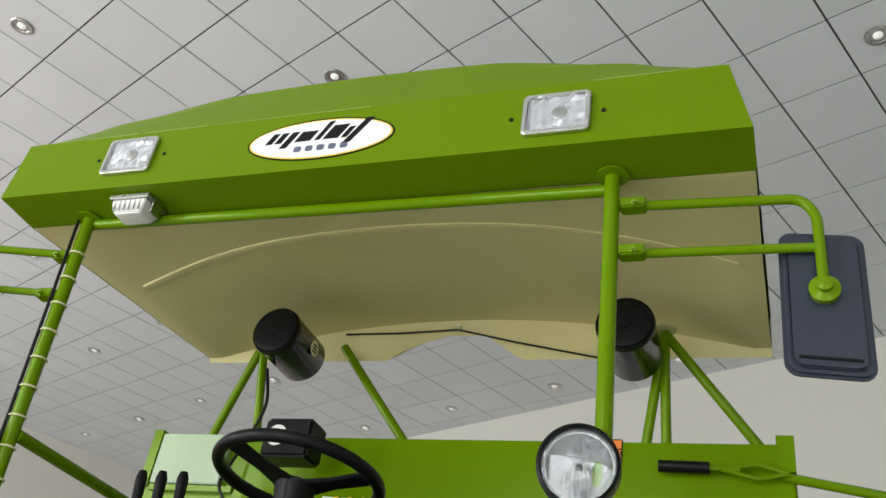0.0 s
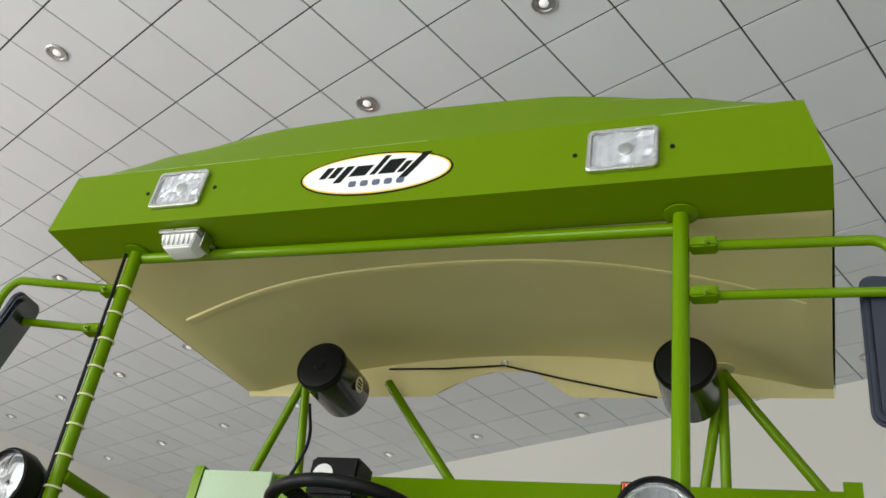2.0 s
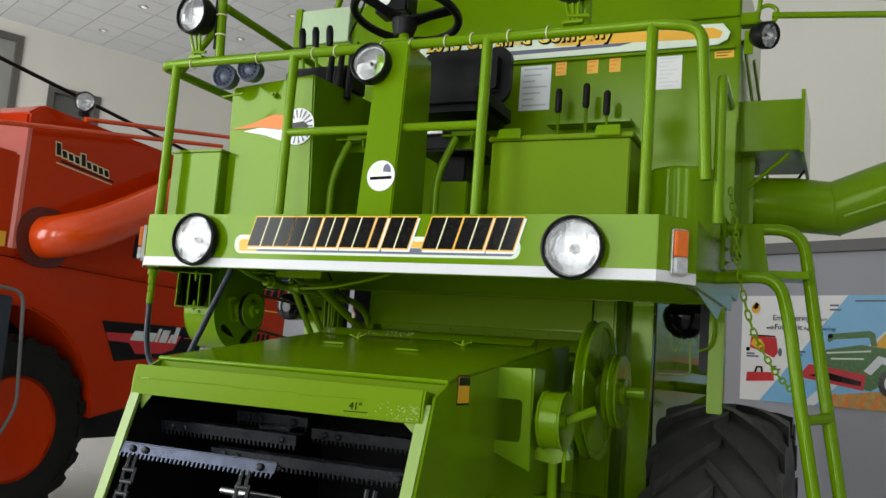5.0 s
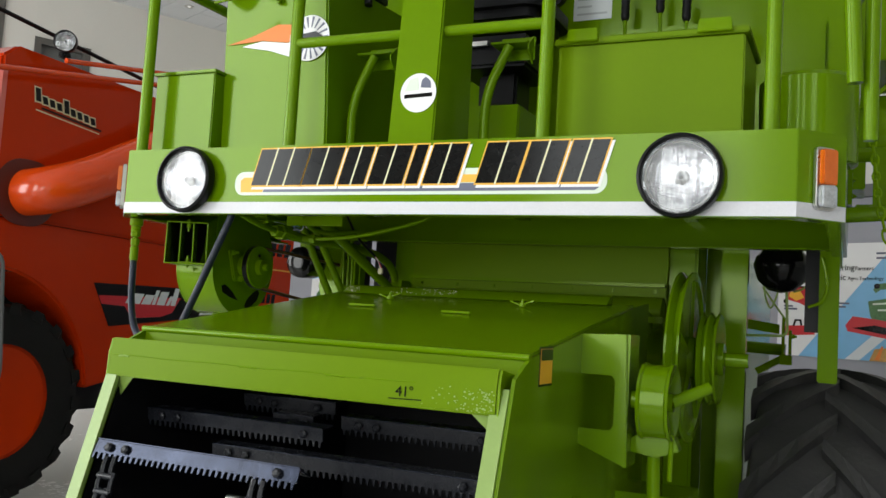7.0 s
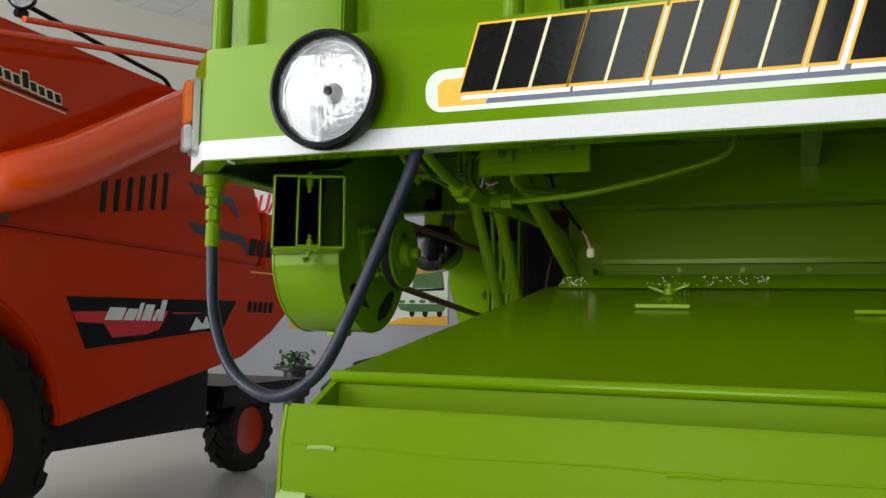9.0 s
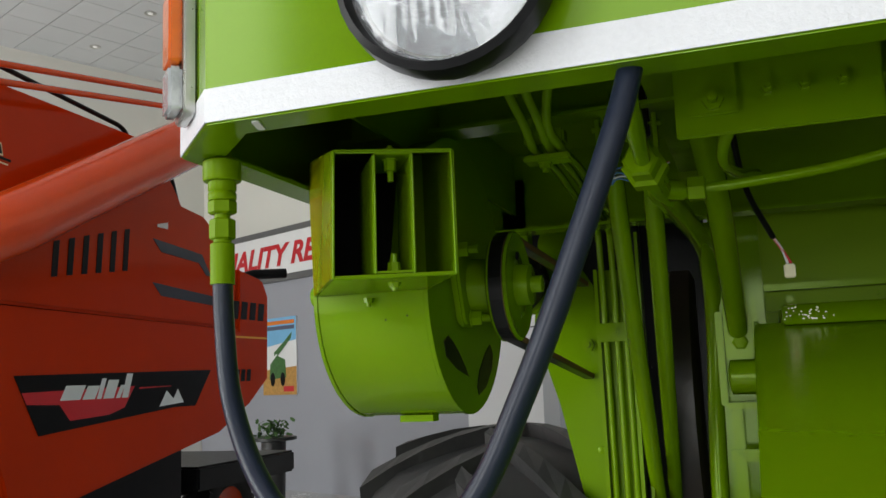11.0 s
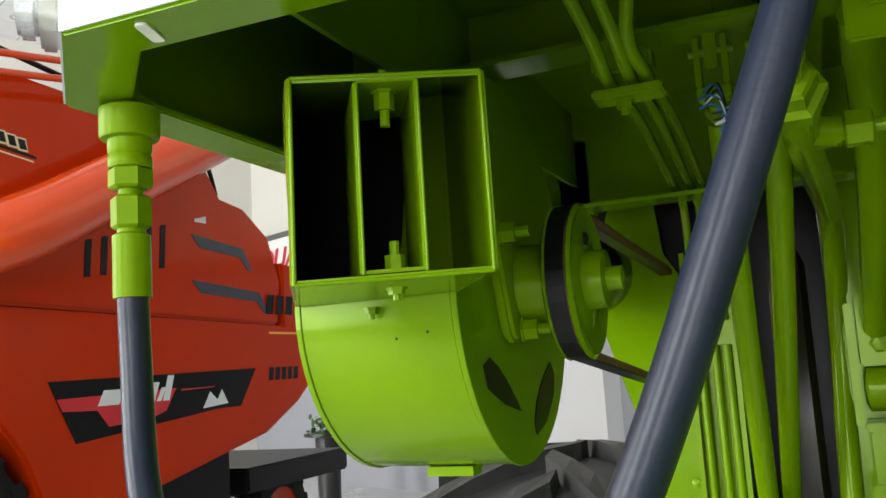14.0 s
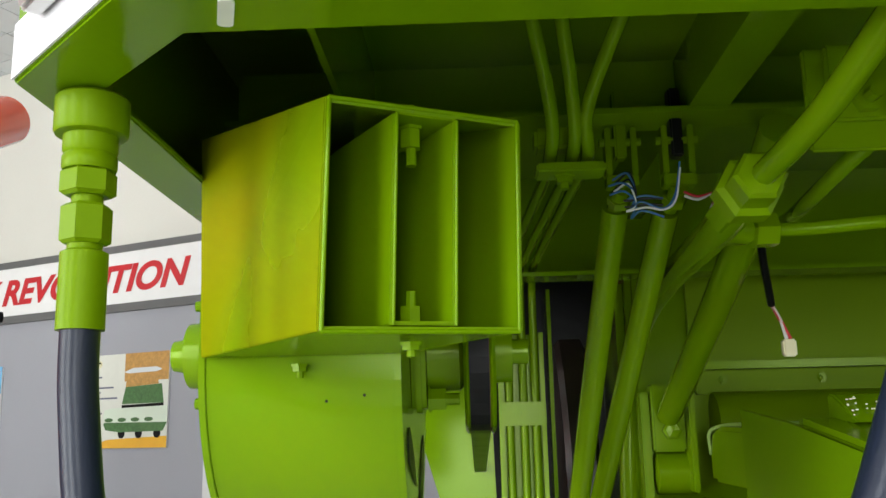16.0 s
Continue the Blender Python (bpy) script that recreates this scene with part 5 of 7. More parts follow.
for x, y in ((-0.22, 0.20), (0.11, 0.155)):
    z = 1.509 + (y + 0.385) * 0.149
    part("hinge_tab", B((x - 0.045, y - 0.005, z), (x + 0.045, y + 0.005, z + 0.006)), GREEN_WORN, lid, bevel=0.002)
part("lip_seam", tube(bmesh.new(), spline([(-0.50 + 0.082 * k, -0.4968, 1.4385 + 0.0012 * math.sin(k * 2.1)) for k in range(11)], 3), 0.0012, 6), GREEN_WORN, feeder, "rough seam along the lip")
for k in (0, 4, 7):
    x = -0.48 + 0.085 * k + 0.02 * math.sin(k * 5.0)
    part("weld_bead", tube(bmesh.new(), spline([(x, -0.4970, 1.436), (x + 0.02, -0.4975, 1.4375), (x + 0.03 + 0.015 * (k % 3), -0.4970, 1.436)], 3), 0.0025, 6), GREEN_WORN if k % 3 else GREEN_PALE, feeder)
part("warning_sticker", B((0.5245, -0.325, 1.445), (0.5260, -0.245, 1.520)), YELLOW, feeder, "amber warning sticker", smooth=False)
part("sticker_border", B((0.5242, -0.330, 1.440), (0.5250, -0.240, 1.525)), BLACKFILM, feeder, smooth=False)
part("sticker_head", B((0.5261, -0.324, 1.495), (0.5268, -0.246, 1.519)), BLACKFILM, feeder, smooth=False)

# the dark chamber, its shade added as black sheets, and its slat chains
part("back_shade", B((-0.49, 0.62, 0.60), (0.49, 0.63, 1.60)), BLACK, feeder, smooth=False)
part("floor_shade", loft(bmesh.new(), [[(x, -0.66, 0.72), (x, 0.62, 0.80), (x, 0.62, 0.79), (x, -0.66, 0.71)] for x in (-0.49, 0.49)]), BLACK, feeder, smooth=False)
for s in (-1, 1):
    part("side_shade", prism(bmesh.new(), [(-0.455, 1.43), (-0.685, 0.72), (0.62, 0.72), (0.62, 1.45)], plane_at((s * 0.4915 - 0.002, 0, 0), (0, 1, 0), (0, 0, 1)), 0.004), BLACK, feeder, smooth=False)


def slat(x0, x1, y, z, teeth, tilt=0.12, material=None):
    m = Matrix.Translation((0, y, z)) @ Matrix.Rotation(tilt, 4, "X")
    bm = box(bmesh.new(), (x0, 0, 0.010), (x1, 0.005, 0.040), m)
    box(bm, (x0, 0.005, 0.036), (x1, 0.045, 0.040), m)
    if teeth:
        n = int((x1 - x0) / 0.016)
        for k in range(n):
            xx = x0 + (x1 - x0) * (k + 0.25) / n
            prism(bm, [(0, 0), (0.008, 0), (0.006, -0.014), (0.002, -0.014)], m @ plane_at((xx, 0.0045, 0.010), (1, 0, 0), (0, 0, 1)), 0.004)
    o = part("slat", bm, material or DARK_STEEL, feeder, "black steel conveyor slat", smooth=False)
    for xx in (x0 + 0.05, x1 - 0.05, x0 + 0.1):
        part("slat_bolt", lathe(bmesh.new(), [(0.011, 0), (0.011, 0.008), (0.006, 0.011)], m @ Vector((xx, 0, 0.024)), m.to_3x3() @ Vector((0, -1, 0)), 6), DARK_STEEL, o, smooth=False)
    # highlight along the top edge, drawn as a strip of paler steel
    part("slat_glint", box(bmesh.new(), (x0, -0.003, 0.0405), (x1, 0.006, 0.0425), m), LIT_STEEL, o, smooth=False)
    return o


for args in ((-0.485, 0.085, -0.555, 1.205, True, -0.42, LIT_STEEL), (-0.49, 0.03, -0.37, 1.265, True), (-0.27, 0.44, -0.38, 1.20, True), (0.0, 0.42, -0.24, 1.28, True), (-0.33, -0.05, -0.19, 1.305, True), (-0.20, -0.08, -0.24, 1.27, True), (-0.49, 0.03, -0.58, 1.02, True), (-0.02, 0.49, -0.55, 1.10, True), (-0.02, 0.49, -0.60, 0.90, True)):
    slat(*args)
for x in (-0.42, -0.005, 0.40):
    for k in range(13):
        c = Vector((x + 0.003 * math.sin(k * 1.7), -0.560 - 0.009 * k, 1.188 - 0.034 * k))
        w, d = (0.019 if k % 2 else 0.012), Vector((0, -0.009, -0.034)).normalized() * 0.022
        for s in (-1, 1):
            bm = tube(bmesh.new(), [c + Vector((s * w, 0, 0)) - d, c + Vector((s * w, -0.002, 0)), c + Vector((s * w, 0, 0)) + d], 0.0065, 6)
            part("chain_link", bm, DARK_STEEL, feeder)
        part("chain_roller", rod(c + d + Vector((-0.022, 0, 0)), c + d + Vector((0.022, 0, 0)), 0.008, 10), DARK_STEEL, feeder)
for y, z, x0, x1 in ((-0.40, 1.12, -0.2, 0.02), (-0.30, 1.03, -0.46, 0.46), (-0.25, 1.20, 0.15, 0.44)):
    part("shaft", rod((x0, y, z), (x1, y, z), 0.012, 10), STEEL, feeder)

# right-hand drive: bracket, idler, pulleys
brk = part("drive_bracket", prism(bmesh.new(), [(0, 0), (0.118, 0.005), (0.130, -0.31), (0, -0.26), (0, -0.225), (0.085, -0.225), (0.094, -0.215), (0.094, -0.105), (0.085, -0.095), (0, -0.095)], plane_at((0.514, 0.0, 1.555), (1, 0, 0), (0, 0, 1)), 0.008), GREEN, feeder, "green notched bracket plate", bevel=0.002)
part("bracket_flange", B((0.632, 0.001, 1.245), (0.640, 0.10, 1.56)), GREEN, brk, smooth=False)
idl = part("idler_pulley", lathe(bmesh.new(), [(0.02, -0.036), (0.080, -0.034), (0.090, -0.036), (0.092, -0.03), (0.087, -0.026), (0.087, 0.028), (0.092, 0.032), (0.090, 0.038), (0.078, 0.034), (0.02, 0.02)], (0.703, 0.04, 1.405), (1, 0, 0), 36), GREEN, feeder, "green idler pulley")
part("idler_shaft", rod((0.641, 0.04, 1.405), (0.74, 0.04, 1.405), 0.022), GREEN, idl)
part("idler_arm", rod((0.735, 0.04, 1.405), (0.815, 0.085, 1.445), 0.015), GREEN, idl)


def spoked(name, at, r, w, parent, spokes=5, label=""):
    at = Vector(at)
    o = part(name, lathe(bmesh.new(), [(r * 0.88, -w * 0.3), (r * 0.91, -w * 0.5), (r, -w * 0.5), (r, -w * 0.35), (r * 0.93, 0), (r, w * 0.35), (r, w * 0.5), (r * 0.91, w * 0.5), (r * 0.88, w * 0.3)], at, (1, 0, 0), 44), GREEN, parent, label)
    part("hub", lathe(bmesh.new(), [(r * 0.1, -w), (r * 0.24, -w * 0.9), (r * 0.24, w * 0.9), (r * 0.1, w)], at, (1, 0, 0), 24), GREEN, o)
    for k in range(spokes):
        t = 2 * math.pi * k / spokes + 0.3
        d = Vector((0, math.cos(t), math.sin(t)))
        part("spoke", rod(at + d * r * 0.2, at + d * r * 0.9, r * 0.075, 8), GREEN, o)
    return o


big = spoked("drive_pulley", (0.655, 0.70, 1.50), 0.262, 0.042, H, 5, "large green spoked drive pulley")
small = part("step_pulley", lathe(bmesh.new(), [(0.03, 0), (0.13, 0.0), (0.14, 0.006), (0.125, 0.016), (0.14, 0.026), (0.14, 0.032), (0.125, 0.042), (0.14, 0.052), (0.135, 0.058), (0.05, 0.055), (0.05, 0.07), (0.02, 0.075)], (0.70, 0.70, 1.50), (1, 0, 0), 36), GREEN, H, "green double groove pulley")
part("shaft", rod((0.76, 0.70, 1.50), (0.84, 0.70, 1.50), 0.022), GREEN, small)
part("support_post", B((0.715, 0.98, 0.35), (0.80, 1.03, 1.90)), GREEN, H, "green square support post", bevel=0.004)
part("support_post", B((0.56, 0.62, 0.35), (0.60, 0.70, 1.30)), GREEN, H, bevel=0.004)
part("lower_guard", B((0.50, 0.40, 0.55), (0.72, 0.62, 1.12)), GREEN, H, smooth=False)
part("lower_arm", prism(bmesh.new(), [(-0.25, 0.95), (-0.15, 1.10), (-0.02, 1.17), (0.05, 1.05), (0.02, 0.75), (-0.3, 0.72)], plane_at((0.52, 0, 0), (0, 1, 0), (0, 0, 1)), 0.03), GREEN, feeder, bevel=0.003)
bolt((0.55, -0.05, 1.02), (1, 0, 0), feeder, 0.02, 0.02)
horn = part("ball_horn", lathe(bmesh.new(), [(0.001, -0.095), (0.043, -0.086), (0.078, -0.054), (0.093, -0.009), (0.095, 0.004), (0.086, 0.032), (0.054, 0.075), (0.022, 0.088), (0.001, 0.089)], (0.890, 1.20, 1.828), (0, 0, 1), 36), GLOSS_BLACK, H, "glossy black round buzzer hanging below the deck")
part("bracket", rod((0.890, 1.20, 1.915), (0.890, 1.20, 1.96), 0.010, 8), STEEL, horn)
part("bracket_plate", B((0.850, 1.185, 1.918), (0.930, 1.215, 1.924)), STEEL, horn, bevel=0.001)
part("wire", tube(bmesh.new(), spline([(0.92, 1.20, 1.915), (0.985, 1.20, 1.89), (1.0, 1.20, 1.82), (0.97, 1.21, 1.76), (0.93, 1.22, 1.74)], 6), 0.004, 6), GREEN_PALE, horn)
part("buzzer_wire", tube(bmesh.new(), spline([(0.833, 1.20, 1.76), (0.841, 1.20, 1.71), (0.857, 1.20, 1.68), (0.872, 1.20, 1.71), (0.882, 1.20, 1.745)], 6), 0.0035, 6), GREEN_PALE, horn)
for z in (1.36, 1.48, 1.60):
    part("sheet_clip", B((0.505, 0.80, z), (0.56, 0.815, z + 0.02)), GREEN_WORN, H, "small green clip", bevel=0.002)
tens = part("tension_bracket", prism(bmesh.new(), [(0.60, 1.285), (0.66, 1.325), (0.74, 1.325), (0.755, 1.29), (0.70, 1.27)], front(0, 0.10, 0), 0.05), GREEN, H, "green bracket below the idler", bevel=0.003)
part("tension_rod", rod((0.69, 0.08, 1.27), (0.70, 0.09, 0.85), 0.016, 10), GREEN, tens)
part("tension_pin", rod((0.735, 0.05, 1.33), (0.735, 0.05, 1.22), 0.006, 8), GREEN_WORN, tens)
part("cross_pipe", rod((0.621, 2.60, 1.528), (0.822, 2.60, 1.521), 0.03, 14), GREEN, H, "green cross pipe beside the wheel")
part("brake_hose", tube(bmesh.new(), spline([(1.03, 0.95, 1.84), (1.045, 0.95, 1.76), (1.03, 0.95, 1.70), (0.99, 0.96, 1.68)], 6), 0.005, 8), GREEN_WORN, H, "green painted brake hose")
part("hanger_post", B((1.02, 0.98, 1.44), (1.08, 1.04, 2.02)), GREEN, H, "green post behind the buzzer", bevel=0.004)
part("axle_beam", B((-1.0, 1.28, 0.55), (1.0, 1.48, 0.85)), GREEN, H, "heavy green axle beam", bevel=0.01)
part("flat_bar", prism(bmesh.new(), [(0.621, 1.620), (0.794, 1.598), (0.794, 1.645), (0.621, 1.668)], front(0, 2.56, 0), 0.01), GREEN, H, "green flat bar behind the wheel", bevel=0.002)
part("bent_rod", tube(bmesh.new(), fillet([(0.905, 1.25, 1.76), (0.912, 1.25, 1.585), (0.778, 1.25, 1.58)], 0.025, 5), 0.005, 10), GREEN_PALE, H, "thin bent rod below the buzzer")
fork = part("brake_fork", B((0.806, 2.53, 1.50), (0.820, 2.57, 1.680)), GREEN_WORN, H, "green brake fork behind the wheel", bevel=0.002)
part("fork_side", B((0.838, 2.53, 1.50), (0.852, 2.57, 1.62)), GREEN_WORN, fork, bevel=0.002)
part("fork_foot", B((0.800, 2.52, 1.45), (0.856, 2.58, 1.499)), GREEN_WORN, fork, bevel=0.002)
bolt((0.853, 2.55, 1.59), (1, 0, 0), fork, 0.012, 0.012)
part("fork_arm", rod((0.81, 2.55, 1.48), (0.693, 2.55, 1.409), 0.018, 10), GREEN_WORN, fork)
part("fork_wire", rod((0.71, 2.55, 1.826), (0.828, 2.55, 1.66), 0.005, 8), GREEN_PALE, fork)
part("inner_sheet", B((0.621, 1.30, 0.9), (0.690, 1.31, 1.899)), GREEN, H, "green inner sheet of the machine", smooth=False)
# added black sheet: the dark gap beside the post is put into its colour
part("shade_sheet", B((0.6905, 1.33, 0.9), (0.745, 1.34, 1.899)), BLACK, H, "black sheet added for the shade behind the support post", smooth=False)
# added black strip that stands for the dark gap beside the hanger post
part("gap_strip", B((0.975, 1.05, 1.60), (1.018, 1.06, 1.90)), BLACK, H, "black strip added for a dark upright gap", smooth=False)
part("side_skirt", prism(bmesh.new(), [(0.15, 1.846), (0.80, 1.846), (0.67, 1.785)], plane_at((1.085, 0, 0), (0, 1, 0), (0, 0, 1)), 0.006), GREEN, H, "green side gusset under the deck", smooth=False)


def tyre(name, at, r, w, parent, rim_mat, lugs=20, flip=1, label="", rubber=RUBBER):
    at = Vector(at)
    prof = [(r * 0.52, -w * 0.40), (r * 0.60, -w * 0.46), (r * 0.80, -w * 0.50), (r * 0.92, -w * 0.46), (r * 0.945, -w * 0.38), (r * 0.955, 0), (r * 0.945, w * 0.38), (r * 0.92, w * 0.46), (r * 0.80, w * 0.50), (r * 0.60, w * 0.46), (r * 0.52, w * 0.40)]
    o = part(name, lathe(bmesh.new(), prof, at, (1, 0, 0), 56), rubber, parent, label or "large black lugged tractor tyre")
    first = {}
    for k in range(lugs * 2):
        s = 1 if k % 2 else -1
        t0 = math.pi * k / lugs
        if s not in first:
            rows = []
            for q in range(6):
                u = q / 5
                x = s * w * (-0.04 + 0.55 * u)
                t = flip * 0.42 * u * (20 / lugs) ** 0.5
                rr = r * (1.0 - 0.05 * u * u)
                hw = (0.055 + 0.03 * u) * (20 / lugs)
                rows.append([Vector((x, math.cos(t + e) * ra, math.sin(t + e) * ra)) for e, ra in ((-hw, r * 0.90 - 0.05 * r * u), (-hw * 0.62, rr), (hw * 0.62, rr), (hw, r * 0.90 - 0.05 * r * u))])
            first[s] = mesh_of("lug", loft(bmesh.new(), rows), rubber, False, 0)
        lug = new("lug", first[s])
        lug.parent = o
        lug.location, lug.rotation_euler = at - SPOT[o.name], (t0, 0, 0)
    rim = part("rim", lathe(bmesh.new(), [(r * 0.53, -w * 0.41), (r * 0.56, -w * 0.44), (r * 0.50, -w * 0.36), (r * 0.47, -w * 0.1), (r * 0.30, -w * 0.02), (r * 0.12, 0.0), (r * 0.10, w * 0.1), (r * 0.30, w * 0.12), (r * 0.44, w * 0.22), (r * 0.50, w * 0.38), (r * 0.56, w * 0.44), (r * 0.53, w * 0.41)], at, (1, 0, 0), 44), rim_mat, o, "painted wheel rim")
    for k in range(8):
        t = 2 * math.pi * (k + 0.3) / 8
        part("rim_slot", B((at.x + w * 0.125, at.y + math.cos(t) * r * 0.36 - r * 0.035, at.z + math.sin(t) * r * 0.36 - r * 0.022), (at.x + w * 0.215, at.y + math.cos(t) * r * 0.36 + r * 0.035, at.z + math.sin(t) * r * 0.36 + r * 0.022)), BLACK, rim, bevel=r * 0.008)
    return o


for x in (1.065, -1.09):
    tyre("tyre", (x, 1.38, 0.74), 0.74, 0.49, H, GREEN, 20)

# ---- ladder, chain, chute and unloading tube on the side ----
lad = part("ladder", tube(bmesh.new(), fillet([(1.08, 0.56, 1.925), (1.305, 0.54, 1.935), (1.345, 0.52, 1.78), (1.38, 0.50, 1.54), (1.49, 0.42, 0.9)], 0.09, 6), 0.022), GREEN, H, "green tubular access ladder")
part("rail", tube(bmesh.new(), fillet([(1.08, 0.72, 2.125), (1.37, 0.70, 2.125), (1.415, 0.66, 1.81), (1.455, 0.62, 1.55), (1.56, 0.52, 0.9)], 0.10, 6), 0.022), GREEN, lad)
for z in (1.458, 1.1):
    k = (1.75 - z) / 0.85
    part("rung", rod((1.345 + 0.145 * k, 0.52 - 0.1 * k, z), (1.425 + 0.14 * k, 0.64 - 0.12 * k, z + 0.015), 0.018), GREEN, lad)
part("step_plate", B((1.12, 0.60, 1.935), (1.40, 0.74, 1.962)), GREEN, lad, bevel=0.003)
part("web", prism(bmesh.new(), [(1.165, 1.963), (1.262, 1.963), (1.235, 2.14), (1.165, 2.14)], front(0, 0.69, 0), 0.006), GREEN, lad, smooth=False)
part("web_flange", B((1.10, 0.66, 1.97), (1.112, 0.80, 2.16)), GREEN, lad, bevel=0.002)
for z in (2.0, 2.05, 2.10):
    bolt((1.1125, 0.70, z), (1, 0, 0), lad, 0.007, 0.006)
pts = spline([(1.14, 0.52, 2.24), (1.165, 0.5, 2.08), (1.18, 0.5, 1.94), (1.23, 0.5, 1.75), (1.30, 0.5, 1.62), (1.37, 0.5, 1.54)], 6)
for k in range(len(pts) - 1):
    a, b = pts[k], pts[k + 1]
    d = (b - a).normalized()
    u = Vector((0, 1, 0)) if k % 2 else d.cross(Vector((0, 1, 0))).normalized()
    ring = [a.lerp(b, 0.5) + d * math.cos(t) * (b - a).length * 0.62 + u * math.sin(t) * 0.009 for t in [2 * math.pi * q / 10 for q in range(10)]]
    o = part("chain_link", tube(bmesh.new(), ring, 0.0035, 6, True), GREEN_WORN, lad)
tray = part("side_tray", loft(bmesh.new(), [[(1.10, 1.10, z) if q == 0 else p for q, p in enumerate([(1.10, 1.10, z), (1.345, 1.10, z), (1.345, 1.55, z), (1.10, 1.55, z)])] for z in (2.52, 2.735)]), GREEN, H, "green sheet metal side tray", bevel=0.004)
part("tray_flange", B((1.335, 1.06, 2.50), (1.35, 1.56, 2.76)), GREEN, tray, smooth=False)
part("strut", rod((1.13, 1.10, 2.36), (1.29, 1.12, 2.51), 0.008, 8), GREEN, tray)
part("strut", rod((1.24, 1.4, 2.36), (1.34, 1.4, 2.51), 0.006, 8), BLACK, tray)
chute = part("unloading_tube", tube(bmesh.new(), [(1.14, 1.32, 2.338), (1.30, 1.32, 2.335), (1.46, 1.32, 2.318), (1.66, 1.34, 2.40), (3.4, 1.5, 3.05)], 0.115, 32), GREEN, H, "wide green unloading tube")
for c, d in (((1.155, 1.32, 2.338), (1, 0, 0)), ((1.46, 1.32, 2.318), (1, 0, 0.2))):
    part("collar", lathe(bmesh.new(), [(0.1145, -0.004), (0.1175, -0.003), (0.1175, 0.003), (0.1145, 0.004)], c, d, 32), GREEN, chute)
part("tube_bracket", B((1.10, 1.2, 2.10), (1.15, 1.42, 2.52)), GREEN, chute, bevel=0.004)
part("weld_seam", tube(bmesh.new(), [(1.50, 1.22, 2.27), (2.2, 1.29, 2.54)], 0.005, 6), GREEN_PALE, chute)
pole = part("side_pole", rod((1.22, 0.99, 3.055), (2.0, 1.02, 3.0), 0.013, 10), GREEN, H, "thin green side pole")
part("ring", tube(bmesh.new(), [Vector((1.20, 0.99, 3.06)) + Vector((math.cos(t) * 0.04, 0, math.sin(t) * 0.04)) for t in [2 * math.pi * k / 18 for k in range(18)]], 0.009, 8, True), GREEN, pole)
part("catch", B((1.10, 0.97, 3.02), (1.17, 1.03, 3.07)), GREEN, pole, bevel=0.004)
part("catch_pin", rod((1.165, 0.99, 3.05), (1.175, 0.98, 3.13), 0.009, 8), GREEN, pole)
round_lamp((1.205, 0.97, 2.965), (0.75, -0.55, -0.25), 0.055, H, "side_lamp", 0.07, "small round side lamp in a black housing")
part("lamp_plate", B((1.115, 0.99, 2.90), (1.15, 1.0, 3.0)), GREEN, H, smooth=False)
for k, x in enumerate((1.106, 1.122)):
    part("side_pipe", tube(bmesh.new(), [(x, 1.05 + k * 0.25, 2.98), (x + 0.02, 1.35 + k * 0.3, 2.75), (x + 0.02, 1.5 + k * 0.4, 2.58)], 0.007, 8), GREEN_PALE, H, "thin pipe on the tank side")

# ---- cleaning fan under the deck ----
FX0, FX1, FYC, FZC = -1.052, -0.902, 0.482, 1.723


def volute(t):
    """Radius of the fan case; t runs from the front, down and round to the back."""
    return 0.152 + 0.030 * min(1.0, t / (math.pi * 0.5)) + 0.012 * max(0.0, t / (math.pi * 0.5) - 1)


curve = [(FYC - math.cos(t) * volute(t), FZC - math.sin(t) * volute(t)) for t in [math.pi * 1.62 * k / 40 for k in range(41)]]
curve = [(0.330, 1.7035)] + curve[1:]
curve += [(0.332, 1.885)]
bm = bmesh.new()
loft(bm, [[(x, y, z) for y, z in curve] for x in (FX0, FX1)])
fan = part("fan_case", bm, GREEN_WORN, H, "rounded green fan case with a square outlet duct", bevel=0.002)
bm = bmesh.new()
n = len(curve)
for x, w in ((FX1, 0.006), (FX0 - 0.006, 0.006)):
    prism(bm, [(FYC + (y - FYC) * 1.008, FZC + (z - FZC) * 1.008) for y, z in curve], plane_at((x, 0, 0), (0, 1, 0), (0, 0, 1)), w)
part("side_plate", bm, GREEN_WORN, fan, smooth=False, bevel=0.0015)
SLOTS = [[(0.380, 1.640), (0.388, 1.619), (0.433, 1.602), (0.479, 1.593), (0.443, 1.623), (0.417, 1.639), (0.398, 1.647)],
         [(0.590, 1.639), (0.561, 1.624), (0.531, 1.600), (0.518, 1.577), (0.524, 1.566), (0.559, 1.575), (0.592, 1.601), (0.603, 1.626)]]
for poly in SLOTS:
    part("air_slot", prism(bmesh.new(), poly, plane_at((FX1 + 0.0062, 0, 0), (0, 1, 0), (0, 0, 1)), 0.001), BLACK, fan, "dark air slot", smooth=False)
part("foot", B((FX0 + 0.055, 0.468, 1.532), (FX1 - 0.045, 0.492, 1.5415)), GREEN_WORN, fan, smooth=False)
bolt((-0.975, 0.322, 1.697), (0, 0, -1), fan, 0.006, 0.006)
for x, z in ((-0.955, 1.668), (-0.925, 1.672)):
    part("paint_chip", lathe(bmesh.new(), [(0.0013, 0), (0.0013, 0.0006), (0.0004, 0.0008)], (x, 0.3285, z), (0, -1, 0), 8), BLACK, fan)

# outlet duct: four sheets with two inner vanes
F_TL, F_TR, F_BR, F_BL = Vector((-0.918, 0.113, 1.836)), Vector((-0.806, 0.174, 1.838)), Vector((-0.809, 0.184, 1.703)), Vector((-0.923, 0.117, 1.699))
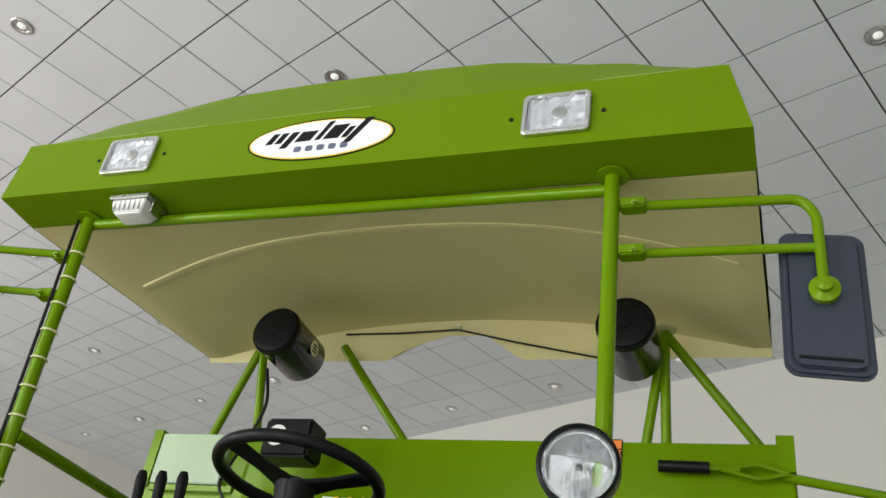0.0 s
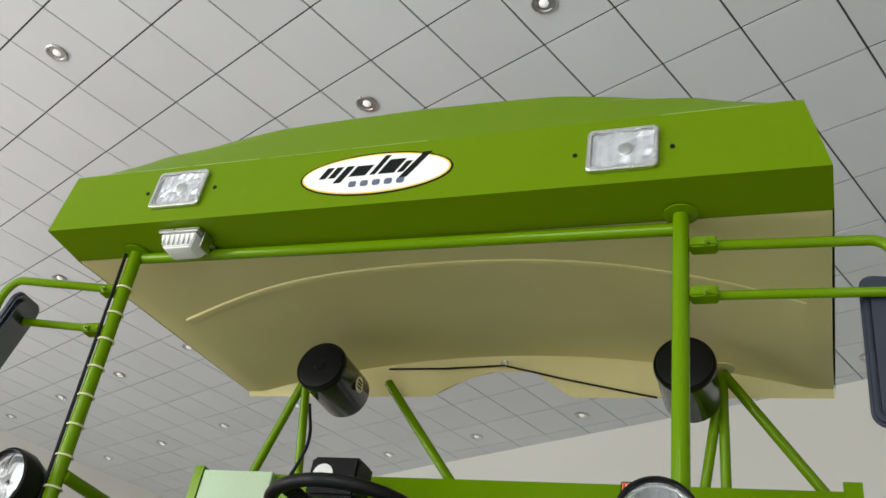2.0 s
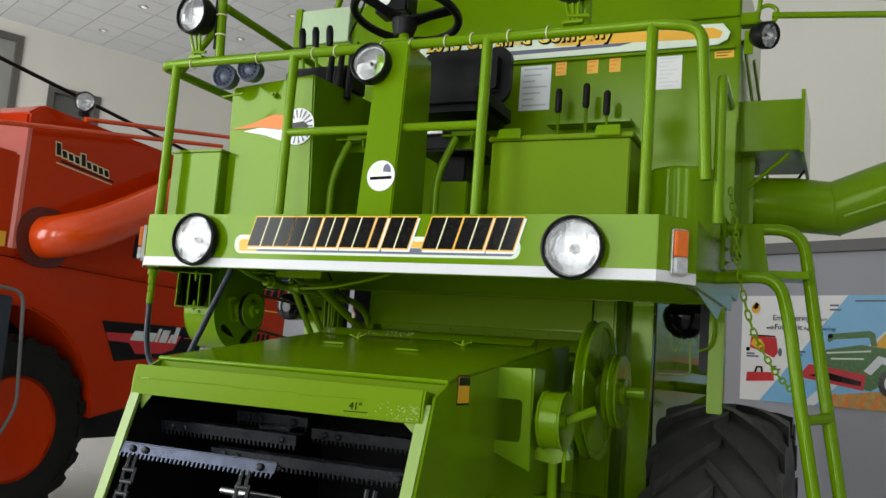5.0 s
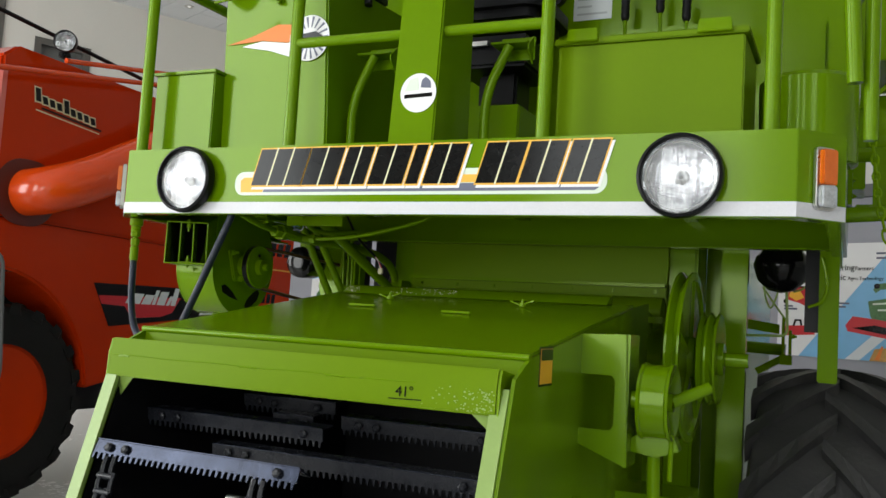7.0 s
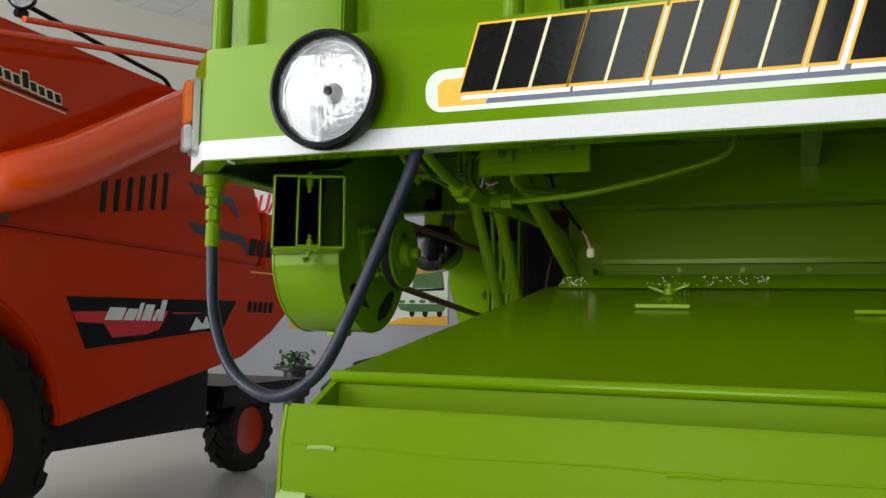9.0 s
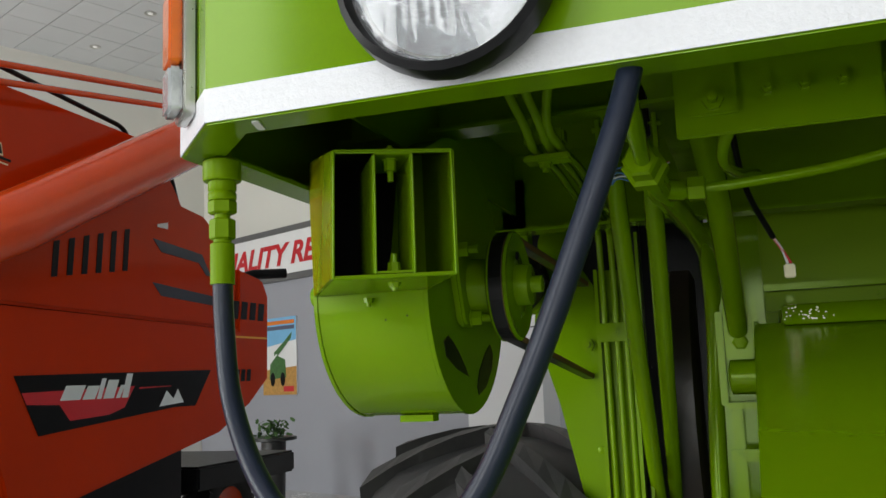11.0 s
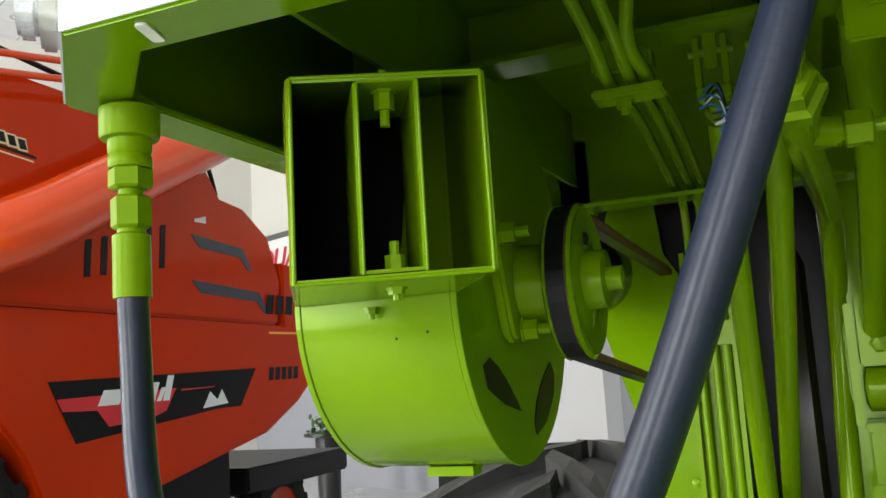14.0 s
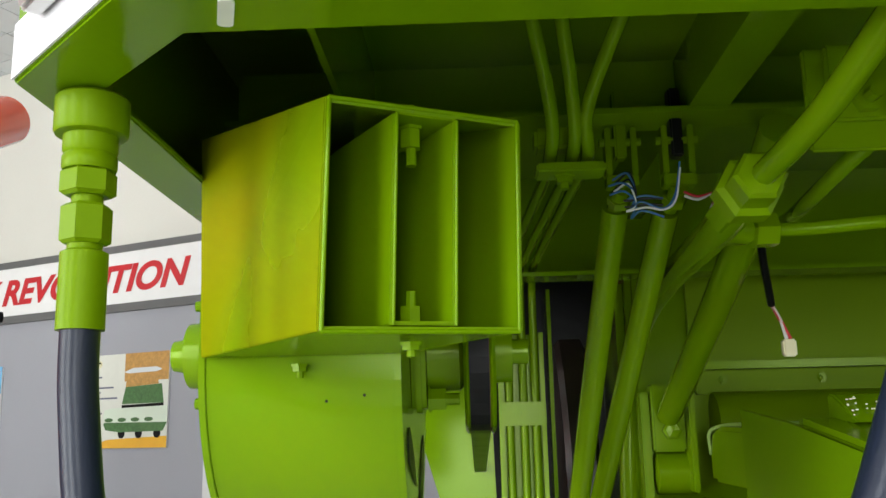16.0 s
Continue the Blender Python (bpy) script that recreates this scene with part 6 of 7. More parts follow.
R_TL, R_TR, R_BR, R_BL = Vector((-1.056, 0.322, 1.884)), Vector((-0.903, 0.338, 1.884)), Vector((-0.903, 0.338, 1.704)), Vector((-1.052, 0.325, 1.704))


def quad_plate(name, corners, t, material, parent, label="", bevel=0.0008):
    a, b, c, d = [Vector(p) for p in corners]
    nrm = (b - a).cross(d - a).normalized() * t
    return part(name, loft(bmesh.new(), [[a, b, c, d], [p + nrm for p in (a, b, c, d)]]), material, parent, label, smooth=False, bevel=bevel)


duct = quad_plate("outlet_duct", (F_TL, R_TL, R_BL, F_BL), 0.003, PATCHY_GREEN, fan, "slanted square outlet duct with vanes")
quad_plate("duct_top", (F_TL, F_TR, R_TR, R_TL), -0.003, GREEN_WORN, fan)
quad_plate("duct_bottom", (F_BL, F_BR, R_BR, R_BL), 0.003, GREEN_WORN, fan)
quad_plate("duct_side", (F_TR, R_TR, R_BR, F_BR), -0.003, GREEN_WORN, fan)
# the shade inside the duct is painted as a black plate
quad_plate("duct_back", (R_TL, R_TR, R_BR, R_BL), -0.003, BLACK, fan, "duct's shaded inside, painted black")
for p, q in ((F_TL, F_TR), (F_TR, F_BR), (F_BR, F_BL), (F_BL, F_TL)):
    part("duct_rim", rod(p, q, 0.0015, 10), GREEN, fan)
vt = []
for k in (0.335, 0.655):
    a, d = F_TL.lerp(F_TR, k) + Vector((0.0, 0.002, -0.004)), F_BL.lerp(F_BR, k) + Vector((0.0, 0.002, 0.004))
    deep = (R_TL.lerp(R_TR, k) - a) * 0.42
    deep.z = 0
    vt.append((a, d, deep))
    quad_plate("vane", (a, a + deep, d + deep, d), 0.0025, GREEN_WORN, fan)
    part("vane_edge", rod(a, d, 0.0013, 10), GREEN, fan)
for i in (0, 1):
    quad_plate("vane_web", (vt[0][i], vt[1][i], vt[1][i] + vt[1][2], vt[0][i] + vt[0][2]), 0.0025, GREEN_WORN, fan)
mt, mb = vt[0][0].lerp(vt[1][0], 0.45) + Vector((-0.01, 0.02, 0)), vt[0][1].lerp(vt[1][1], 0.5) + Vector((-0.01, 0.02, 0))
bolt(mt, (0, 0, -1), fan, 0.007, 0.014)
bolt(mt + Vector((0, 0, 0.008)), (0, 0, 1), fan, 0.006, 0.004)
bolt(mb + Vector((0, 0, 0.002)), (0, 0, 1), fan, 0.007, 0.012)
bolt(mb - Vector((0, 0, 0.008)), (0, 0, -1), fan, 0.006, 0.005)

# bearing, fan pulley and belt
part("bearing_plate", prism(bmesh.new(), rounded(-0.036, -0.06, 0.036, 0.06, 0.014), plane_at((FX1 + 0.0065, 0.452, 1.716), (0, 1, 0), (0, -0.35, 1)), 0.014), GREEN_WORN, fan, "cast bearing plate", bevel=0.004)
part("bearing_hub", lathe(bmesh.new(), [(0.040, 0.0), (0.038, 0.03), (0.030, 0.036), (0.014, 0.04)], (FX1 + 0.02, 0.482, 1.718), (1, 0, 0), 28), GREEN_WORN, fan)
for y, z in ((0.412, 1.762), (0.462, 1.672)):
    bolt((FX1 + 0.0205, y, z), (1, 0, 0), fan, 0.011, 0.016)
left = part("outer_bearing", lathe(bmesh.new(), [(0.046, 0.0), (0.046, 0.012), (0.032, 0.016), (0.030, 0.040), (0.016, 0.044), (0.014, 0.056)], (FX0 - 0.0065, 0.440, 1.716), (-1, 0, 0), 28), GREEN_WORN, fan, "cast bearing on the outer side")
for y, z in ((0.425, 1.760), (0.432, 1.672)):
    bolt((FX0 - 0.007, y, z), (-1, 0, 0), left, 0.010, 0.018)
pul = part("fan_pulley", lathe(bmesh.new(), [(0.02, 0.0), (0.074, 0.0), (0.078, 0.003), (0.068, 0.010), (0.068, 0.018), (0.078, 0.026), (0.074, 0.029), (0.05, 0.024), (0.045, 0.026), (0.03, 0.027), (0.029, 0.046), (0.012, 0.047), (0.012, 0.062), (0.004, 0.063)], (-0.848, 0.494, 1.717), (1, 0, 0), 40), GREEN_WORN, H, "green belt pulley of the fan")
part("set_screw", lathe(bmesh.new(), [(0.006, 0), (0.006, 0.003), (0.001, 0.004)], (-0.818, 0.481, 1.757), (1, 0, 0), 10), BLACK, pul)
P0, P1, r0, r1 = Vector((-0.834, 0.494, 1.717)), Vector((-0.834, 1.75, 1.63)), 0.075, 0.12
ax = (P1 - P0).normalized()
up = Vector((0, -ax.z, ax.y))
loop = [P0 + (up * math.cos(t) - ax * math.sin(t)) * r0 for t in [math.pi * k / 16 for k in range(17)]] + [P1 + (-up * math.cos(t) + ax * math.sin(t)) * r1 for t in [math.pi * k / 16 for k in range(17)]]
bm = bmesh.new()
mid = (P0 + P1) / 2
rows = []
for p in loop:
    o = (p - (P0 if (p - P0).length < (p - P1).length else P1)).normalized()
    rows.append([p + Vector((dx, 0, 0)) + o * dr for dx, dr in ((-0.009, 0.002), (0.009, 0.002), (0.007, -0.008), (-0.007, -0.008))])
loft(bm, rows, closed=True)
belt = part("fan_belt", bm, BLACK, H, "black rubber drive belt", smooth=False)
for dx in (-0.0095, 0.0085):
    part("belt_edge", loft(bmesh.new(), [[p + Vector((dx + e, 0, 0)) for e in (0, 0.001)] + [p + (p - (P0 if (p - P0).length < (p - P1).length else P1)).normalized() * -0.008 + Vector((dx + e, 0, 0)) for e in (0.001, 0)] for p in loop], closed=True), mat("worn_belt_canvas", (0.16, 0.07, 0.035), 0.7, scale=40, bump=0.02), belt, "brown worn belt edge", smooth=False)
spoked("drive_pulley", (-0.834, 1.75, 1.63), 0.12, 0.03, H, 5, "green belt pulley behind the wheel")

# ---- hydraulic hose with its couplings ----
hose = thing("hydraulic_hose", (-1.071, 0.124, 1.70), "thick black hydraulic hose with green screw couplings hanging below the deck", "hose")
hx, hy = -1.063, 0.124
part("hose_tube", tube(bmesh.new(), spline([(hx, hy, 1.712), (hx + 0.002, hy, 1.66), (-1.039, 0.105, 1.575), (-0.980, 0.063, 1.497), (-0.908, 0.024, 1.452), (-0.825, 0.002, 1.437), (-0.746, -0.004, 1.483), (-0.690, -0.004, 1.583), (-0.637, 0.004, 1.711), (-0.597, 0.02, 1.825), (-0.578, 0.05, 1.93), (-0.57, 0.08, 2.01)], 8), 0.0112, 18), HOSE, hose)
prof = [(0.0135, 0.0), (0.0135, 0.045), (0.010, 0.047), (0.010, 0.050)]
part("ferrule", lathe(bmesh.new(), prof, (hx, hy, 1.704), (0, 0, 1), 64), ROOF_GREEN, hose)
part("hex_nut", lathe(bmesh.new(), [(0.012, 0), (0.0145, 0.002), (0.0145, 0.022), (0.012, 0.024)], (hx, hy, 1.754), (0, 0, 1), 6), ROOF_GREEN, hose, smooth=False)
part("neck", rod((hx, hy, 1.776), (hx, hy, 1.785), 0.009), ROOF_GREEN, hose)
part("hex_nut", lathe(bmesh.new(), [(0.013, 0), (0.016, 0.002), (0.016, 0.014), (0.014, 0.016)], (hx, hy, 1.783), (0, 0, 1), 6), ROOF_GREEN, hose, smooth=False)
part("coupling_body", lathe(bmesh.new(), [(0.0150, 0), (0.0158, 0.002), (0.0158, 0.008), (0.0145, 0.010), (0.0158, 0.012), (0.0158, 0.022)], (hx, hy, 1.7985), (0, 0, 1), 64), ROOF_GREEN, hose)
part("collar", lathe(bmesh.new(), [(0.016, 0), (0.0205, 0.001), (0.0215, 0.003), (0.0215, 0.023), (0.0195, 0.025), (0.012, 0.026)], (hx, hy, 1.8195), (0, 0, 1), 64), ROOF_GREEN, hose)
part("top_nut", lathe(bmesh.new(), [(0.0105, 0), (0.0105, 0.009), (0.007, 0.010), (0.007, 0.016)], (hx, hy, 1.8450), (0, 0, 1), 6), ROOF_GREEN, hose, smooth=False)

# ---- rods, pipes and brackets under the deck ----
def pipe(name, pts, r, dark=False):
    return part(name, tube(bmesh.new(), spline(pts, 6), 0.0045 if dark else r, 12), BLACK if dark else GREEN_WORN, H, "black wire lead" if dark else "green painted rod or pipe under the deck")


pipe("push_rod", [(-0.684, 0.545, 1.870), (-0.694, 0.70, 1.715), (-0.715, 1.11, 1.31)], 0.0140)
pipe("push_rod", [(-0.631, 0.545, 1.865), (-0.648, 0.72, 1.718), (-0.694, 1.20, 1.31)], 0.0140)
# thick tube that runs back from the tee and turns down, and the one that drops into the pin block
pipe("brake_tube", [(-0.604, 0.07, 1.862), (-0.609, 0.18, 1.838), (-0.616, 0.31, 1.826)], 0.0100)
pipe("brake_tube", [(-0.616, 0.31, 1.826), (-0.611, 0.43, 1.819), (-0.596, 0.72, 1.818), (-0.584, 0.95, 1.80), (-0.586, 1.08, 1.74), (-0.590, 1.12, 1.62), (-0.600, 1.09, 1.40), (-0.604, 1.08, 1.0)], 0.0165)
pipe("brake_tube", [(-0.556, 0.40, 1.905), (-0.546, 0.60, 1.825), (-0.544, 0.80, 1.745), (-0.543, 1.02, 1.660)], 0.0185)
# three thin pipes: down from the deck to the clamp, back under it, then down along the channel
for x0, x1, x2 in ((-0.800, -0.764, -0.786), (-0.772, -0.744, -0.764), (-0.690, -0.730, -0.746)):
    pipe("steel_pipe", [(x0, 0.24, 2.01), (x1 - 0.004, 0.34, 1.915), (x1, 0.40, 1.883), (x1 - 0.002, 0.55, 1.886), (x2, 0.90, 1.880), (x2, 0.985, 1.866), (x2, 1.006, 1.82), (x2, 1.020, 1.60), (x2, 1.025, 0.98)], 0.0062)
pipe("thin_line", [(-0.556, 0.438, 1.818), (-0.50, 0.437, 1.820), (-0.38, 0.44, 1.832), (-0.22, 0.45, 1.868), (-0.13, 0.45, 1.90), (-0.115, 0.48, 1.97)], 0.0065)
pipe("wire_lead", [(-0.520, 0.56, 1.93), (-0.507, 0.63, 1.85), (-0.474, 0.715, 1.785)], 0.006, True)
for c in ((-0.683, 0.500, 1.892), (-0.629, 0.486, 1.888)):
    fk = part("rod_fork", B((c[0] - 0.016, c[1] - 0.008, c[2]), (c[0] - 0.010, c[1] + 0.012, c[2] + 0.05)), GREEN_WORN, H, "forked rod end with a pin", bevel=0.001)
    part("fork_side", B((c[0] + 0.010, c[1] - 0.008, c[2]), (c[0] + 0.016, c[1] + 0.012, c[2] + 0.05)), GREEN_WORN, fk, bevel=0.001)
    part("fork_base", B((c[0] - 0.016, c[1] - 0.008, c[2] - 0.012), (c[0] + 0.016, c[1] + 0.012, c[2] - 0.0005)), GREEN_WORN, fk, bevel=0.001)
    part("fork_neck", rod((c[0], c[1] + 0.002, c[2] - 0.012), (c[0] - 0.001, c[1] + 0.045, c[2] - 0.022), 0.009, 12), GREEN_WORN, fk)
    part("lock_nut", lathe(bmesh.new(), [(0.009, 0), (0.0125, 0.001), (0.0125, 0.010), (0.009, 0.011)], (c[0], c[1] + 0.020, c[2] - 0.016), (0, 0.9, -0.5), 6), GREEN_WORN, fk, smooth=False)
    part("pin", rod((c[0] - 0.021, c[1], c[2] + 0.036), (c[0] + 0.021, c[1], c[2] + 0.036), 0.0045, 10), GREEN_WORN, fk)
    part("link_eye", B((c[0] - 0.006, c[1] - 0.006, c[2] + 0.018), (c[0] + 0.006, c[1] + 0.010, c[2] + 0.09)), BLACK if c[0] > -0.66 else GREEN_WORN, fk, bevel=0.002)
tee = part("tee_fitting", lathe(bmesh.new(), [(0.018, -0.034), (0.021, -0.03), (0.021, -0.004), (0.027, 0), (0.027, 0.020), (0.019, 0.024), (0.019, 0.075), (0.017, 0.08)], (-0.616, 0.312, 1.826), (0.03, 1, -0.05), 6), GREEN_WORN, H, "hexagonal pipe fitting", smooth=False)
part("tee_branch", rod((-0.612, 0.42, 1.819), (-0.585, 0.437, 1.818), 0.013, 14), GREEN_WORN, tee)
part("tee_nut", lathe(bmesh.new(), [(0.010, -0.024), (0.014, -0.02), (0.014, 0.0), (0.011, 0.004), (0.0165, 0.006), (0.0165, 0.026), (0.012, 0.028)], (-0.582, 0.438, 1.818), (1, 0, 0), 6), GREEN_WORN, tee, smooth=False)
cl = part("pipe_clamp", B((-0.778, 0.384, 1.866), (-0.716, 0.416, 1.8745)), GREEN_WORN, H, "bolted pipe clamp plate", bevel=0.002)
part("clamp_cap", B((-0.778, 0.392, 1.890), (-0.724, 0.420, 1.910)), GREEN_WORN, cl, bevel=0.003)
bolt((-0.752, 0.400, 1.8658), (0, 0, -1), cl, 0.008, 0.007)
cc = part("pipe_clamp", B((-0.803, 1.004, 1.648), (-0.731, 1.0115, 1.684)), GREEN_WORN, H, "bolted pipe clamp plate", bevel=0.003)
bolt((-0.766, 1.004, 1.666), (0, -1, 0), cc, 0.009, 0.007)
bolt((-0.826, 1.05, 1.645), (0, -1, 0), H, 0.013, 0.016)
part("gusset_plate", prism(bmesh.new(), [(-0.905, 1.920), (-0.893, 1.920), (-0.886, 1.899), (-0.879, 1.902), (-0.870, 1.915), (-0.847, 1.915), (-0.836, 1.80), (-0.815, 1.765), (-0.80, 1.10), (-0.815, 1.15), (-0.897, 1.53), (-0.942, 1.68), (-0.925, 1.866)], front(0, 1.085, 0), 0.008), GREEN, H, "green gusset plate with a notch", bevel=0.001)
channel = part("channel", B((-0.803, 1.040, 0.95), (-0.731, 1.047, 1.79)), GREEN_WORN, H, "green vertical channel rail", smooth=False)
for x in (-0.803, -0.738):
    part("channel_edge", B((x, 1.013, 0.95), (x + 0.007, 1.0395, 1.79)), GREEN_WORN, channel, smooth=False)
for z in (1.20, 1.44):
    part("channel_bolt", lathe(bmesh.new(), [(0.008, 0), (0.008, 0.006), (0.001, 0.008)], (-0.815, 1.06, z), (0, -1, 0), 8), GREEN_WORN, channel)
part("channel_lip", B((-0.722, 1.03, 0.95), (-0.716, 1.07, 1.86)), GREEN_WORN, channel, smooth=False)
part("clutch_drum", lathe(bmesh.new(), [(0.02, 0), (0.34, 0.01), (0.35, 0.02), (0.35, 0.06), (0.33, 0.07), (0.02, 0.07)], (-0.70, 1.50, 1.52), (1, 0, 0), 48), mat("dark_worn_metal", (0.014, 0.012, 0.010), 0.35, tint=(0.03, 0.02, 0.014), scale=6, bump=0.03), H, "dark worn drum between the plates")
blk = part("pin_block", B((-0.568, 1.026, 1.604), (-0.518, 1.060, 1.706)), GREEN_WORN, H, "green pin block with a large bolt", bevel=0.003)
part("pin_head", lathe(bmesh.new(), [(0.015, 0), (0.015, 0.008), (0.011, 0.011), (0.001, 0.012)], (-0.540, 1.0258, 1.636), (0, -1, 0), 6), GREEN_WORN, blk, smooth=False)
part("block_cheek", B((-0.517, 1.00, 1.545), (-0.507, 1.075, 1.715)), GREEN_WORN, blk, bevel=0.002)
part("block_cheek", B((-0.583, 1.035, 1.52), (-0.5695, 1.075, 1.695)), GREEN_WORN, blk, bevel=0.002)
part("lower_block", lathe(bmesh.new(), [(0.02, 0), (0.033, 0.004), (0.033, 0.062), (0.02, 0.066)], (-0.566, 1.055, 1.572), (1, 0, 0), 22), GREEN_WORN, blk)
part("foot_plate", B((-0.572, 1.005, 1.514), (-0.492, 1.08, 1.526)), GREEN_WORN, blk, bevel=0.002)
for x in (-0.566, -0.512):
    part("block_rail", B((x, 1.02, 1.05), (x + 0.020, 1.06, 1.5135)), GREEN_WORN, blk, bevel=0.002)
for k in range(4):
    z = 1.12 + 0.10 * k
    part("rail_tie", B((-0.572, 1.010, z), (-0.488, 1.0195, z + 0.022)), GREEN_WORN, blk, bevel=0.002)
    bolt((-0.556, 1.010, z + 0.011), (0, -1, 0), blk, 0.006, 0.006)
throat = part("throat_panel", B((-0.492, 1.070, 1.55), (0.52, 1.080, 1.905)), ROOF_GREEN, H, "green sheet behind the feeder house", smooth=False)
part("throat_seam", B((-0.492, 1.030, 1.728), (0.52, 1.0695, 1.740)), GREEN_WORN, throat, bevel=0.003)
part("throat_flange", B((-0.490, 1.058, 1.690), (0.52, 1.0695, 1.7275)), ROOF_GREEN, throat, bevel=0.002)
part("throat_roll", lathe(bmesh.new(), [(0.03, 0), (0.055, 0.004), (0.055, 0.98), (0.03, 0.985)], (-0.47, 1.07, 1.64), (1, 0, 0), 24), ROOF_GREEN, throat)
for k in range(7):
    bolt((-0.447 + 0.155 * k, 1.0575, 1.712), (0, -1, 0), throat, 0.006, 0.005)
neck = part("feeder_neck", prism(bmesh.new(), [(0.575, 1.56), (0.575, 1.632), (0.95, 1.640), (0.985, 1.634), (1.0, 1.60), (1.0, 1.56)], plane_at((-0.49, 0, 0), (0, 1, 0), (0, 0, 1)), 0.98), GREEN_WORN, H, "green sheet between the feeder house and the thresher", bevel=0.006)
part("neck_rim", tube(bmesh.new(), spline([(-0.489, 1.0, 1.60), (-0.489, 0.985, 1.636), (-0.44, 0.955, 1.6425), (-0.38, 0.93, 1.642)], 6), 0.003, 8), GREEN_PALE, neck)
part("rear_cheek", B((-0.60, 1.12, 1.0), (-0.586, 1.5, 1.88)), GREEN_WORN, H, "green upright sheet behind the rods", smooth=False)
body_box = part("thresher_body", B((-0.585, 1.09, 0.75), (0.62, 4.2, 2.0)), GREEN, H, "green thresher body behind the feeder house", bevel=0.01)
part("side_seam", B((-0.591, 1.13, 1.30), (-0.5855, 4.1, 1.33)), GREEN_WORN, body_box, smooth=False)
part("upper_beam", B((-1.05, 1.045, 1.906), (1.06, 1.09, 1.965)), GREEN, H, "green cross beam under the deck", bevel=0.003)
part("beam_lip", B((-1.05, 1.02, 1.899), (1.06, 1.10, 1.9055)), GREEN_WORN, H, "thin lip along the cross beam", smooth=False)
shelf = part("angle_shelf", B((-0.575, 0.286, 1.846), (-0.36, 0.292, 1.930)), GREEN_WORN, H, "green angle shelf under the deck", bevel=0.002)
bolt((-0.533, 0.286, 1.884), (0, -1, 0), shelf, 0.012, 0.016)
for k in range(3):
    bolt((-0.475 + 0.038 * k, 0.286, 1.892), (0, -1, 0), shelf, 0.007, 0.008)
part("shelf_tab", B((-0.560, 0.2785, 1.868), (-0.506, 0.2855, 1.930)), GREEN_WORN, shelf, bevel=0.002)
pipe("thin_line", [(-0.490, 0.60, 1.862), (-0.515, 0.50, 1.846), (-0.530, 0.40, 1.842), (-0.520, 0.325, 1.858), (-0.492, 0.305, 1.880), (-0.47, 0.31, 1.91)], 0.0075)
can = part("black_canister", lathe(bmesh.new(), [(0.02, 0.0), (0.052, 0.002), (0.063, 0.010), (0.065, 0.022), (0.065, 0.105), (0.06, 0.116), (0.03, 0.12)], (-0.940, 0.910, 1.768), (0, 1, 0.05), 40), GLOSS_BLACK, H, "glossy black round canister behind the fan pulley")
part("canister_bracket", B((-0.965, 0.95, 1.828), (-0.915, 0.99, 1.975)), GREEN_WORN, can, bevel=0.002)
# black sheets and backing added where the gaps between parts lie in shade
part("shade_sheet", B((-1.03, 1.10, 1.80), (-0.90, 1.106, 1.905)), BLACK, H, "black sheet added for the shade under the cross beam", smooth=False)
part("shade_sheet", B((-0.855, 1.12, 1.05), (-0.722, 1.126, 1.96)), BLACK, H, "black sheet added for the shade behind the channel rail", smooth=False)
part("shade_sheet", B((-0.800, 1.30, 0.9), (-0.601, 1.306, 1.99)), BLACK, H, "black sheet added for the shade behind the rods", smooth=False)
part("shade_backing", B((-0.86, 1.9, 0.9), (-0.63, 1.92, 1.9)), BLACK, H, "black backing added for the dark gap behind the rods", smooth=False)
con = part("wire_plug", B((-0.462, 0.720, 1.722), (-0.446, 0.732, 1.743)), CREAM, H, "small cream wire plug", bevel=0.002)
for k, m in enumerate((WIRE_WHITE, REDFILM)):
    part("lead", tube(bmesh.new(), spline([(-0.456 + 0.005 * k, 0.726, 1.744), (-0.462, 0.722, 1.765), (-0.474, 0.715, 1.785)], 4), 0.0022, 6), m, con)
for k, m in enumerate((WIRE_BLUE, BLACK, WIRE_BLUE, BLACK, WIRE_WHITE, WIRE_BLUE)):
    z, q = 1.874 - 0.003 * k, 0.004 * math.sin(k * 2.3)
    loop = [(-0.694 + q, 0.492, z + 0.012), (-0.681 + q, 0.482, z + 0.016 + q), (-0.674, 0.481, z - 0.004 - q), (-0.683 - q, 0.482, z - 0.012 + q), (-0.666 + q, 0.480, z - 0.008), (-0.648, 0.478, z - 0.012 + q)]
    if k in (2, 4):
        loop += [(-0.636, 0.476, z - 0.002), (-0.630, 0.474, z + 0.030)]
    part("loose_wire", tube(bmesh.new(), spline(loop, 5), 0.0011, 6), m, H, "thin loose coloured wire")
for k, m in enumerate((REDFILM, WIRE_WHITE)):
    part("loose_wire", tube(bmesh.new(), spline([(-0.627, 0.478, 1.868 - 0.004 * k), (-0.615, 0.474, 1.862 - 0.003 * k), (-0.600, 0.478, 1.866)], 4), 0.0014, 6), m, H, "thin loose coloured wire")
part("white_tag", prism(bmesh.new(), rounded(-0.004, -0.014, 0.004, 0.014, 0.003), plane_at((-0.954, 0.022, 1.8445), (1, 0.3, 0), (-0.3, 1, 0)), 0.0015), WIRE_WHITE, deck, "white plastic tag")

# ---- the red combine harvester beside it ----
Rd = thing("red_combine_harvester", (-5.6, 4.0, 0), "orange-red combine harvester parked beside the green one", "harvester")
SX = -4.55


def side_slab(name, poly, x, w, material, parent, label="", bevel=0.02):
    return part(name, prism(bmesh.new(), poly, plane_at((x - w, 0, 0), (0, 1, 0), (0, 0, 1)), w), material, parent, label, smooth=False, bevel=bevel)


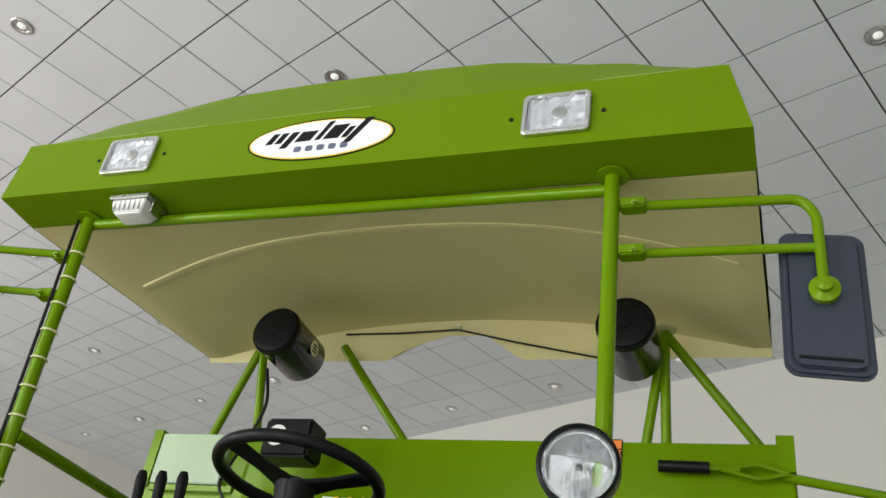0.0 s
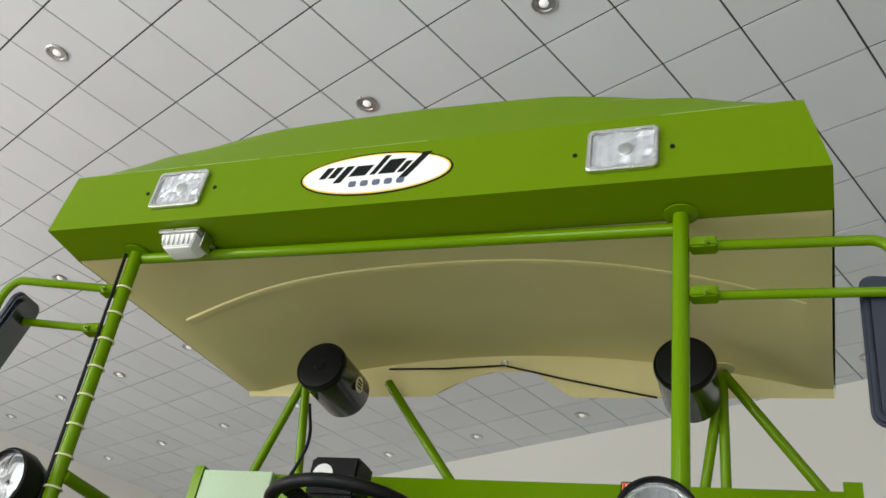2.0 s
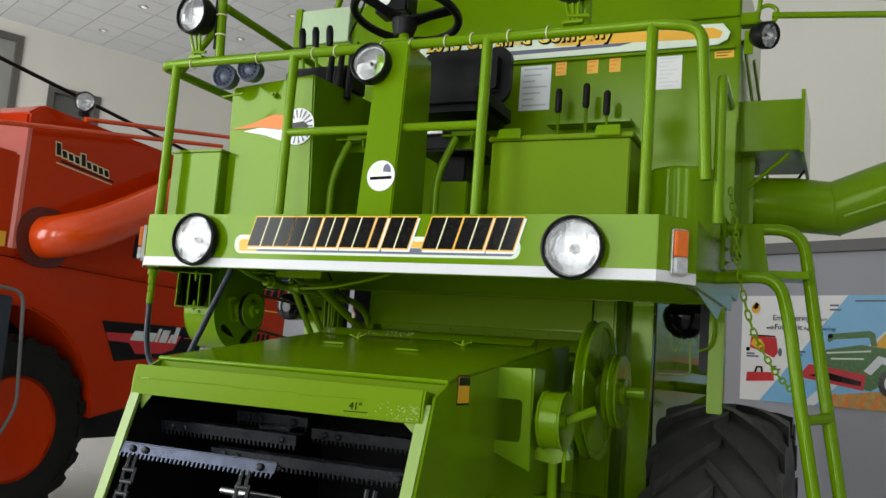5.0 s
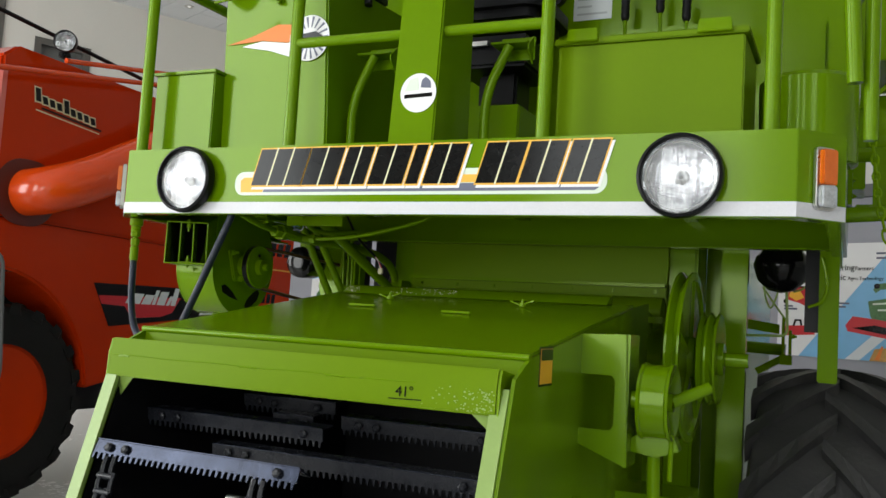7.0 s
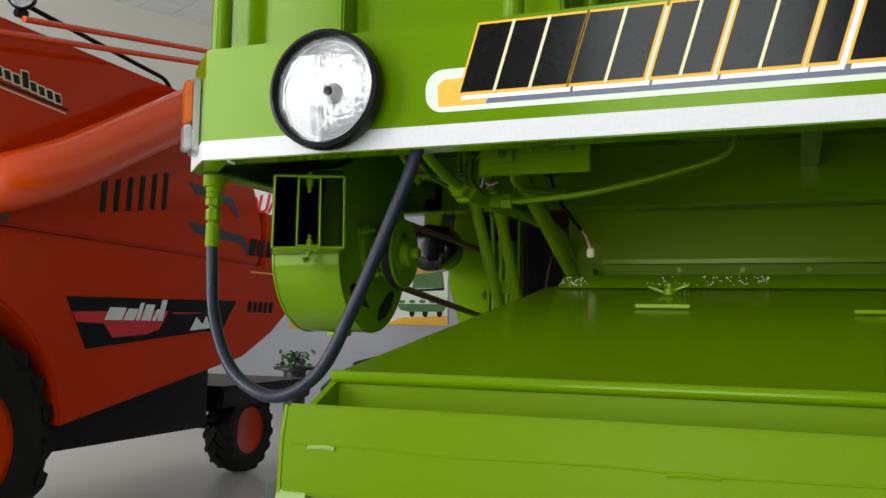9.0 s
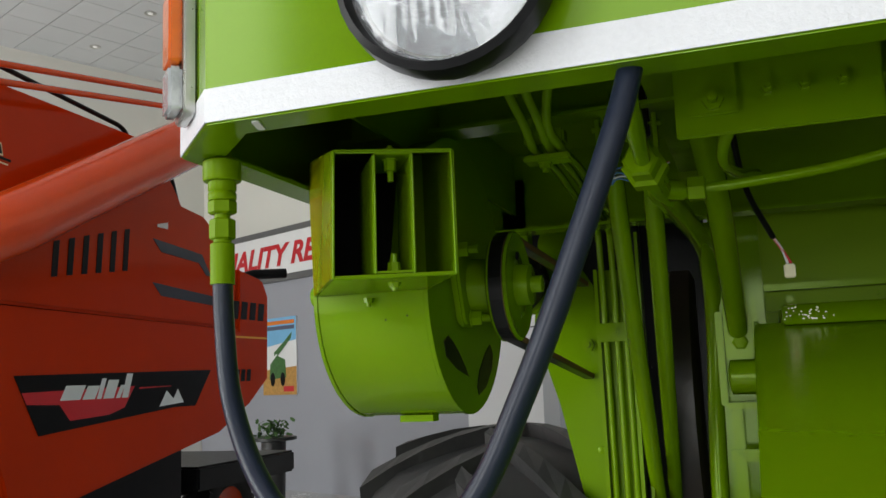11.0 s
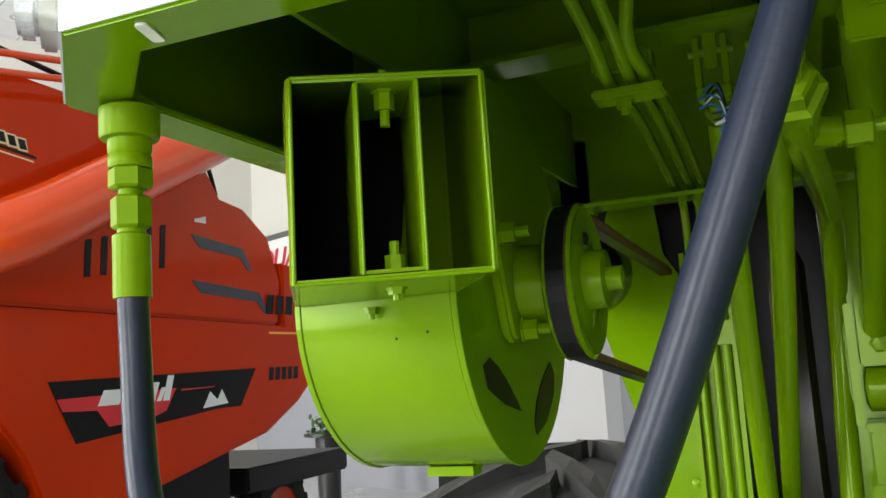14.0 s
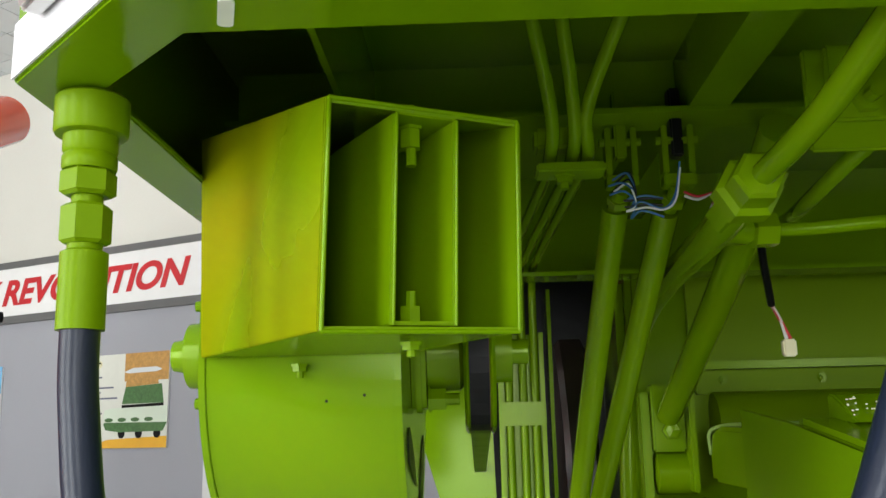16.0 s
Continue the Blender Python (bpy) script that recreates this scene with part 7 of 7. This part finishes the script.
arch = [(2.30 + 1.0 * math.cos(t), 0.78 + 0.98 * math.sin(t)) for t in [math.pi * (0.02 + 0.48 * k / 12) for k in range(13)]]
body = side_slab("body", [(3.33, 0.84), (5.4, 1.24), (5.85, 1.45), (6.12, 1.64), (6.14, 2.36), (6.05, 2.5), (5.66, 2.56), (5.66, 2.05), (2.05, 2.13), (2.05, 1.76)] + [p for p in arch[::-1] if p[0] < 3.3 and p[0] > 2.1], SX, 2.3, RED, Rd, "orange-red lower body sheet")
side_slab("hood", [(2.0, 2.14), (5.6, 2.055), (5.65, 2.4), (5.5, 2.75), (5.2, 2.93), (4.9, 2.97), (2.0, 2.97)], SX - 0.01, 2.2, RED, Rd, "orange-red upper body with slots")
tankr = side_slab("grain_tank", [(2.25, 2.16), (4.95, 2.85), (4.85, 3.0), (4.6, 3.30), (4.4, 3.37), (2.38, 3.41), (2.25, 3.31)], SX + 0.012, 2.2, RED, Rd, "orange-red grain tank")
# the chamfer's pale sheen is put into its paint colour
part("tank_chamfer", loft(bmesh.new(), [[(SX + 0.015, 2.26, z0), (SX + 0.015, 2.30, z0), (SX - 0.5, 1.85, z0), (SX - 0.5, 1.80, z0)] for z0 in (2.2, 3.2)]), mat("lit_red_paint", (0.60, 0.12, 0.09), 0.3, coat=0.5, bump=0.005), tankr, smooth=False)
for poly, mt in (([(2.62, 2.985), (3.22, 2.935), (3.22, 2.95), (2.62, 3.0)], BLACKFILM), ([(2.57, 2.965), (3.20, 2.912), (3.20, 2.92), (2.57, 2.975)], CREAM)):
    part("side_mark", prism(bmesh.new(), poly, plane_at((SX + 0.014, 0, 0), (0, 1, 0), (0, 0, 1)), 0.003), mt, tankr, "slanted dark strokes with a pale edge", smooth=False)
for k in range(9):
    y = 2.56 + 0.068 * k
    foot, h = 3.035 - 0.008 * k, 0.055 + 0.045 * (k in (0, 4))
    for m, lift, e in ((CREAM, 0.018, 0.010), (BLACKFILM, 0.021, 0.0)):
        part("side_stroke", prism(bmesh.new(), [(y - e, foot - e), (y + 0.046 + e, foot - e), (y + 0.030 + e, foot + h + e), (y - 0.016 - e, foot + h + e)], plane_at((SX + lift, 0, 0), (0, 1, 0), (0, 0, 1)), 0.002), m, tankr, smooth=False)
elbow = part("unloading_tube", tube(bmesh.new(), fillet([(-4.9, 2.56, 2.33), (-4.40, 2.58, 2.335), (-4.30, 2.95, 2.49), (-4.25, 5.75, 3.97)], 0.26, 8), 0.18, 32), ORANGE, Rd, "fat glossy orange-red unloading tube")
# flat patch; the shade of the recess is put into its dark red
part("socket", prism(bmesh.new(), rounded(2.28, 2.08, 2.84, 2.58, 0.24, 8), plane_at((SX + 0.0145, 0, 0), (0, 1, 0), (0, 0, 1)), 0.004), mat("recess_shade_red", (0.10, 0.008, 0.002), 0.4, bump=0.0), elbow, "flat dark red patch for the shaded recess round the tube", smooth=False)
logo = part("side_panel", prism(bmesh.new(), [(3.30, 1.70), (5.25, 1.725), (5.05, 1.46), (4.8, 1.46), (3.50, 1.345)], plane_at((SX + 0.002, 0, 0), (0, 1, 0), (0, 0, 1)), 0.004), BLACKFILM, body, "black side panel with a red shape and silver strokes", smooth=False)
for poly, mt, x in (([(3.36, 1.60), (4.35, 1.62), (4.25, 1.48), (4.1, 1.44), (3.75, 1.42), (3.66, 1.52), (3.40, 1.53)], REDFILM, 0.0065), ([(4.4, 1.60), (4.75, 1.61), (4.75, 1.615), (4.4, 1.61)], REDFILM, 0.0065), ([(4.62, 1.47), (4.70, 1.58), (4.78, 1.52), (4.83, 1.59), (4.90, 1.49)], PAPER, 0.0065)):
    part("panel_shape", prism(bmesh.new(), poly, plane_at((SX + x, 0, 0), (0, 1, 0), (0, 0, 1)), 0.002), mt, logo, smooth=False)
for k, (y, w, h) in enumerate(((3.66, 0.17, 0.09), (3.85, 0.11, 0.085), (3.98, 0.04, 0.13), (4.04, 0.10, 0.12), (4.16, 0.04, 0.085), (4.22, 0.06, 0.16))):
    part("panel_stroke", prism(bmesh.new(), [(y, 1.545), (y + w, 1.545), (y + w + 0.05, 1.545 + h), (y + 0.05, 1.545 + h)], plane_at((SX + 0.0087, 0, 0), (0, 1, 0), (0, 0, 1)), 0.002), PAPER, logo, smooth=False)
for k in range(6):
    y = 3.58 + 0.13 * k
    part("air_slot", prism(bmesh.new(), [(y, 2.30 + 0.02 * k), (y + 0.05, 2.305 + 0.02 * k), (y + 0.07, 2.60 + 0.02 * k), (y + 0.02, 2.595 + 0.02 * k)], plane_at((SX - 0.009, 0, 0), (0, 1, 0), (0, 0, 1)), 0.004), BLACK, body, "black air slot", smooth=False)
for y0, y1, z in ((4.55, 5.15, 2.62), (4.55, 5.35, 2.30)):
    part("side_vent", prism(bmesh.new(), [(y0, z + 0.05), (y1, z), (y1 + 0.12, z - 0.16), (y1 + 0.06, z - 0.16), (y1 - 0.04, z - 0.07), (y0 + 0.1, z - 0.04)], plane_at((SX - 0.008, 0, 0), (0, 1, 0), (0, 0, 1)), 0.004), SLATE, body, "dark slanted side vent", smooth=False)
part("side_sticker", B((SX - 0.008, 4.60, 2.76), (SX - 0.003, 4.72, 2.93)), WHITE, body, smooth=False)
for y, z, n, w in ((5.42, 2.14, 5, 0.115), (5.42, 1.63, 5, 0.075)):
    for k in range(n):
        part("side_block", prism(bmesh.new(), [(y + k * w * 1.15, z), (y + k * w * 1.15 + w * 0.8, z), (y + k * w * 1.15 + w, z + w * 1.3), (y + k * w * 1.15 + w * 0.2, z + w * 1.3)], plane_at((SX + 0.0005, 0, 0), (0, 1, 0), (0, 0, 1)), 0.003), BLACKFILM, body, "small black blocks", smooth=False)
part("side_stripe", B((SX + 0.0005, 5.45, 1.985), (SX + 0.003, 6.1, 2.0)), YELLOW, body, smooth=False)
part("warning_sticker", B((SX + 0.0005, 2.10, 2.20), (SX + 0.004, 2.20, 2.32)), YELLOW, body, smooth=False)
tyre("tyre", (-4.82, 2.56, 0.76), 0.77, 0.48, Rd, RED, 20, rubber=SHADED_RUBBER)
# black box: the shade round the tyre is put into its colour
part("wheel_well", B((-6.6, 1.25, 0.45), (-5.10, 3.28, 1.72)), BLACK, Rd, "wheel well as a black box, its shade in the colour", smooth=False)
tyre("steering_wheel_tyre", (-5.40, 6.62, 0.43), 0.43, 0.30, Rd, RED, 16, 1, "small black rear tyre with a red rim", SHADED_RUBBER)
part("rear_axle", rod((-6.6, 6.62, 0.50), (-5.45, 6.62, 0.45), 0.06), BLACK, Rd, "dark rear axle")
for a, b in (((-5.2, 4.4, 0.66), (-5.45, 6.3, 0.52)), ((-5.1, 4.3, 0.78), (-5.5, 6.35, 0.66)), ((-5.3, 4.4, 0.66), (-5.4, 5.9, 0.95))):
    part("rear_link", rod(a, b, 0.025), BLACK, Rd, "dark rear steering link")
# chassis as a black box, with the shadow below the body painted in
part("underbody", B((-6.6, 3.29, 0.62), (-4.85, 5.3, 1.2)), BLACK, Rd, "underbody as a black box, its shade in the colour", smooth=False)
part("rear_hood", B((-6.6, 5.6, 0.75), (-4.9, 7.2, 0.95)), BLACK, Rd, "dark rear deflector", bevel=0.02)
for a, b in (((-4.3, 2.60, 3.34), (-4.3, 4.55, 3.70)), ((-4.3, 1.75, 3.08), (-4.3, 4.35, 3.56))):
    part("side_rod", rod(a, b, 0.02, 10), ORANGE, Rd, "thin red tension rod")
part("hand_rail", tube(bmesh.new(), fillet([(-4.9, 1.9, 3.80), (-4.9, 4.65, 3.56), (-4.9, 4.75, 3.40), (-4.9, 5.2, 3.36), (-4.9, 5.3, 3.1)], 0.12, 5), 0.018, 10), BLACK, Rd, "black hand rail on the tank")
round_lamp((-4.35, 2.62, 3.50), (0.5, -0.8, 0), 0.085, Rd, "work_lamp", 0.08, "round work lamp")
part("lamp_box", B((-4.42, 2.62, 3.38), (-4.36, 2.70, 3.43)), BLACK, Rd, bevel=0.01)
part("roof", B((-6.6, -0.2, 3.60), (-4.75, 1.95, 3.78)), RED, Rd, "orange-red cab roof", bevel=0.06)
# platform's unseen rest and the front block are added to shade the tyre
part("platform", B((-6.4, 0.3, 1.78), (-4.07, 1.54, 1.88)), RED, Rd, "orange-red platform, extended out of view to shade the tyre", bevel=0.02)
part("feeder_house", B((-6.0, -0.4, 0.6), (-4.75, 1.24, 1.6)), RED, Rd, "unseen orange-red block added to keep light off the tyre", bevel=0.03)
part("cab_front", B((-6.4, 1.2, 1.9), (-4.9, 1.7, 3.1)), RED, Rd, "orange-red panel before the tank", bevel=0.03)
st = part("access_steps", B((-4.06, 1.55, 0.55), (-4.0, 1.90, 1.80)), SLATE, Rd, "grey folding access steps", bevel=0.01)
part("hand_rail", tube(bmesh.new(), fillet([(-4.02, 1.75, 1.86), (-4.0, 1.98, 1.84), (-4.0, 2.05, 1.0), (-4.02, 1.9, 0.72)], 0.1, 5), 0.014, 10), DARKTRIM, st)
part("exhaust", tube(bmesh.new(), fillet([(-4.9, 6.0, 2.4), (-4.8, 6.2, 2.58), (-4.55, 6.45, 2.60)], 0.08, 5), 0.045, 14), BLACK, Rd, "black exhaust pipe")
